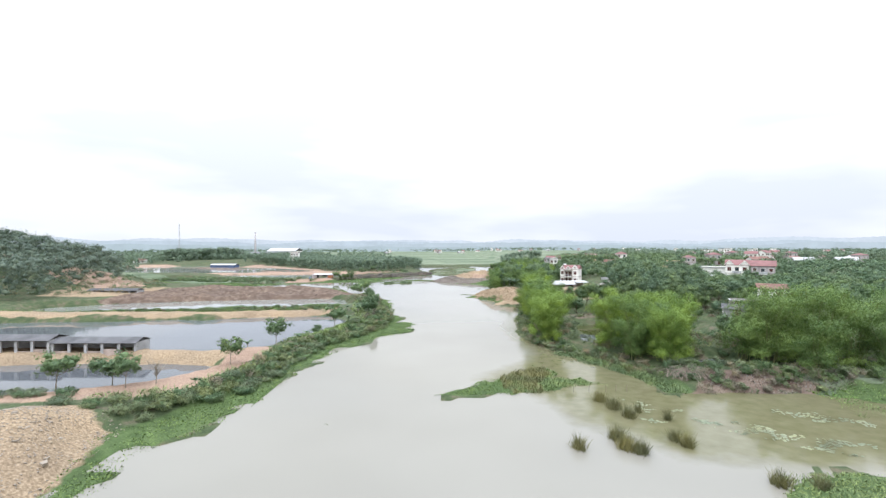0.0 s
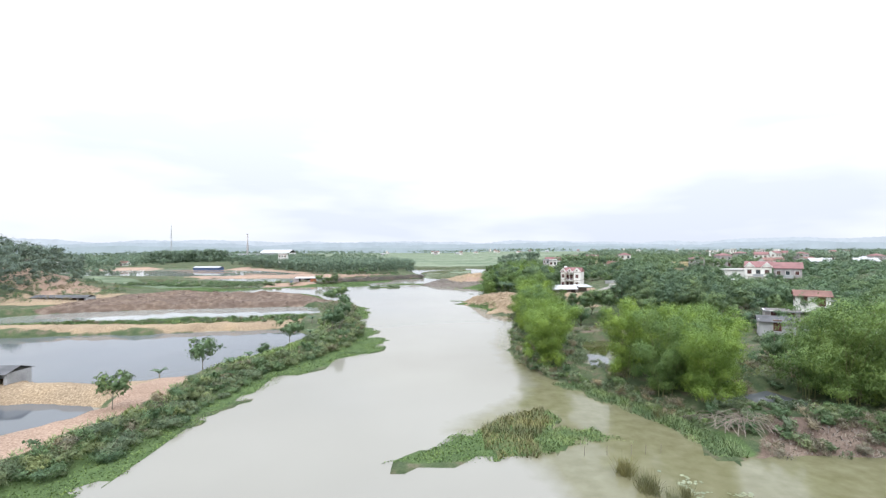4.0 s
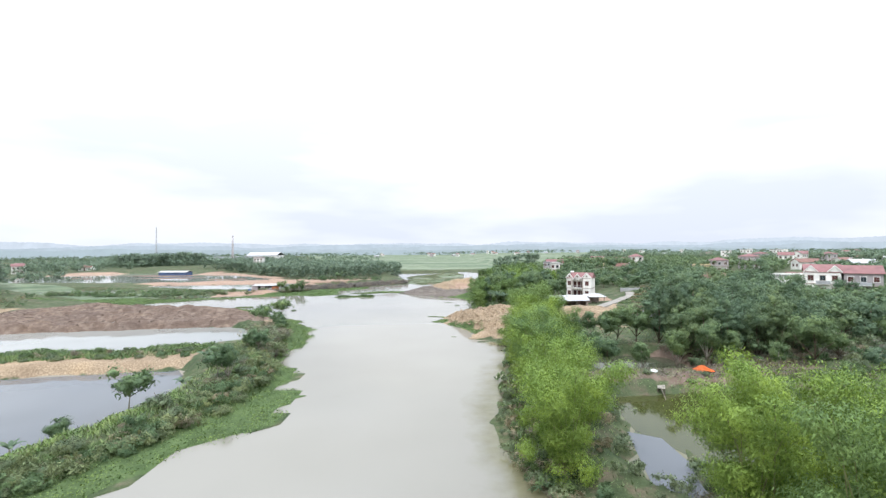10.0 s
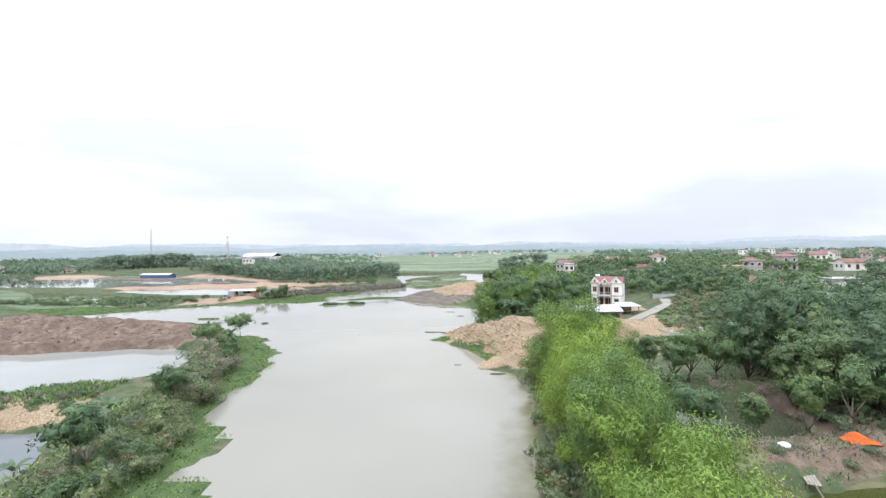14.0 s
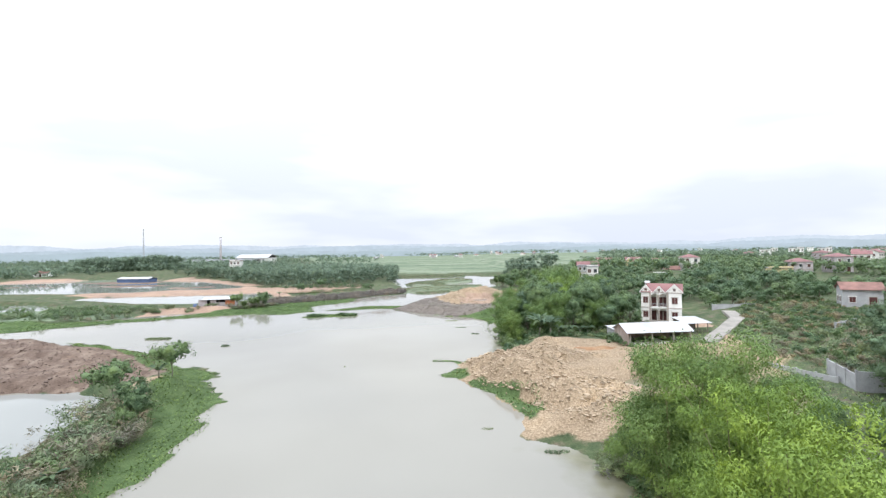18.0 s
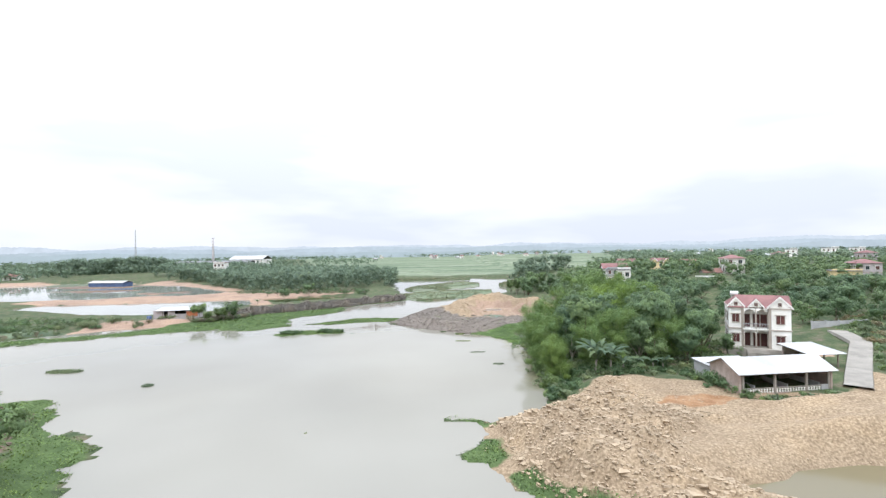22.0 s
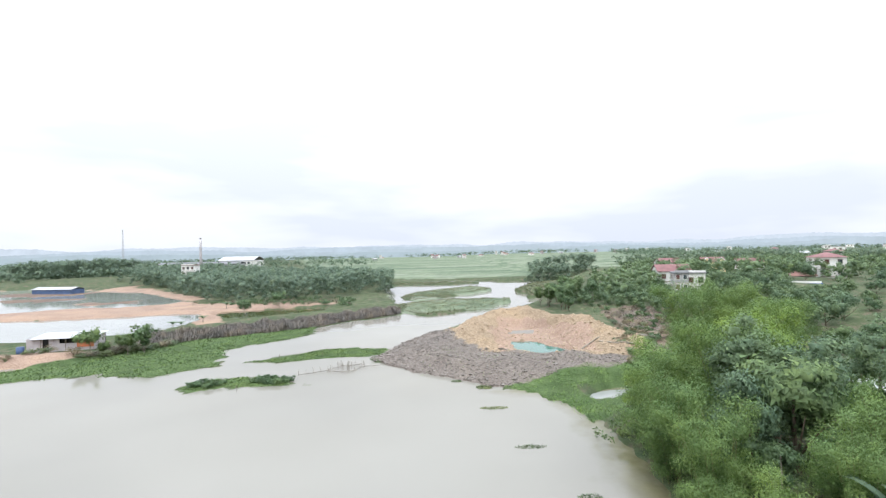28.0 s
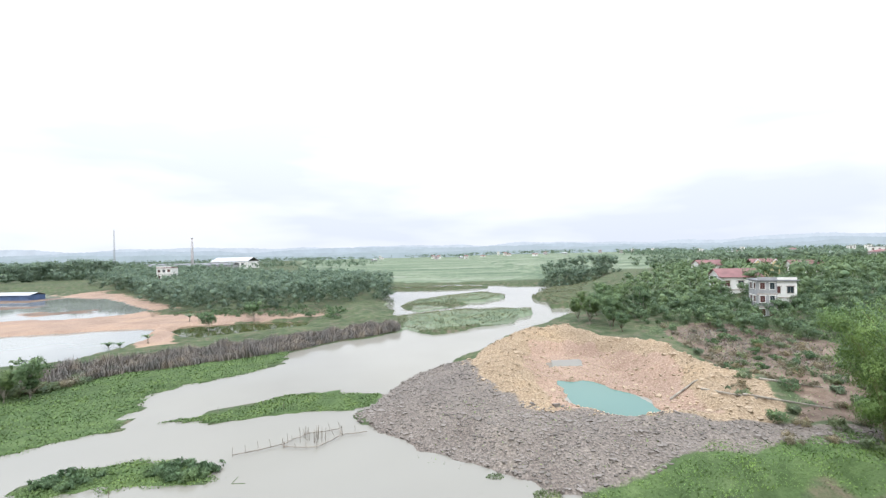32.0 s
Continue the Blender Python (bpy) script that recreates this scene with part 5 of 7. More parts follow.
def tufts(name, polys, density, length, width, material, label, category, seed, lean=0.5, margin=0.0, cap=30000, base=0.0, land=False):
    rng = np.random.RandomState(seed)
    Q = []
    for poly in polys:
        p = np.array(poly, float)
        area = 0.5 * abs(np.dot(p[:, 0], np.roll(p[:, 1], 1)) - np.dot(p[:, 1], np.roll(p[:, 0], 1)))
        Q.append(in_poly(poly, int(area * density), rng, margin))
    q = np.concatenate(Q)[:cap]
    z = earth_height(q[:, 0], q[:, 1])
    if land:
        q, z = q[z > 0.25], z[z > 0.25]
    z = np.maximum(z, -0.08) + base
    n = len(q)
    way = unit(np.stack((rng.normal(size=n) * lean, rng.normal(size=n) * lean, np.ones(n)), 1))
    patch = 0.75 + 0.35 * wobble(q[:, 0], q[:, 1], 4, 9)
    v, f, nn = leaf_arrays(np.stack((q[:, 0], q[:, 1], z), 1), way, rng.uniform(0.6, 1.3, n) * length * patch, rng.uniform(0.7, 1.3, n) * width, rng, 0.2)
    return stuff(name, v, f, material, label, category, nn)


tufts("water_weeds", WEED_MATS[:1], 36, 0.26, 0.085, WEEDLEAF, "bright green water weeds floating along the bank", "water plants", 1, 0.9, 0.1)
tufts("water_weeds", WEED_MATS[1:2], 13, 0.32, 0.12, WEEDLEAF, "broad green mat of water weeds by the reeds", "water plants", 2, 0.9, 0.1)
tufts("marsh_grass", WEED_MATS[8:9], 34, 0.26, 0.045, LAWN, "short green marsh grass by the gravel bank", "grass", 21, 0.7, 0.2)
tufts("marsh_grass", WEED_MATS[12:], 30, 0.35, 0.055, SEDGE, "yellowish marsh grass at the edge of the shallows", "grass", 22, 0.6, -0.6)
tufts("gravel_weeds", [[(0, 268), (6, 284), (12, 278), (28, 271), (44, 268), (30, 265), (12, 262)]], 0.9, 0.3, 0.07, SEDGE, "sparse weeds on the gravel bank", "grass", 25, 0.8)
tufts("pond_grass", [[(33, 127), (48, 129), (66, 129), (74, 134), (66, 137), (56, 135), (50, 132.5), (36, 132)]], 13, 0.4, 0.05, SEDGE, "grass on the dyke between the ponds", "grass", 26, 0.6)
tufts("slope_grass", [[(-35, 96), (-28, 103), (-23.5, 112), (-20.5, 121), (-24, 124), (-29, 112), (-35, 103)]], 24, 0.65, 0.05, LAWN, "yellow-green grass on the slope of the bank", "grass", 27, 0.5)
tufts("dyke_grass", [[(-110, 138.5), (-62, 142), (-34, 146), (-34, 157), (-49, 152.5), (-66, 152), (-90, 147)]], 17, 0.95, 0.07, WEEDLEAF, "thick green grass along the crest of the dyke", "grass", 23, 0.45)
tufts("bank_grass", [[(-44, 56), (-34, 60), (-31, 72), (-30, 88), (-27, 101), (-22, 110), (-26, 110), (-31, 100), (-33.5, 88), (-33.5, 72), (-37, 64), (-46, 60)]], 12, 0.9, 0.06, SEDGE, "rough green grass on the crest of the bank", "grass", 24, 0.5)
tufts("water_weeds", WEED_MATS[2:8] + WEED_MATS[9:12], 30, 0.26, 0.085, WEEDLEAF, "green floating weed islands in the river", "water plants", 3, 0.9, 0.1)
REEDS = [[(-64, 293), (-55, 304), (-39, 313), (-30, 320), (-21, 331), (-8, 343), (-10, 352), (-24, 341), (-38, 328), (-52, 318), (-66, 304)]]
tufts("reeds", REEDS, 40, 2.3, 0.08, REED, "tall dry brown reeds along the bank", "reeds", 4, 0.16)
SEDGES = [[(21.5, 92.5), (26, 91), (30.5, 84), (33, 76), (35.5, 70), (36, 67), (33.5, 66.5), (30.5, 73), (27.5, 82), (25, 88)]]
tufts("sedge", [[(9, 66), (9, 72), (13, 79), (18, 81), (17, 76), (14, 70), (14, 66)]], 34, 1.2, 0.05, BROWNSEDGE, "tall brown-green sedge on the grassy spit", "sedge", 15, 0.25)
tufts("spit_grass", [[(13, 66), (13, 72), (17, 78), (19, 78), (17, 74), (22, 74), (26, 71), (18, 69.5)]], 30, 0.6, 0.045, SEDGE, "bright green grass on the low spit", "grass", 16, 0.4)
undergrowth(scatter([(-25, 266.5), (-21.5, 270), (-17, 268), (-19.5, 265.6)], 16, 0.8, FOREST) + scatter([(-33.5, 264.8), (-31.5, 267.6), (-28.5, 267.2), (-30, 264.4)], 10, 0.7, FOREST), (1,), 0.3, 0.55, "rounded yellow-green bushes on the weed island")
tufts("sedge", SEDGES, 60, 0.95, 0.045, SEDGE, "thick green grass along the water below bamboo", "sedge", 5, 0.25)
CLUMPS = [(21.6, 63.5, 1.2), (22.4, 60.5, 1.3), (23.2, 57.5, 1.1), (19.2, 51, 1.3), (19.3, 48.6, 1.5), (20.4, 47.4, 1.0), (14.3, 48.5, 0.9), (25.4, 50.5, 0.9), (26.0, 49, 0.8), (25, 59, 0.5), (27.5, 56.5, 0.6), (30, 41, 1.0), (33, 40, 0.8), (31, 77, 0.8), (66, 52, 0.6)]
for x, y, r in CLUMPS:
    rng = np.random.RandomState(int(x * 7 + y))
    n = int(330 * r)
    q = rng.normal(size=(n, 2)) * r * (0.3, 0.38) + (x, y)
    way = unit(np.stack((rng.normal(size=n) * 0.3, rng.normal(size=n) * 0.3, np.ones(n)), 1))
    v, f, nn = leaf_arrays(np.stack((q[:, 0], q[:, 1], np.full(n, -0.05)), 1), way, rng.uniform(0.5, 1.5, n) * 1.55, np.full(n, 0.03), rng, 0.2)
    tagged(link_mesh("sedge_clump", v, f, BROWNSEDGE), "tuft of brown-green sedge standing in water", "sedge", "sedge tufts", "stuff")


def floating_leaves(polys, density, seed):
    """Flat roundish leaves lying in patches on the water."""
    rng = np.random.RandomState(seed)
    Q = []
    for poly in polys:
        p = np.array(poly, float)
        area = 0.5 * abs(np.dot(p[:, 0], np.roll(p[:, 1], 1)) - np.dot(p[:, 1], np.roll(p[:, 0], 1)))
        q = in_poly(poly, int(area * density), rng)
        Q.append(q[wobble(q[:, 0], q[:, 1], 2.2, 31) > -0.1])
    q = np.concatenate(Q)
    n = len(q)
    a = rng.uniform(0, math.tau, n)[:, None] + np.array([0, 0.9, 1.57, 2.5, 3.14, 4.0, 4.71, 5.6])
    r = rng.uniform(0.08, 0.2, n)[:, None]
    v = np.stack((q[:, :1] + np.cos(a) * r, q[:, 1:] + np.sin(a) * r, 0.035 + 0.02 * np.sin(a + q[:, :1])), -1).reshape(-1, 3)
    quad = np.array([(0, 1, 2, 3), (0, 3, 4, 7), (4, 5, 6, 7)])
    f = (quad[None] + 8 * np.arange(n)[:, None, None]).reshape(-1, 4)
    return stuff("lily_pads", v, f, PADS, "pale floating leaves in patches on shallow water", "water plants")


floating_leaves([[(23.5, 64), (27, 63.5), (28.5, 60), (26, 58.5)], [(29, 60), (31, 60), (31, 58.5), (29, 58.5)], [(30, 56), (34, 57), (40, 52), (46, 49), (42, 46), (36, 49), (31, 53.5)], [(42, 60), (47, 59.5), (52, 56), (50, 54), (44, 57)], [(24, 57.5), (28, 57.5), (28, 55.5), (25, 55.5)]], 9, 6)

tufts("bank_grass", [[(-160, 139), (-105, 140), (-62, 148), (-34, 151), (-34, 147), (-60, 143), (-160, 134)]], 5, 0.8, 0.08, SEDGE, "grass along the top of a sandy dyke", "grass", 7, 0.4)
tufts("meadow_grass", [[(66, 170), (110, 168), (118, 228), (112, 252), (90, 245), (72, 214)], [(44, 262), (52, 250), (70, 250), (70, 266)], [(56, 60), (80, 62), (80, 69), (56, 68)]], 6, 0.55, 0.09, SEDGE, "rough green grass", "grass", 8, 0.6)
tufts("rough_grass", [[(20, 96), (34, 92), (60, 96), (60, 130), (40, 134), (30, 160), (25, 150), (20, 120)], [(24, 214), (44, 216), (60, 224), (62, 250), (44, 262), (26, 256)], [(30, 163), (48, 150), (66, 150), (98, 165), (72, 200), (66, 196), (54, 180)], [(40, 262), (70, 262), (74, 290), (66, 326), (44, 326), (46, 290)]], 5, 0.5, 0.06, SEDGE, "rough grass on the right bank", "grass", 18, 0.6, land=True)
tufts("meadow_grass", [[(52, 57), (90, 58), (90, 69), (52, 66.5)]], 26, 0.35, 0.06, LAWN, "bright green meadow beside the shallows", "grass", 19, 0.5)
tufts("marsh_grass", FLATS, 5, 0.5, 0.1, BROWNSEDGE, "rough green marsh grass on low islands", "grass", 11, 0.7)
tufts("dry_grass", [[(32, 126), (48, 128), (66, 128), (72, 133), (50, 134), (32, 131)], [(38, 66), (60, 66), (60, 70), (40, 71)], [(46, 290), (58, 288), (66, 300), (64, 316), (50, 318)], [(49, 134), (86, 132), (88, 140), (60, 143)]], 16, 0.55, 0.05, REED, "dry brown grass on bare earth", "grass", 12, 0.6)
tufts("bank_grass", [[(-34, 95), (-25, 101), (-15, 120), (-14, 136), (-20, 147), (-26, 170), (-32, 168), (-28, 146), (-25, 125)]], 8, 0.9, 0.09, SEDGE, "tall rough grass on the left bank", "grass", 9, 0.5)


def stones(name, polys, density, size, seed, label, cap=5000, material=STONE):
    """Uneven small stones, joined: each a squashed eight-cornered lump."""
    rng = np.random.RandomState(seed)
    Q = []
    for poly in polys:
        p = np.array(poly, float)
        area = 0.5 * abs(np.dot(p[:, 0], np.roll(p[:, 1], 1)) - np.dot(p[:, 1], np.roll(p[:, 0], 1)))
        Q.append(in_poly(poly, int(area * density), rng, 0.3))
    q = np.concatenate(Q)[:cap]
    z = earth_height(q[:, 0], q[:, 1])
    ok = z > 0.05
    q, z = q[ok], z[ok]
    n = len(q)
    corner = np.array([(x, y, w) for w in (-0.5, 0.6) for x, y in ((-1, -1), (1, -1), (1, 1), (-1, 1))], float)
    s = size * rng.lognormal(0, 0.42, (n, 1, 1))
    v = corner[None] * rng.uniform(0.3, 1.2, (n, 8, 3)) * s
    a = rng.uniform(0, math.tau, n)[:, None]
    x, y = v[:, :, 0] * np.cos(a) - v[:, :, 1] * np.sin(a), v[:, :, 0] * np.sin(a) + v[:, :, 1] * np.cos(a)
    v = np.stack((x + q[:, :1], y + q[:, 1:], v[:, :, 2] * 0.95 + z[:, None]), -1).reshape(-1, 3)
    quad = np.array([(0, 3, 2, 1), (4, 5, 6, 7), (0, 1, 5, 4), (1, 2, 6, 5), (2, 3, 7, 6), (3, 0, 4, 7)])
    f = (quad[None] + 8 * np.arange(n)[:, None, None]).reshape(-1, 4)
    return stuff(name, v, f, material, label, "stones")


stones("gravel_stones", SOILS["gravel"][:1], 5, 0.085, 1, "grey-brown broken stones on the gravel bank")
stones("mud_clods", [SOILS["mud"][0]], 3.0, 0.09, 5, "dark clods of dug mud on the bund", 9000, CLOD)
stones("pit_stones", [SOILS["sand"][5]], 2.6, 0.075, 2, "sandy stones round the pit", 5000, SANDSTONE)
stones("shore_stones", [SOILS["sand"][4]], 1.3, 0.06, 3, "yellowish stones on the sandy shore", 8000, SANDSTONE)
stones("rubble", [RUBBLE], 7.0, 0.105, 6, "yellowish lumps of broken rock on the shore", 9000, SANDSTONE)
stones("rubble", [RUBBLE], 0.5, 0.2, 7, "larger blocks of broken rock on the shore", 900, SANDSTONE)
stones("rubble", [SOILS["gravel"][0]], 2.2, 0.12, 8, "grey lumps of rock on the gravel bank", 3000)
stones("rubble", [SOILS["sand"][5]], 1.2, 0.13, 9, "sandy lumps of rock round the pit", 2000, SANDSTONE)
stones("heap_stones", [SOILS["sand"][3]], 9, 0.055, 4, "pale rubble on the spoil heap", 5000, SPOIL)


def wood(name, poly, n, h, r, per, leaf, seed, label, material=HAZEDLEAF, gap=4.0):
    """A distant wood: trunks hidden, many crowns of leaf clumps."""
    rng = np.random.RandomState(seed)
    V, F, N, base = [], [], [], 0
    for x, y in scatter(poly, n, gap, rng):
        if in_yard(x, y):
            continue
        z, hh = height(x, y), h * rng.uniform(0.84, 1.1)
        cl = [((x + rng.normal() * r * 0.45, y + rng.normal() * r * 0.45, z + hh * q), r * rng.uniform(0.4, 0.65)) for q in (0.2, 0.4, 0.62, 0.74, 0.8, 0.86)]
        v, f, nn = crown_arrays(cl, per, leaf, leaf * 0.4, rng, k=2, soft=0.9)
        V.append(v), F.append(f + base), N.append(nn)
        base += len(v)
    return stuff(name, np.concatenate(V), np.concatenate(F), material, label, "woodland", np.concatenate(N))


wood("wood", [(-228, 524), (-205, 505), (-170, 470), (-126, 424), (-95, 391), (-60, 385), (-46, 391), (-20, 413), (-24, 450), (-30, 500), (-120, 540), (-190, 560)], 360, 10.4, 4.2, 90, 0.55, 1, "long belt of green trees behind the ponds", HAZEDLEAF, 3.2)
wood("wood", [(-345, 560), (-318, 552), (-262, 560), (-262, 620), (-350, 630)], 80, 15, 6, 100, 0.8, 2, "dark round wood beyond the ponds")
wood("wood", [(-146, 158), (-142, 172), (-165, 235), (-205, 290), (-300, 300), (-320, 160), (-220, 130)], 260, 14.5, 4.5, 90, 0.6, 3, "wooded hill above the ponds", HAZEDHILLLEAF, 5.0)
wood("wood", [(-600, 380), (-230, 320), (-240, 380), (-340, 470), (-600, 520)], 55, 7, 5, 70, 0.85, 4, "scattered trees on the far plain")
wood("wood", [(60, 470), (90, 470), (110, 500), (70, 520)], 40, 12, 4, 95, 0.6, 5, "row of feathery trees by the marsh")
wood("wood", [(130, 470), (260, 380), (420, 420), (600, 700), (300, 760), (140, 600)], 220, 8, 5, 46, 0.95, 6, "green trees among the village houses", HAZEDLEAF, 7.0)
wood("wood", [(200, 180), (420, 160), (700, 420), (600, 640), (420, 420), (320, 330)], 200, 7, 5, 46, 0.95, 7, "orchards behind the village", HAZEDLEAF, 7.5)


def far_trees(seed=9):
    rng = np.random.RandomState(seed)
    n = 4200
    r = rng.uniform(600, 1900, n)
    a = rng.uniform(-0.86, 0.86, n)
    x, y = r * np.sin(a), r * np.cos(a)
    keep = wobble(x, y, 260, 12) + 0.3 * wobble(x, y, 90, 13) + np.where((np.abs(x - 0.1 * y) < 0.22 * y) & (y < 1700), -1.2, 0.15) > 0.0
    x, y = x[keep], y[keep]
    z = earth_height(x, y)
    s = 4 + 0.0016 * y
    cl = []
    for xx, yy, zz, ss in zip(x, y, z, s):
        cl += [((xx + rng.normal() * ss * 0.8, yy + rng.normal() * ss * 0.8, zz + ss * rng.uniform(0.5, 1.3)), ss * rng.uniform(0.7, 1.1)) for _ in range(2)]
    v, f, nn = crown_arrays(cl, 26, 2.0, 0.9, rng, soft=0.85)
    return stuff("far_trees", v, f, HAZEDLEAF, "hazy distant tree belts on the plain", "woodland", nn)


far_trees()
wood("wood", [(46, 328), (58, 320), (66, 302), (74, 290), (100, 300), (100, 335), (66, 362), (48, 352)], 185, 3.2, 1.75, 110, 0.32, 12, "close rows of low dark fruit trees", DARKLEAF, 2.5)
wood("wood", [(150, 110), (250, 100), (300, 240), (320, 330), (200, 300), (150, 225)], 230, 5.5, 3.6, 48, 0.65, 8, "orchard rows behind the houses", DARKLEAF, 6.0)
wood("wood", [(60, 335), (75, 325), (140, 335), (190, 300), (240, 360), (200, 460), (110, 450), (68, 390)], 230, 5.5, 3.6, 48, 0.65, 10, "orchard among the houses", DARKLEAF, 6.2)


# ---- buildings ----
def window(parent, x, z, w, h, y, lining=TRIM, pane=DARKWOOD, side=0, head=True):
    """A lined window with a pane, on a wall that faces -y (side 0), +x (1) or -x (2)."""
    def rows(*r):
        bm = bmesh.new()
        for x0, x1, y0, y1, z0, z1 in r:
            if side == 0:
                box(bm, x0, x1, y0, y1, z0, z1)
            elif side == 1:
                box(bm, y - (y1 - y) if False else 2 * y - y1, 2 * y - y0, x0, x1, z0, z1)
            else:
                box(bm, y0, y1, x0, x1, z0, z1)
        return bm
    b = 0.1
    fr = [(x - w / 2 - b, x - w / 2, y - 0.07, y + 0.02, z, z + h), (x + w / 2, x + w / 2 + b, y - 0.07, y + 0.02, z, z + h), (x - w / 2 - b, x + w / 2 + b, y - 0.12, y + 0.02, z - b, z)]
    fr.append((x - w / 2 - b * (2.5 if head else 1), x + w / 2 + b * (2.5 if head else 1), y - 0.16, y + 0.02, z + h, z + h + b * (1.6 if head else 1)))
    win = part("window", rows(*fr), lining, parent)
    part("pane", rows((x - w / 2, x - 0.02, y - 0.035, y + 0.01, z, z + h), (x + 0.02, x + w / 2, y - 0.035, y + 0.01, z, z + h)), pane, win)
    return win


def door(parent, x, z, w, h, y, material=DARKWOOD):
    d = part("door", boxes((x - w / 2, x + w / 2, y - 0.06, y + 0.01, z, z + h)), material, parent)
    part("door_frame", boxes((x - w / 2 - 0.1, x - w / 2, y - 0.09, y + 0.01, z, z + h + 0.1), (x + w / 2, x + w / 2 + 0.1, y - 0.09, y + 0.01, z, z + h + 0.1), (x - w / 2, x + w / 2, y - 0.09, y + 0.01, z + h, z + h + 0.1)), TRIM, d)
    return d


def gable_roof(name, parent, x0, x1, y0, y1, z, rise, material, over=0.4, thick=0.12, axis="x"):
    """Two slabs that meet at a ridge along the axis."""
    a, b, lo, hi = (y0, y1, x0, x1) if axis == "x" else (x0, x1, y0, y1)
    m = (a + b) / 2
    k = rise / ((b - a) / 2)
    out = [(a - over, z - over * k), (m, z + rise), (b + over, z - over * k), (b + over, z - over * k + thick), (m, z + rise + thick * 1.15), (a - over, z - over * k + thick)]
    bm = bmesh.new()
    prism(bm, out, "x" if axis == "x" else "y", lo - over, hi + over)
    return part(name, bm, material, parent)


def gable_wall(parent, x0, x1, y, z, rise, material, thick=0.2):
    bm = bmesh.new()
    prism(bm, [(x0, z), (x1, z), ((x0 + x1) / 2, z + rise)], "y", y, y + thick)
    return part("gable", bm, material, parent)


def verge(parent, x0, x1, y, z, rise, w=0.28):
    """White boards along a front gable."""
    m = (x0 + x1) / 2
    bm = bmesh.new()
    prism(bm, [(x0 - 0.35, z - 0.25), (x0 - 0.35, z + 0.1), (m, z + rise + 0.35), (x1 + 0.35, z + 0.1), (x1 + 0.35, z - 0.25), (m, z + rise + 0.35 - w - 0.1)], "y", y - 0.12, y)
    return part("verge_board", bm, WHITEWALL, parent)


def villa():
    """The two-storey house by the sandy shore."""
    t = thing("villa", "cream two-storey villa with red roof, front gables and arched balcony", "house", pose(61.4, 224.9, 3.2, 0, 0, -27.0) @ Matrix.Scale(0.94, 4))
    E1, E2, D = 3.8, 7.6, 8.5
    xl, c0, c1, xr = -4.6, -2.5, 1.5, 4.6
    part("plinth", boxes((xl - 0.3, xr + 0.3, -1.6, D + 0.3, -1.2, 0.35)), CONCRETE, t)
    for i in range(3):
        part("step", boxes((c0 + 0.4, c1 - 0.4, -2.0 - 0.35 * i, -1.6 - 0.35 * i, -1.0, 0.2 - 0.16 * i)), CONCRETE, t)
    for row in ((xl, c0, 0, 0.3, 0.35, E2), (xl, xl + 0.3, 0.3, D, 0.35, E2), (xr - 0.3, xr, -0.5, D, 0.35, E2), (c1, xr - 0.3, -0.8, -0.5, 0.35, E2), (xr - 0.3, xr, -0.8, -0.5, 0.35, E2), (xl + 0.3, xr - 0.3, D - 0.3, D, 0.35, E2), (c0, c1, 1.7, 2.0, 0.35, E2),
                       (c0 - 0.3, c0, 0.3, 1.7, 0.35, E2), (c1, c1 + 0.3, -0.5, 1.7, 0.35, E2)):
        part("wall", boxes(row), WHITEWALL, t)
    for z in (E1, E2):
        part("cornice", boxes((xl - 0.12, c0, -0.14, 0.0, z - 0.22, z), (c1, xr + 0.12, -0.94, -0.8, z - 0.22, z), (xl - 0.12, xl, 0, D, z - 0.22, z), (xr, xr + 0.12, -0.8, D, z - 0.22, z)), TRIM, t)
    part("balcony_floor", boxes((c0, c1, -0.7, 1.7, E1 - 0.2, E1)), WHITEWALL, t)
    part("porch_ceiling", boxes((c0, c1, -0.1, 1.7, E2 - 0.2, E2)), WHITEWALL, t)
    for z0, z1 in ((0.35, E1 - 0.2), (E1, E2 - 0.2)):
        for x in (c0 + 0.16, -0.5, c1 - 0.2):
            bm = bmesh.new()
            tube(bm, [(x, -0.3, z0), (x, -0.3, z0 + 0.3), (x, -0.3, z1 - 0.3), (x, -0.3, z1)], 0.14, 0.12, 8)
            part("column", bm, TRIM, t, smooth=True)
        for a, b in ((c0 + 0.16, -0.5), (-0.5, c1 - 0.2)):
            bm = bmesh.new()
            arc = [(a + (b - a) * k / 8, z1 - 0.75 + 0.62 * math.sin(math.pi * k / 8)) for k in range(9)]
            prism(bm, [(a, z1)] + arc + [(b, z1)], "y", -0.4, -0.2)
            part("arch", bm, WHITEWALL, t)
        for x in (-1.7, -0.2, 0.95):
            door(t, x, z0, 0.95, 2.3, 1.7)
    rail = part("balcony_rail", boxes((c0, c1, -0.68, -0.6, E1 + 0.85, E1 + 0.95)), STEEL, t)
    for k in range(17):
        x = c0 + 0.12 + k * (c1 - c0 - 0.24) / 16
        part("baluster", boxes((x - 0.02, x + 0.02, -0.66, -0.62, E1, E1 + 0.85)), STEEL, rail)
    for z in (1.25, E1 + 1.05):
        window(t, (xl + c0) / 2, z, 1.05, 1.45, 0.0)
        window(t, (c1 + xr) / 2, z, 1.15, 1.45, -0.8)
        for y in (2.5, 5.8):
            window(t, y, z, 1.0, 1.4, xl, side=2)
    for x in (c0 - 0.02, c1 + 0.02):
        part("pier", boxes((x - 0.2, x + 0.2, -0.95 if x > 0 else -0.12, -0.8 if x > 0 else 0, 0.35, E2)), TRIM, t)
    bm = bmesh.new()
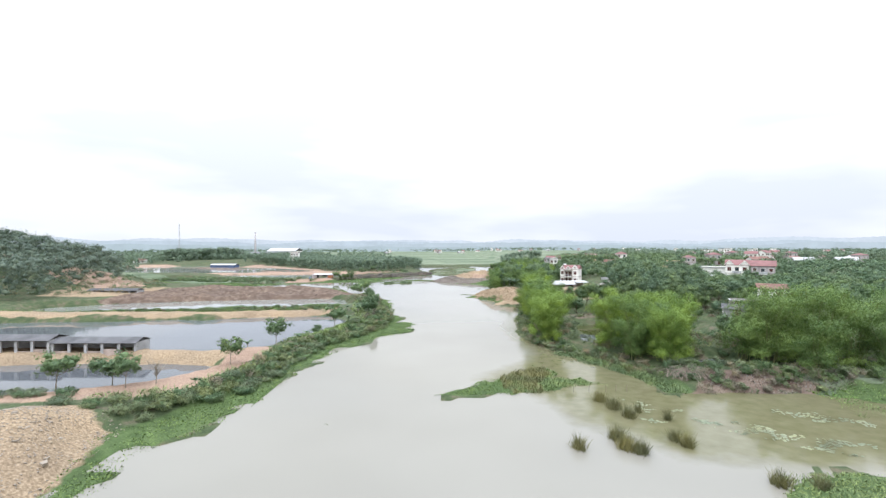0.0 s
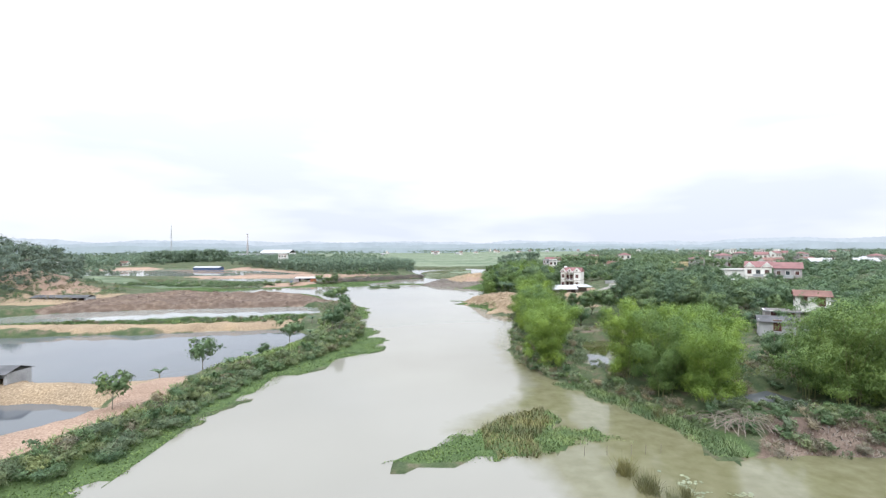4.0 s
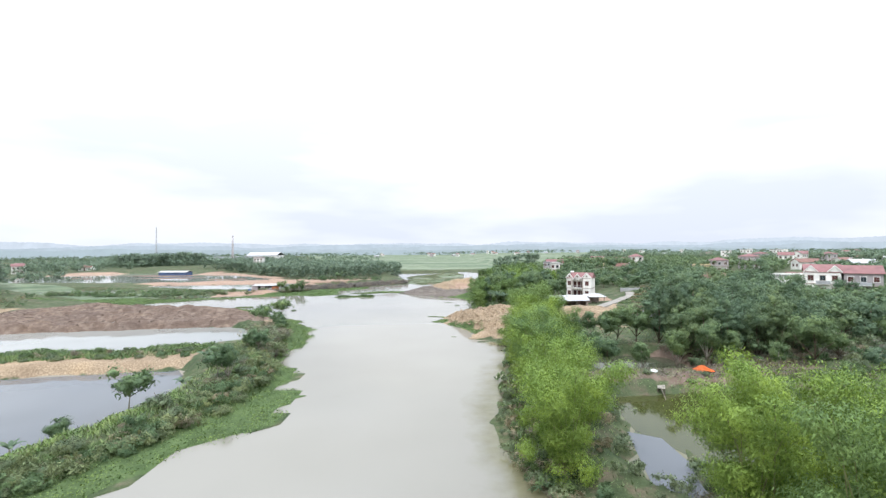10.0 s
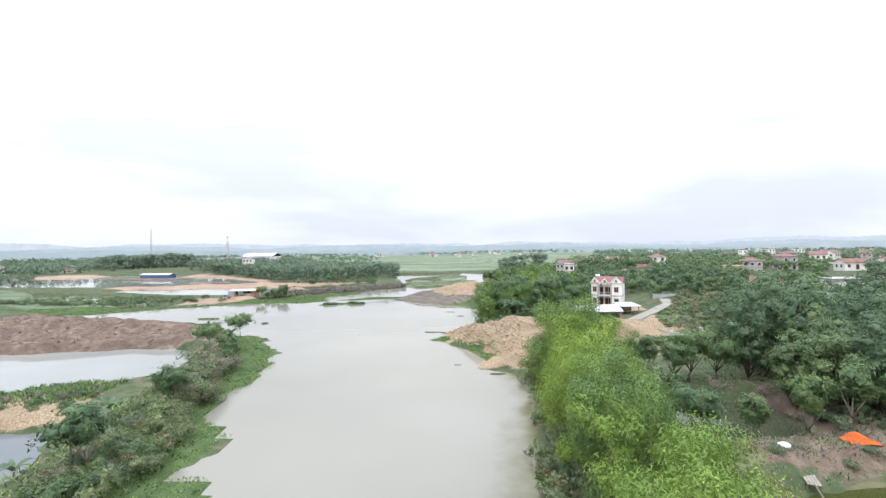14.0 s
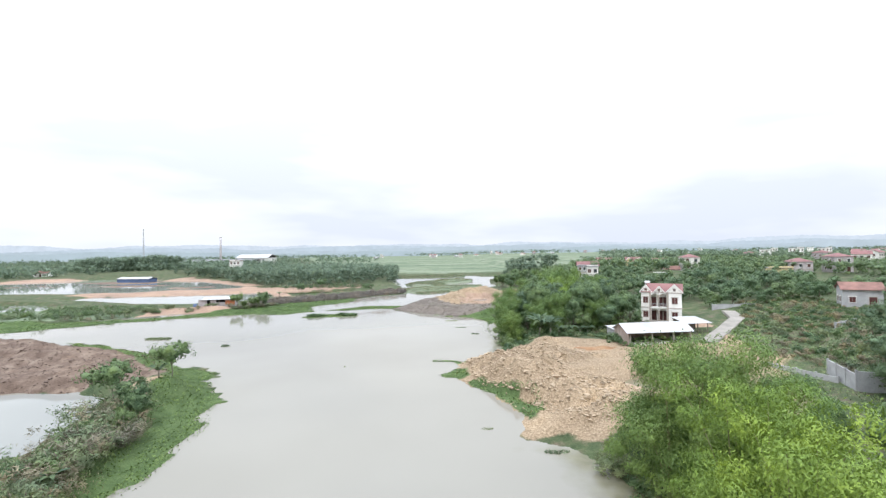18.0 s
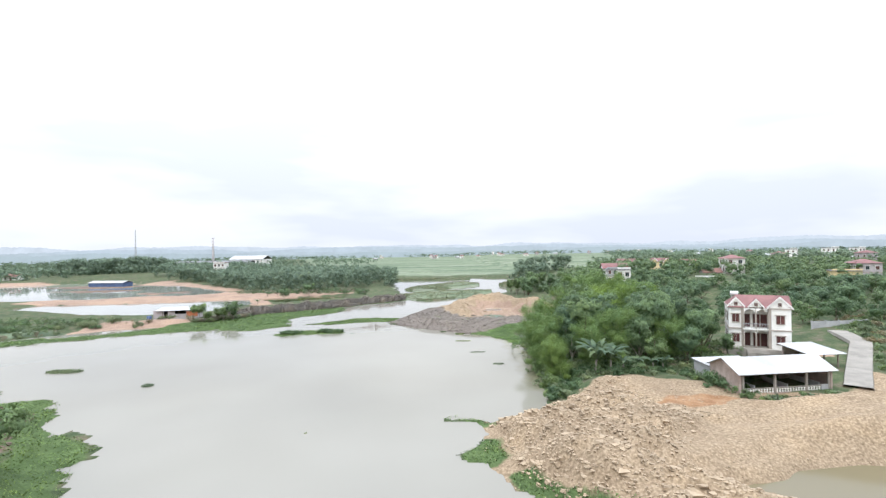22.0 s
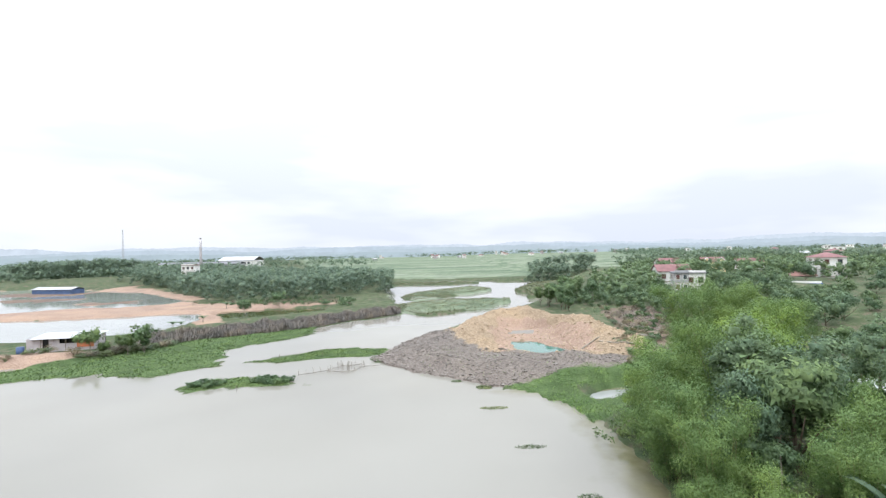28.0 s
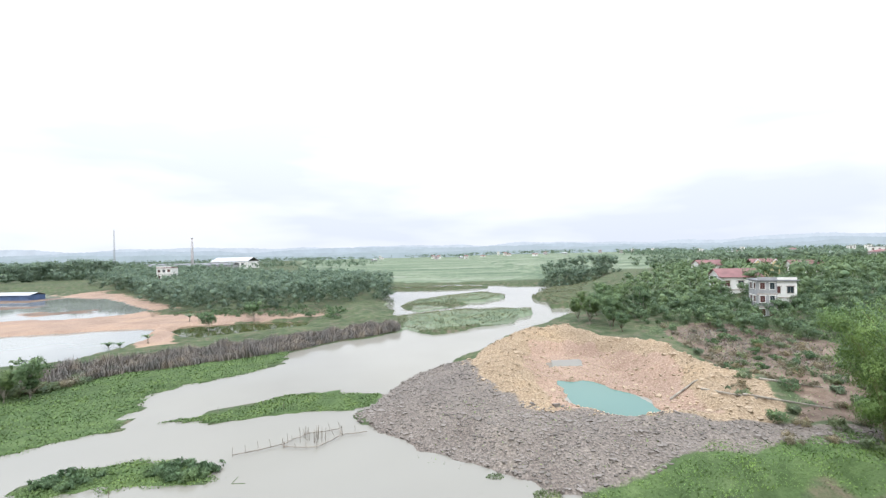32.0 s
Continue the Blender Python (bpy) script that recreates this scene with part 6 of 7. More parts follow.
    lo = [bm.verts.new(p) for p in ((xl - 0.1, -0.35, E2 - 0.1), (xr + 0.35, -0.35, E2 - 0.1), (xr + 0.35, D + 0.35, E2 - 0.1), (xl - 0.1, D + 0.35, E2 - 0.1))]
    hi = [bm.verts.new(p) for p in ((xl + 1.4, D / 2 - 1.2, E2 + 1.95), (xr + 0.35, D / 2 - 1.2, E2 + 1.95))]
    for f in ((lo[0], lo[1], hi[1], hi[0]), (lo[1], lo[2], hi[1]), (lo[2], lo[3], hi[0], hi[1]), (lo[3], lo[0], hi[0]), (lo[3], lo[2], lo[1], lo[0])):
        bm.faces.new(f)
    part("roof", bm, REDROOF, t)
    for x0, x1, y, rise in ((xl, c0 + 0.1, -0.02, 1.5), (c1 - 0.1, xr, -0.82, 1.75), (-1.4, 0.5, -0.42, 1.25)):
        gable_wall(t, x0, x1, y, E2, rise, WHITEWALL)
        gable_roof("gable_roof", t, x0, x1, y + 0.25, 2.6, E2, rise, REDROOF, 0.2, axis="y")
        verge(t, x0, x1, y - 0.1, E2, rise)
        w = window(t, (x0 + x1) / 2, E2 + rise * 0.22, 0.42, 0.5, y, head=False)
    tank = thing("water_tank", "white round water tank on the villa roof", "water tank", pose(60.6, 230.2, 11.9, 0, 0, -27.0) @ Matrix.Scale(0.75, 4))
    bm = bmesh.new()
    tube(bm, [(-0.8, 0, 0.5), (-0.7, 0, 0.5), (0.7, 0, 0.5), (0.8, 0, 0.5)], 0.5, 0.5, 14)
    part("tank", bm, PLASTIC, tank, smooth=True)
    part("stand", boxes((-0.6, -0.45, -0.4, 0.4, -1.4, 0.1), (0.45, 0.6, -0.4, 0.4, -1.4, 0.1)), STEEL, tank)


villa()


def livestock_shed():
    """The long white-roofed shed in front of the villa."""
    t = thing("farm_shed", "long brick shed with white metal roof and open front", "shed", pose(46.0, 206.2, 1.4, 0, 0, 6.0))
    W, D, E, R = 13.2, 5.6, 3.0, 4.3
    bm = bmesh.new()
    prism(bm, [(0, -0.8), (D, -0.8), (D, E), (D / 2, R), (0, E)], "x", 0, 0.25)
    part("gable_wall", bm, BRICKWALL, t, "bare pinkish brick gable wall")
    bm = bmesh.new()
    prism(bm, [(0, -0.8), (D, -0.8), (D, E), (D / 2, R), (0, E)], "x", W - 0.25, W)
    part("gable_wall", bm, BRICKWALL, t)
    part("back_wall", boxes((0.25, W - 0.25, D - 0.2, D, -0.8, E)), BRICKWALL, t)
    part("floor", boxes((0.25, W - 0.25, 0.2, D - 0.2, -0.8, 0.05)), CONCRETE, t)
    for x in (0.4, 4.9, 9.4, W - 0.6):
        part("post", boxes((x, x + 0.25, 0.0, 0.25, -0.8, E)), CONCRETE, t)
    for a, b in ((0.65, 4.9), (5.15, 9.4), (9.65, 11.6)):
        part("low_wall", boxes((a, b, 0.02, 0.2, -0.8, 0.25)), BRICKWALL, t)
        lat = part("lattice", boxes((a, b, 0.05, 0.17, 0.8, 0.92)), CONCRETE, t, "white pierced concrete blocks")
        n = int((b - a) / 0.36)
        for k in range(n):
            x = a + (k + 0.5) * (b - a) / n
            for z in (0.25, 0.53):
                bm = bmesh.new()
                s = 0.13
                prism(bm, [(x - s, z + 0.14), (x, z), (x + s, z + 0.14), (x, z + 0.28)], "y", 0.06, 0.16)
                part("block", bm, WHITEWALL, lat)
    part("panel", boxes((11.6, W - 0.6, 0.02, 0.2, -0.8, 1.0)), GREYWALL, t)
    for x in (2.5, 7.2, 11.8):
        part("stall", boxes((x, x + 0.12, 0.6, D - 0.4, 0.05, 1.1)), GREYWALL, t)
    gable_roof("roof", t, 0, W, 0, D, E, R - E, WHITEROOF, 0.45, 0.06)
    a = thing("lean_to", "low grey annex with a white sheet roof", "shed", pose(45.6, 211.95, height(47, 215) - 0.1, 0, 0, 6.0))
    part("wall", boxes((0, 0.2, 0, 3.6, -0.8, 2.1), (0.2, 7, 0, 0.2, -0.8, 2.1), (0.2, 7, 3.4, 3.6, -0.8, 2.1), (6.8, 7, 0.2, 3.4, -0.8, 2.1)), GREYWALL, a)
    bm = bmesh.new()
    prism(bm, [(-0.3, 2.12), (3.9, 2.4), (3.9, 2.46), (-0.3, 2.18)], "x", -0.3, 7.4)
    part("roof", bm, WHITEROOF, a)
    b = thing("lean_to", "open shelter with a white sheet roof beside the lane", "shed", pose(62.5, 215.5, height(66, 217) - 0.1, 0, 0, 6.0))
    for x in (0.2, 2.6, 4.9):
        for y in (0.3, 4.6):
            part("post", boxes((x, x + 0.16, y, y + 0.16, -0.5, 2.4 if y < 1 else 2.8)), TIMBER, b)
    part("back_wall", boxes((0, 5.2, 4.85, 5.0, -0.5, 2.6)), BRICKWALL, b)
    bm = bmesh.new()
    prism(bm, [(-0.5, 2.3), (5.6, 2.9), (5.6, 2.96), (-0.5, 2.36)], "x", -0.4, 5.6)
    part("roof", bm, WHITEROOF, b)


livestock_shed()


def village_house(x, y, w, d, storeys, turn, wall, roofm, label, roof="gable", z=None, windows=3, balcony=False, name="house", per=3.5, grp="village houses"):
    t = thing(name, label, "house", pose(x, y, (height(x, y) if z is None else z), 0, 0, turn), grp)
    h = storeys * per
    part("wall", boxes((-w / 2, w / 2, 0, 0.25, -1.5, h), (-w / 2, w / 2, d - 0.25, d, -1.5, h), (-w / 2, -w / 2 + 0.25, 0.25, d - 0.25, -1.5, h), (w / 2 - 0.25, w / 2, 0.25, d - 0.25, -1.5, h)), wall, t)
    for s in range(storeys):
        for k in range(windows):
            cx = -w / 2 + w * (k + 0.5) / windows
            if s == 0 and k == windows // 2:
                door(t, cx, 0.1, min(1.4, w / windows * 0.6), 2.3, 0.0)
            else:
                window(t, cx, s * per + 1.0, min(1.2, w / windows * 0.5), 1.4, 0.0, WHITEWALL if wall is not WHITEWALL else TRIM, GLASS if k % 2 else DARKWOOD)
        for q in (0.3, 0.7):
            window(t, d * q, s * per + 1.0, 1.0, 1.3, -w / 2, WHITEWALL if wall is not WHITEWALL else TRIM, DARKWOOD, side=2)
        if s:
            part("floor_band", boxes((-w / 2 - 0.1, w / 2 + 0.1, -0.1, -0.002, s * per - 0.15, s * per + 0.1)), TRIM, t)
    if balcony:
        bal = part("balcony", boxes((-w * 0.2, w * 0.2, -1.2, -0.1, per - 0.1, per + 0.05)), WHITEWALL, t)
        part("balcony_rail", boxes((-w * 0.2, w * 0.2, -1.2, -1.14, per + 0.05, per + 0.95)), STEEL, bal)
    if roof == "gable":
        gable_roof("roof", t, -w / 2, w / 2, 0, d, h, d * 0.24, roofm, 0.45)
        for s in (-w / 2, w / 2 - 0.2):
            bm = bmesh.new()
            prism(bm, [(0, h), (d, h), (d / 2, h + d * 0.24)], "x", s, s + 0.2)
            part("gable", bm, wall, t)
    elif roof == "twin":
        gable_roof("roof", t, -w / 2, w / 2, 0.2, d, h, d * 0.24, roofm, 0.4)
        for a, b in ((-w / 2, -w / 6), (w / 6, w / 2)):
            gable_wall(t, a, b, -0.02, h, w * 0.19, wall)
            gable_roof("gable_roof", t, a, b, 0.1, d * 0.5, h, w * 0.19, roofm, 0.25, axis="y")
            verge(t, a, b, -0.1, h, w * 0.19)
    elif roof == "hip":
        bm = bmesh.new()
        o = 0.5
        lo = [bm.verts.new(p) for p in ((-w / 2 - o, -o, h), (w / 2 + o, -o, h), (w / 2 + o, d + o, h), (-w / 2 - o, d + o, h))]
        k = min(w, d) * 0.45
        hi = [bm.verts.new(p) for p in ((-w / 2 + k, d / 2, h + 1.6), (w / 2 - k, d / 2, h + 1.6))]
        bm.faces.new(lo[::-1]), bm.faces.new((lo[0], lo[1], hi[1], hi[0])), bm.faces.new((lo[1], lo[2], hi[1])), bm.faces.new((lo[2], lo[3], hi[0], hi[1])), bm.faces.new((lo[3], lo[0], hi[0]))
        part("roof", bm, roofm, t)
    else:
        part("roof", boxes((-w / 2 - 0.3, w / 2 + 0.3, -0.4, d + 0.3, h, h + 0.25)), roofm, t)
        part("parapet", boxes((-w / 2, w / 2, -0.1, 0.1, h + 0.25, h + 0.8)), wall, t)
    return t


village_house(122.8, 193.3, 8.2, 8, 2, -36, WHITEWALL, REDROOF, "cream two-storey house with red gables among orchards", "twin", 6.6, 3, True)
village_house(130.4, 188.6, 8.2, 8, 2, -36, PINKWALL, REDROOF, "unpainted pinkish two-storey house with red roof", "gable", 6.4, 3, True)
village_house(92.5, 130, 6.6, 4.2, 1, -32, WHITEWALL, TILEROOF, "low hut with terracotta tile roof", "gable", 7.0, 2, per=2.5)
village_house(75.0, 117.5, 6.4, 3.6, 1, -28, GREYWALL, OLDROOF, "small grey cement hut with dark sheet roof", "gable", 3.3, 1, per=2.1)
village_house(80.5, 123.5, 6.4, 4.5, 1, -28, PINKWALL, GREYROOF, "brick hut with a pale patched sheet roof", "flat", 4.3, 2, per=2.2)
village_house(97, 131, 6, 4, 1, -25, GREYWALL, TILEROOF, "low shed with a red sheet roof", "flat", None, 2, per=2.4)
village_house(125.5, 212, 13, 7, 1, -10, WHITEWALL, GREYROOF, "long white single-storey building with flat roof", "flat", 6.5, 4, per=5.0)
village_house(140, 222, 8, 7, 1, -20, BRICKWALL, REDROOF, "small house with a red roof behind the orchard", "gable", 6.5, 2)
village_house(110, 226, 7.5, 6, 1, -30, GREYWALL, TILEROOF, "grey block house with a terracotta roof", "gable", 6.0, 2, per=4.2)
village_house(173, 326, 9, 9, 2, -25, PINKWALL, REDROOF, "pinkish two-storey house with red roof", "hip", 6.5, 3)
village_house(158, 318, 9, 6, 1, -25, YELLOWWALL, GREYROOF, "yellow house with a flat roof", "flat", 6.5, 3, per=4.5)
village_house(132.5, 343, 7.5, 8, 3, -12, WHITEWALL, REDROOF, "tall narrow pale three-storey house with red roof", "hip", 6.4, 2, per=3.1)
village_house(123.5, 344, 7, 6, 1, -12, PINKWALL, TILEROOF, "low house beside the tall pale one", "gable", 6.5, 2)
village_house(83, 347, 10, 8, 2, -10, WHITEWALL, REDROOF, "white two-storey house with a bright red roof", "gable", 5.2, 3)
village_house(72.2, 321.5, 3.6, 5, 3, -15, GREYWALL, GREYROOF, "unfinished grey house with bare walls", "flat", 4.6, 2, per=2.75)
village_house(77.5, 324, 5, 6, 2, -15, WHITEWALL, GREYROOF, "white flat-roofed house among trees", "flat", 5.4, 2, per=3.6)
village_house(108, 323, 6.5, 6, 1, -35, WHITEWALL, BLUESHEET, "white house with a flat blue-grey roof among trees", "flat", 4.6, 2, per=4.4)
village_house(129, 403, 9, 8, 2, -15, YELLOWWALL, REDROOF, "yellow two-storey house with red roof", "twin", 6.0, 3)
village_house(150, 409, 11, 8, 2, -15, WHITEWALL, REDROOF, "white two-storey house with red roof", "gable", 5.0, 3)
village_house(118, 420, 10, 8, 2, 0, WHITEWALL, REDROOF, "white house with red roof and blue trim", "gable", 5.5, 3)
village_house(-157, 489, 8, 8, 2, 5, WHITEWALL, REDROOF, "pale blue-white house rising above the wood", "flat", 7.6, 3)

# small shelter behind the bamboo
t = thing("shelter", "low shelter with a white sheet roof behind the bamboo", "shed", pose(54.0, 247.0, height(55, 248) - 0.2, 0, 0, -20))
for x, y in ((0.2, 0.2), (3.6, 0.2), (0.2, 2.4), (3.6, 2.4)):
    part("post", boxes((x, x + 0.14, y, y + 0.14, -0.6, 1.75)), TIMBER, t)
part("back_wall", boxes((0, 4, 2.6, 2.75, -0.6, 1.7)), GREYWALL, t)
bm = bmesh.new()
prism(bm, [(-0.4, 1.7), (3.1, 2.1), (3.1, 2.16), (-0.4, 1.76)], "x", -0.3, 4.3)
part("roof", bm, WHITEROOF, t)

# white sheet roof on posts among the orchards
t = thing("shelter", "long white sheet roof on posts among fruit trees", "shed", pose(92.4, 185.3, 6.4, 0, 0, -65))
for k in range(5):
    for yy in (0.2, 5.0):
        part("post", boxes((0.3 + 3.4 * k, 0.45 + 3.4 * k, yy, yy + 0.15, -1, 3.6)), TIMBER, t)
bm = bmesh.new()
prism(bm, [(-0.5, 3.5), (5.8, 4.1), (5.8, 4.16), (-0.5, 3.56)], "x", -0.4, 14.5)
part("roof", bm, WHITEROOF, t)


def pond_shed(x0, x1, y, depth, h, label):
    """Low open shed on the dyke: piers, patchy walls, dark grey sheet roof."""
    t = thing("pond_shed", label, "shed", pose(x0, y, 1.15))
    n = round((x1 - x0) / 3.0)
    L_ = x1 - x0
    part("back_wall", boxes((0, L_, depth - 0.2, depth, -0.8, h)), GREYWALL, t)
    for k in range(n + 1):
        x = k * L_ / n
        part("pier", boxes((x - 0.25, x + 0.25, 0, 0.3, -0.8, h)), GREYWALL, t)
        if k < n and k % 3 != 1:
            part("low_wall", boxes((x + 0.25, x + L_ / n - 0.25, 0.05, 0.2, -0.8, 0.9 if k % 2 else 0.5)), BRICKWALL, t)
    part("end_wall", boxes((-0.2, 0.0, 0.3, depth - 0.2, -0.8, h)), GREYWALL, t)
    part("end_wall", boxes((L_, L_ + 0.2, 0.3, depth - 0.2, -0.8, h)), GREYWALL, t)
    gable_roof("roof", t, 0, L_, 0, depth, h, 0.65, OLDROOF, 0.3, 0.08)


pond_shed(-140, -73.5, 86.0, 4.4, 2.6, "long dilapidated shed with a dark grey roof on the dyke")
pond_shed(-73, -57.5, 86.3, 4.2, 2.1, "lower dilapidated shed with a grey roof on the dyke")
pond_shed(-146, -126, 190, 5.0, 2.0, "old low shed beside the mud flats")

t = thing("bank_shed", "low shed with white roof and orange boards above the clay bank", "shed", pose(-82.5, 291.5, height(-76, 292) + 0.5, 0, 0, 10))
part("end_wall", boxes((0, 0.2, 0, 4.5, -0.6, 2.3)), PINKWALL, t)
part("front_wall", boxes((0.2, 3.0, 0, 0.2, -0.6, 2.2), (4.2, 6.2, 0, 0.2, -0.6, 2.2), (6.2, 9.5, 0, 0.2, -0.6, 1.1), (9.5, 13, 0, 0.2, -0.6, 2.0)), PINKWALL, t)
part("end_wall", boxes((12.8, 13.0, 0.2, 4.3, -0.6, 2.4)), PINKWALL, t)
part("board", boxes((9.6, 12.9, -0.06, -0.002, 0.2, 1.8)), ORANGEBOARD, t, "orange-red board wall")
# back wall coloured dark in place of the shade behind the open front
part("back_wall", boxes((0.2, 13, 4.3, 4.5, -0.6, 2.6)), SHADEDROOM, t)
for x in (2.6, 5.0, 7.3):
    part("post", boxes((x, x + 0.18, 0, 0.18, -0.6, 2.2)), TIMBER, t)
bm = bmesh.new()
prism(bm, [(-0.6, 2.2), (5.0, 2.75), (5.0, 2.83), (-0.6, 2.28)], "x", 0.8, 13.4)
part("roof", bm, WHITEROOF, t)
t = thing("drum", "blue metal drum beside the bank shed", "drum", pose(-83.6, 291.3, height(-83.6, 291.3) - 0.05))
bm = bmesh.new()
tube(bm, [(0, 0, 0), (0, 0, 0.6), (0, 0, 1.5)], 0.7, 0.7, 12)
part("shell", bm, BLUESHEET, t, smooth=True)

t = thing("boat_shed", "long blue-walled shed with white roof beyond the pond", "shed", pose(-232, 461, 0.9, 0, 0, -8))
part("wall", boxes((0, 26, 0, 0.2, -1.6, 2.0), (0, 0.2, 0.2, 8, -1.6, 2.0), (25.8, 26, 0.2, 8, -1.6, 2.0), (0, 26, 8, 8.2, -1.6, 2.0)), BLUESHEET, t)
gable_roof("roof", t, 0, 26, 0, 8.2, 2.0, 1.1, WHITEROOF, 0.5, 0.08)

# factory with its chimney, and the far mast
t = thing("factory", "long pale factory hall far across the plain", "factory", pose(-357, 940, 1.5, 0, 0, -3))
part("wall", boxes((0, 58, 0, 0.5, -2, 10.5), (0, 0.5, 0.5, 40, -2, 10.5), (57.5, 58, 0.5, 40, -2, 10.5), (0, 58, 40, 40.5, -2, 10.5)), WHITEWALL, t)
gable_roof("roof", t, 0, 58, 0, 40.5, 10.5, 6, WHITEROOF, 1.0, 0.4)
for k in range(8):
    window(t, 4 + 6.6 * k, 5, 3.5, 3, 0.0, GREYWALL, GLASS, head=False)
t = thing("factory", "low wide works building beside the chimney", "factory", pose(-440, 915, 1.5, 0, 0, -2))
part("wall", boxes((0, 130, 0, 20, -2, 6)), GREYWALL, t)
gable_roof("roof", t, 0, 130, 0, 20, 6, 3, GREYROOF, 0.8, 0.3)
t = thing("chimney", "tall brick works chimney", "chimney", pose(-368.4, 908.6, 1))
bm = bmesh.new()
tube(bm, [(0, 0, -1), (0, 0, 16), (0, 0, 32), (0, 0, 46.5)], 2.2, 1.4, 14)
part("shaft", bm, HAZEDBRICK, t, smooth=True)
bm = bmesh.new()
tube(bm, [(0, 0, 46.5), (0, 0, 47.8)], 1.65, 1.65, 14)
part("cap", bm, HAZEDBRICK, t)
t = thing("mast", "thin lattice radio mast far on the plain", "mast", pose(-653.5, 1147, 1))
for k in range(4):
    sx, sy = (-1, 1, 1, -1)[k], (-1, -1, 1, 1)[k]
    bm = bmesh.new()
    tube(bm, [(sx * 1.6, sy * 1.6, -1), (sx * 0.9, sy * 0.9, 40), (sx * 0.3, sy * 0.3, 76.7)], 0.3, 0.2, 5)
    part("leg", bm, STEEL, t)
for k in range(12):
    z, w = 3 + k * 6, 1.55 - k * 0.105
    part("brace", boxes((-w, w, -w - 0.1, -w, z, z + 0.3), (-w, w, w, w + 0.1, z, z + 0.3), (-w - 0.1, -w, -w, w, z, z + 0.3), (w, w + 0.1, -w, w, z, z + 0.3)), STEEL, t)


def village(seed=3):
    """Houses scattered through the trees farther off, each a copy of a few patterns."""
    rng = np.random.RandomState(seed)
    pats = [village_house(0, 0, 9, 8, 2, 0, WHITEWALL, REDROOF, "distant white house with a red roof", "gable", 0, 3), village_house(0, 0, 8, 8, 2, 0, PINKWALL, REDROOF, "distant pinkish house with a red roof", "hip", 0, 2),
            village_house(0, 0, 12, 7, 1, 0, WHITEWALL, TILEROOF, "distant low house with a tiled roof", "gable", 0, 3), village_house(0, 0, 6, 9, 3, 0, WHITEWALL, GREYROOF, "distant narrow tall house", "flat", 0, 2), village_house(0, 0, 12, 8, 1, 0, GREYWALL, WHITEROOF, "distant shed with a pale roof", "gable", 0, 2)]
    zones = [([(170, 250), (330, 230), (520, 420), (420, 620), (230, 520)], 22, 24), ([(300, 420), (700, 400), (1100, 900), (500, 1100), (250, 700)], 28, 50), ([(-600, 420), (-330, 480), (-340, 540), (-600, 560)], 8, 30), ([(-200, 1300), (500, 1300), (700, 1700), (-200, 1700)], 20, 60)]
    k = 0
    for poly, n, gap in zones:
        for x, y in scatter(poly, n, gap, rng):
            copy_thing(pats[k % 5], pose(x, y, height(x, y) + rng.uniform(-0.5, 1.0), 0, 0, rng.uniform(-50, 50)))
            k += 1
    done(*pats)


village()


# ---- lane, walls, small things ----
def strip(name, line, w, z, material, label, category):
    """A band over the ground along a line."""
    V, F = [], []
    pts = []
    for (x0, y0), (x1, y1) in zip(line, line[1:]):
        n = max(2, int(math.hypot(x1 - x0, y1 - y0)))
        pts += [(x0 + (x1 - x0) * k / n, y0 + (y1 - y0) * k / n) for k in range(n)]
    pts.append(line[-1])
    raw = [max(height(x + u, y + v) for u in (-2, 0, 2) for v in (-2, 0, 2)) for x, y in pts]
    for i, (x, y) in enumerate(pts):
        a, b = pts[max(i - 1, 0)], pts[min(i + 1, len(pts) - 1)]
        d = Vector((b[0] - a[0], b[1] - a[1])).normalized()
        nx, ny = -d.y, d.x
        near = raw[max(i - 3, 0):i + 4]
        hh = sum(near) / len(near) + z
        for s, dz in ((-0.55, -0.5), (-0.5, 0), (0.5, 0), (0.55, -0.5)):
            V.append((x + nx * w * s, y + ny * w * s, hh + dz))
    for i in range(len(pts) - 1):
        for k in range(3):
            F.append((4 * i + k, 4 * i + k + 1, 4 * i + k + 5, 4 * i + k + 4))
    return tagged(link_mesh(name, V, F, material, smooth=False), label, category, kind="structure")


strip("road", [(62, 207), (67, 212.5), (74, 220), (81, 227.5), (84, 236)], 2.9, 0.12, CONCRETE, "pale concrete lane beside the villa", "road")


def block_wall(x0, y0, x1, y1, h, label, material=GREYWALL):
    n = max(1, round(math.hypot(x1 - x0, y1 - y0) / 3))
    t = thing("garden_wall", label, "wall", pose(x0, y0, min(height(x0, y0), height(x1, y1)), 0, 0, math.degrees(math.atan2(y1 - y0, x1 - x0))))
    L_ = math.hypot(x1 - x0, y1 - y0)
    for k in range(n):
        part("panel", boxes((k * L_ / n + 0.12, (k + 1) * L_ / n - 0.12, -0.08, 0.08, -0.8, h)), material, t)
    for k in range(n + 1):
        part("pillar", boxes((k * L_ / n - 0.12, k * L_ / n + 0.12, -0.13, 0.13, -0.8, h + 0.15)), material, t)


block_wall(82, 239.5, 97, 241, 1.5, "grey block wall at the lane's end")
block_wall(88, 208, 110, 221, 1.2, "long low grey garden wall")
block_wall(63.5, 176, 72, 172.5, 2.6, "pale grey concrete block wall beside the sandy track")
block_wall(63.5, 176, 66.5, 184, 2.2, "pale grey concrete block wall beside the sandy track")
block_wall(60.5, 190, 64.5, 180, 0.8, "low old concrete wall along the sandy track")
block_wall(79, 115, 98, 122, 1.3, "low grey wall by the huts")

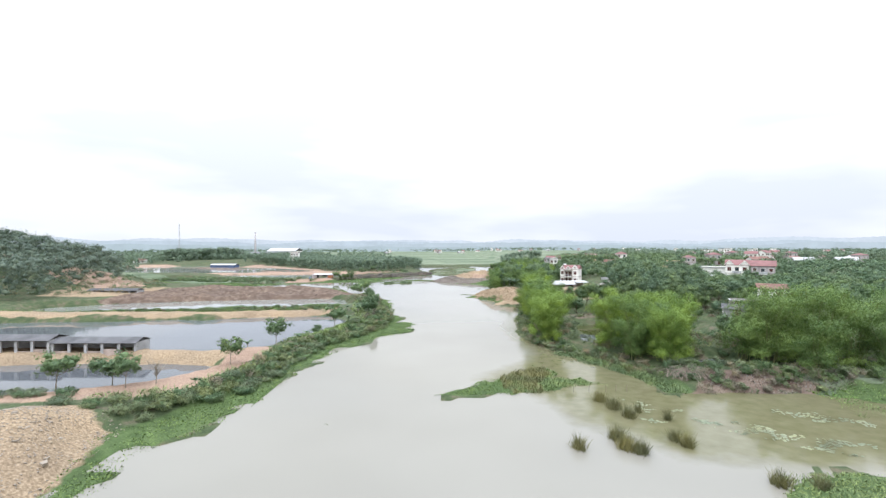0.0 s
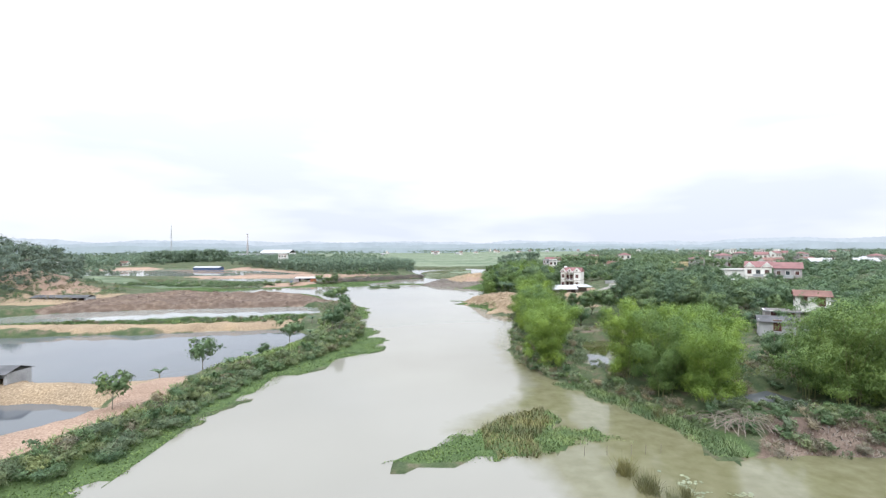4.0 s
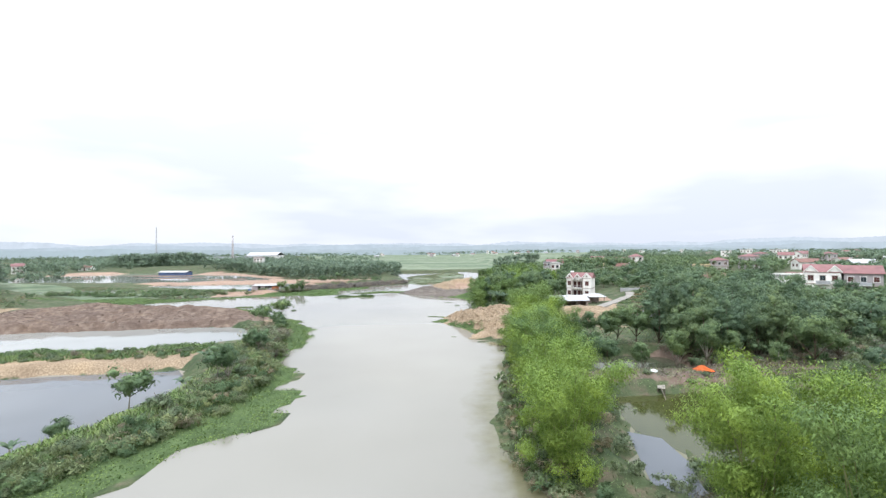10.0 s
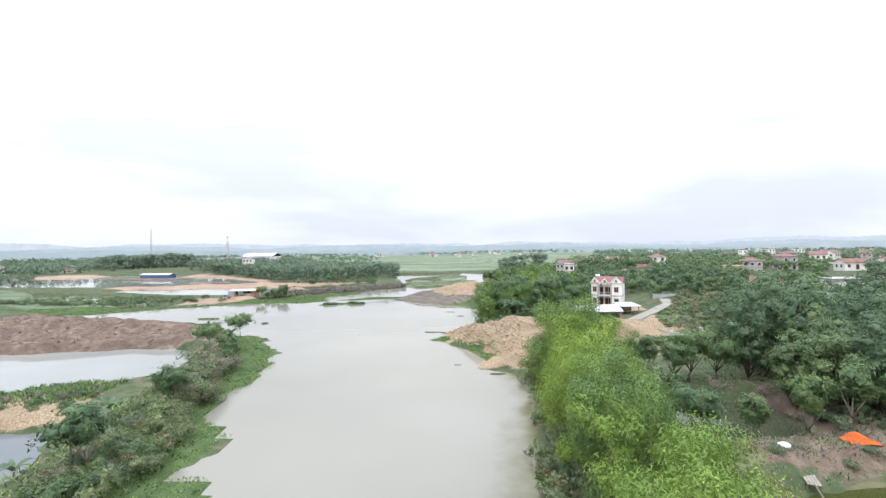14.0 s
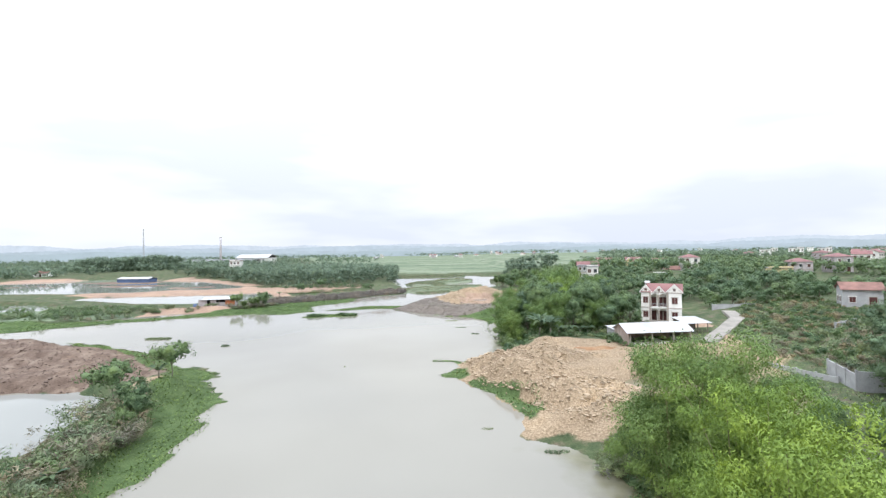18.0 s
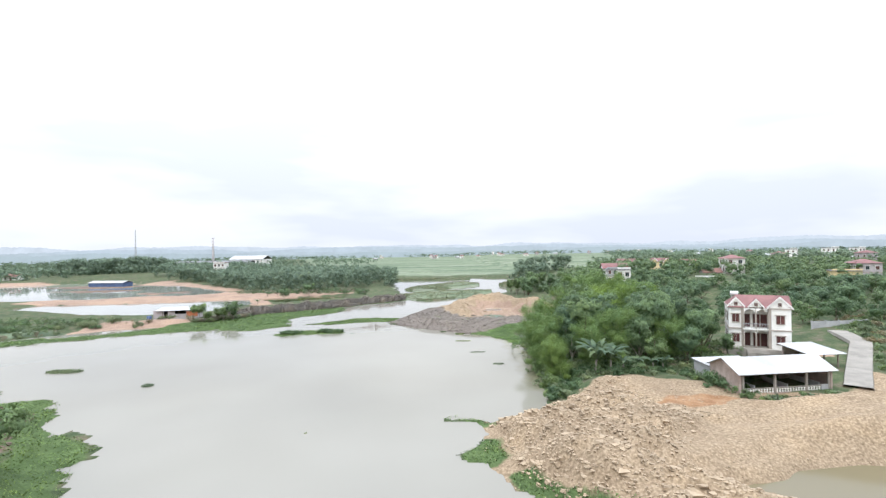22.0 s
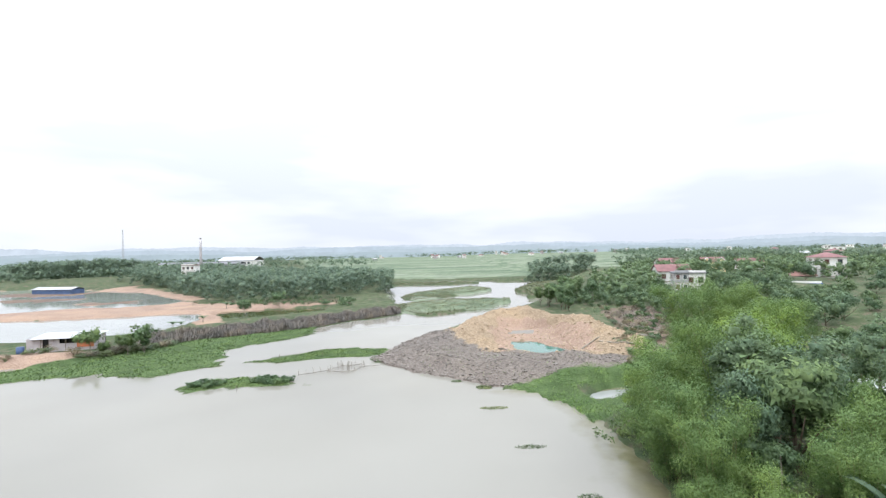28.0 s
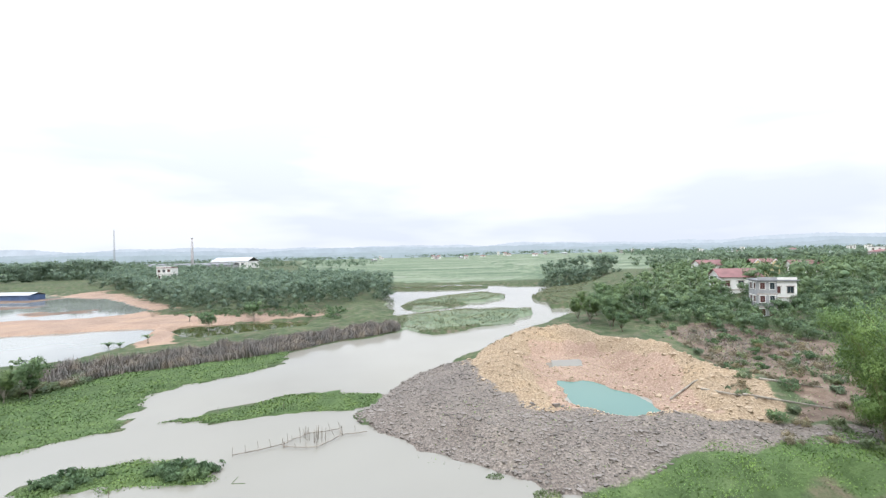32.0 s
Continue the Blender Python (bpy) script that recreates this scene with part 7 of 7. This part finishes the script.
# orange tarpaulin tent
t = thing("tarpaulin", "orange tarpaulin stretched as a low tent on the dyke", "tarpaulin", pose(53, 131.6, height(53, 131.6) - 0.15, 0, 0, 0) @ Matrix.Scale(0.68, 4))
bm = bmesh.new()
g = [[bm.verts.new((-1.9 + 3.9 * i / 8, -1.6 + 3.2 * j / 6, 0.25 + 1.0 * math.exp(-((i - 4.5) / 3.2) ** 2) * (0.35 + 0.65 * j / 6) + 0.06 * math.sin(i * 2.1 + j * 1.3))) for j in range(7)] for i in range(9)]
for i in range(8):
    for j in range(6):
        bm.faces.new((g[i][j], g[i + 1][j], g[i + 1][j + 1], g[i][j + 1]))
bmesh.ops.solidify(bm, geom=bm.faces[:], thickness=0.02)
part("sheet", bm, ORANGE, t)
for x, y in ((-1.8, -1.5), (1.9, -1.5), (0.3, 1.4), (-1.8, 1.5), (1.9, 1.5)):
    part("pole", boxes((x - 0.03, x + 0.03, y - 0.03, y + 0.03, -0.3, 1.05 if abs(x) < 1 else 0.35)), TIMBER, t)

t = thing("jetty", "small grey plank jetty with a sloping pole in the green pond", "jetty", pose(43.6, 126.0, 0, 0, 0, 65))
for k in range(4):
    part("plank", boxes((-1.2, 1.4, -0.5 + 0.26 * k, -0.28 + 0.26 * k, 0.9, 0.96)), PALEBARK, t)
for x in (-1.0, 1.2):
    for y in (-0.45, 0.45):
        part("post", boxes((x - 0.05, x + 0.05, y - 0.05, y + 0.05, -1.0, 0.9)), TIMBER, t)
bm = bmesh.new()
tube(bm, [(-1.2, 0, 1.0), (-2.6, -0.4, 0.3), (-3.8, -0.7, -0.3)], 0.06, 0.05, 6)
part("pole", bm, TIMBER, t)
t = thing("sack", "white sack lying on the dyke", "sack", pose(44.5, 130.2, height(44.5, 130.2) + 0.1))
bm = bmesh.new()
bmesh.ops.create_icosphere(bm, subdivisions=2, radius=0.5)
for v in bm.verts:
    v.co.z *= 0.6
    v.co.x *= 1.25 + 0.2 * math.sin(v.co.y * 5)
part("body", bm, PLASTIC, t, smooth=True)

# heap of cut bamboo poles
rng = np.random.RandomState(8)
t = thing("pole_heap", "heap of dry cut bamboo poles on the bank", "brush heap", pose(38, 72.5, max(0.3, height(38, 72.5))))
for k in range(90):
    a, l, tilt = rng.uniform(0, math.tau), rng.uniform(1.6, 3.6), rng.uniform(0.1, 0.5)
    bm = bmesh.new()
    top = Vector((rng.normal() * 1.5, rng.normal() * 0.9, rng.uniform(0.4, 1.3)))
    foot = top + Vector((math.cos(a) * math.cos(tilt), math.sin(a) * math.cos(tilt), 0)) * l
    foot.z = rng.uniform(-0.1, 0.25)
    tube(bm, [foot, (top + foot) / 2 + Vector((0, 0, 0.15)), top], 0.04, 0.018, 5)
    part("pole", bm, TIMBER, t)

# fish trap of stakes and netting
t = thing("fish_trap", "fish trap of thin stakes and netting in the river", "fish trap")
line = [(-18.3, 270.7), (-14, 273.2), (-13.4, 274.4), (-12.1, 276.1), (-8.8, 277.3), (-8.1, 275.6), (-10.1, 272.3), (-13.6, 272.6), (-14, 273.2)]
tail = [(-8.1, 275.6), (-5.4, 276.3)]
for ln in (line, tail):
    for (x0, y0), (x1, y1) in zip(ln, ln[1:]):
        bm = bmesh.new()
        tube(bm, [(x0, y0, 0.22), ((x0 + x1) / 2, (y0 + y1) / 2, 0.16), (x1, y1, 0.22)], 0.045, 0.045, 5)
        part("net_rope", bm, TIMBER, t)
        n = max(2, int(math.hypot(x1 - x0, y1 - y0) / 1.1))
        for k in range(n):
            x, y = x0 + (x1 - x0) * k / n, y0 + (y1 - y0) * k / n
            bm = bmesh.new()
            tube(bm, [(x, y, -0.9), (x + 0.05, y, 0.4), (x + rng.normal() * 0.08, y, rng.uniform(0.6, 1.3))], 0.025, 0.02, 5)
            part("stake", bm, TIMBER, t)
for k in range(22):
    x, y = rng.uniform(-12.4, -9.4), rng.uniform(273.6, 275.6)
    bm = bmesh.new()
    tube(bm, [(x, y, -0.9), (x, y, rng.uniform(0.8, 1.5))], 0.025, 0.02, 5)
    part("stake", bm, TIMBER, t)
for x, y in ((18.9, 67.1), (21.2, 67.2), (23.7, 67.3), (25.2, 67.4), (26.8, 67.5), (-26, 283.5), (-18, 285), (-25, 262.5)):
    t = thing("stake", "thin wooden stake standing in shallow water", "stake", pose(x, y, 0), "stakes in the water")
    bm = bmesh.new()
    tube(bm, [(0, 0, -0.9), (0.03, 0, 0.3), (0.06, 0.02, 1.0)], 0.035, 0.025, 6)
    part("pole", bm, TIMBER, t)


def weed_raft(x, y, a, b, h, seed):
    rng = np.random.RandomState(seed)
    n = int(260 * a * b)
    q = unit(rng.normal(size=(n, 2))) * np.sqrt(rng.uniform(0, 1, (n, 1))) * (a, b)
    way = unit(np.stack((rng.normal(size=n) * 0.6, rng.normal(size=n) * 0.6, np.ones(n)), 1))
    v, f, nn = leaf_arrays(np.stack((x + q[:, 0], y + q[:, 1], np.full(n, -0.03)), 1), way, rng.uniform(0.5, 1.2, n) * h, np.full(n, 0.07), rng)
    tagged(link_mesh("weed_raft", v, f, SHRUBLEAF), "small dark raft of floating weeds", "water plants", "floating weed rafts", "stuff")


for k, (x, y, a, b, h) in enumerate(((-60.1, 230.1, 3.2, 1.2, 0.6), (-39.1, 220.3, 0.9, 0.7, 0.55), (12.5, 253, 1.8, 0.6, 0.25), (15, 241, 1.6, 0.5, 0.25), (18, 231, 1.0, 0.6, 0.3), (21.5, 163.5, 1.4, 0.5, 0.3), (15, 170, 0.7, 0.4, 0.2), (-8, 200, 0.25, 0.25, 0.2), (-14, 55, 0.3, 0.15, 0.15), (12, 262, 1.2, 1.0, 0.4), (8, 265.5, 0.8, 0.6, 0.3))):
    weed_raft(x, y, a, b, h, k)
t = thing("boat", "small white upturned boat on the weedy shore", "boat", pose(16.8, 187, 0.25, 0, 0, 35))
bm = bmesh.new()
bmesh.ops.create_icosphere(bm, subdivisions=2, radius=0.8)
for v in bm.verts:
    v.co.x *= 1.1
    v.co.y *= 0.5
    v.co.z = max(v.co.z * 0.35, -0.05)
part("hull", bm, PLASTIC, t, smooth=True)
for x, y, r in ((20.6, 264.4, 30), (22, 265.3, 10)):
    t = thing("float_board", "pale foam board at the gravel's edge", "board", pose(x, y, 0.22, 2, 3, r), "foam boards")
    part("slab", boxes((-0.7, 0.7, -0.25, 0.25, -0.1, 0.08)), PLASTIC, t)
for x0, y0, z0, x1, y1, z1 in ((38, 277, 1.6, 46, 274, 1.2), (44, 283, 2.4, 49, 279, 2.0), (36, 282, 1.9, 39, 276, 1.7), (33, 284, 1.4, 40, 285, 2.6)):
    t = thing("fallen_trunk", "dry fallen tree trunk on the pit's edge", "log")
    bm = bmesh.new()
    zz0, zz1 = height(x0, y0) + 0.15, height(x1, y1) + 0.15
    tube(bm, [(x0, y0, zz0), ((x0 + x1) / 2, (y0 + y1) / 2, max((zz0 + zz1) / 2, height((x0 + x1) / 2, (y0 + y1) / 2) + 0.12)), (x1, y1, zz1)], 0.16, 0.07, 7)
    part("trunk", bm, PALEBARK, t)


# ---- far hills ----
def far_hills():
    """Tree-covered ridges far off, one behind the other, their haze painted as a glow."""
    rng = np.random.RandomState(6)
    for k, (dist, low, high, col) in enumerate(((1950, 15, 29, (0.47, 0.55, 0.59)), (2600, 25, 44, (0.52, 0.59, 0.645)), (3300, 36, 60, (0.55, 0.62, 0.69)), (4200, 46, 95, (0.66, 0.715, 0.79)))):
        m, nt, b = shader("painted_haze_ridge", 1.0, 0.0, 0.0)
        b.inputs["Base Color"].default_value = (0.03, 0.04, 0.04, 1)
        # the ridge glows in its haze colour, paler and bluer with distance
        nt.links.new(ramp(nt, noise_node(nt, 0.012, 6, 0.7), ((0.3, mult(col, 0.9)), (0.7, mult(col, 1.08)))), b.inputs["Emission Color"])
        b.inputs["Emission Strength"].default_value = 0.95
        n = 700
        a = np.linspace(-1.0, 1.0, n + 1)
        h = wobble(a * 100, 0 * a, 26, 30 + k) * 0.5 + wobble(a * 100, 0 * a, 7, 40 + k) * 0.25
        h = low + (high - low) * np.clip(0.45 + h, 0, 1.3) + rng.uniform(0, 1, n + 1) * 0.0014 * dist
        x, y = dist * np.sin(a), dist * np.cos(a)
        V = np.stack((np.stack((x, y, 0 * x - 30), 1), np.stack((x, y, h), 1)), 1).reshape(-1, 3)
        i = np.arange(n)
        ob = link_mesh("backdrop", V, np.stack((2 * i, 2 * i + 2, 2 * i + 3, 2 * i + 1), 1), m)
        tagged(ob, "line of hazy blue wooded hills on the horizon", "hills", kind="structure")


far_hills()
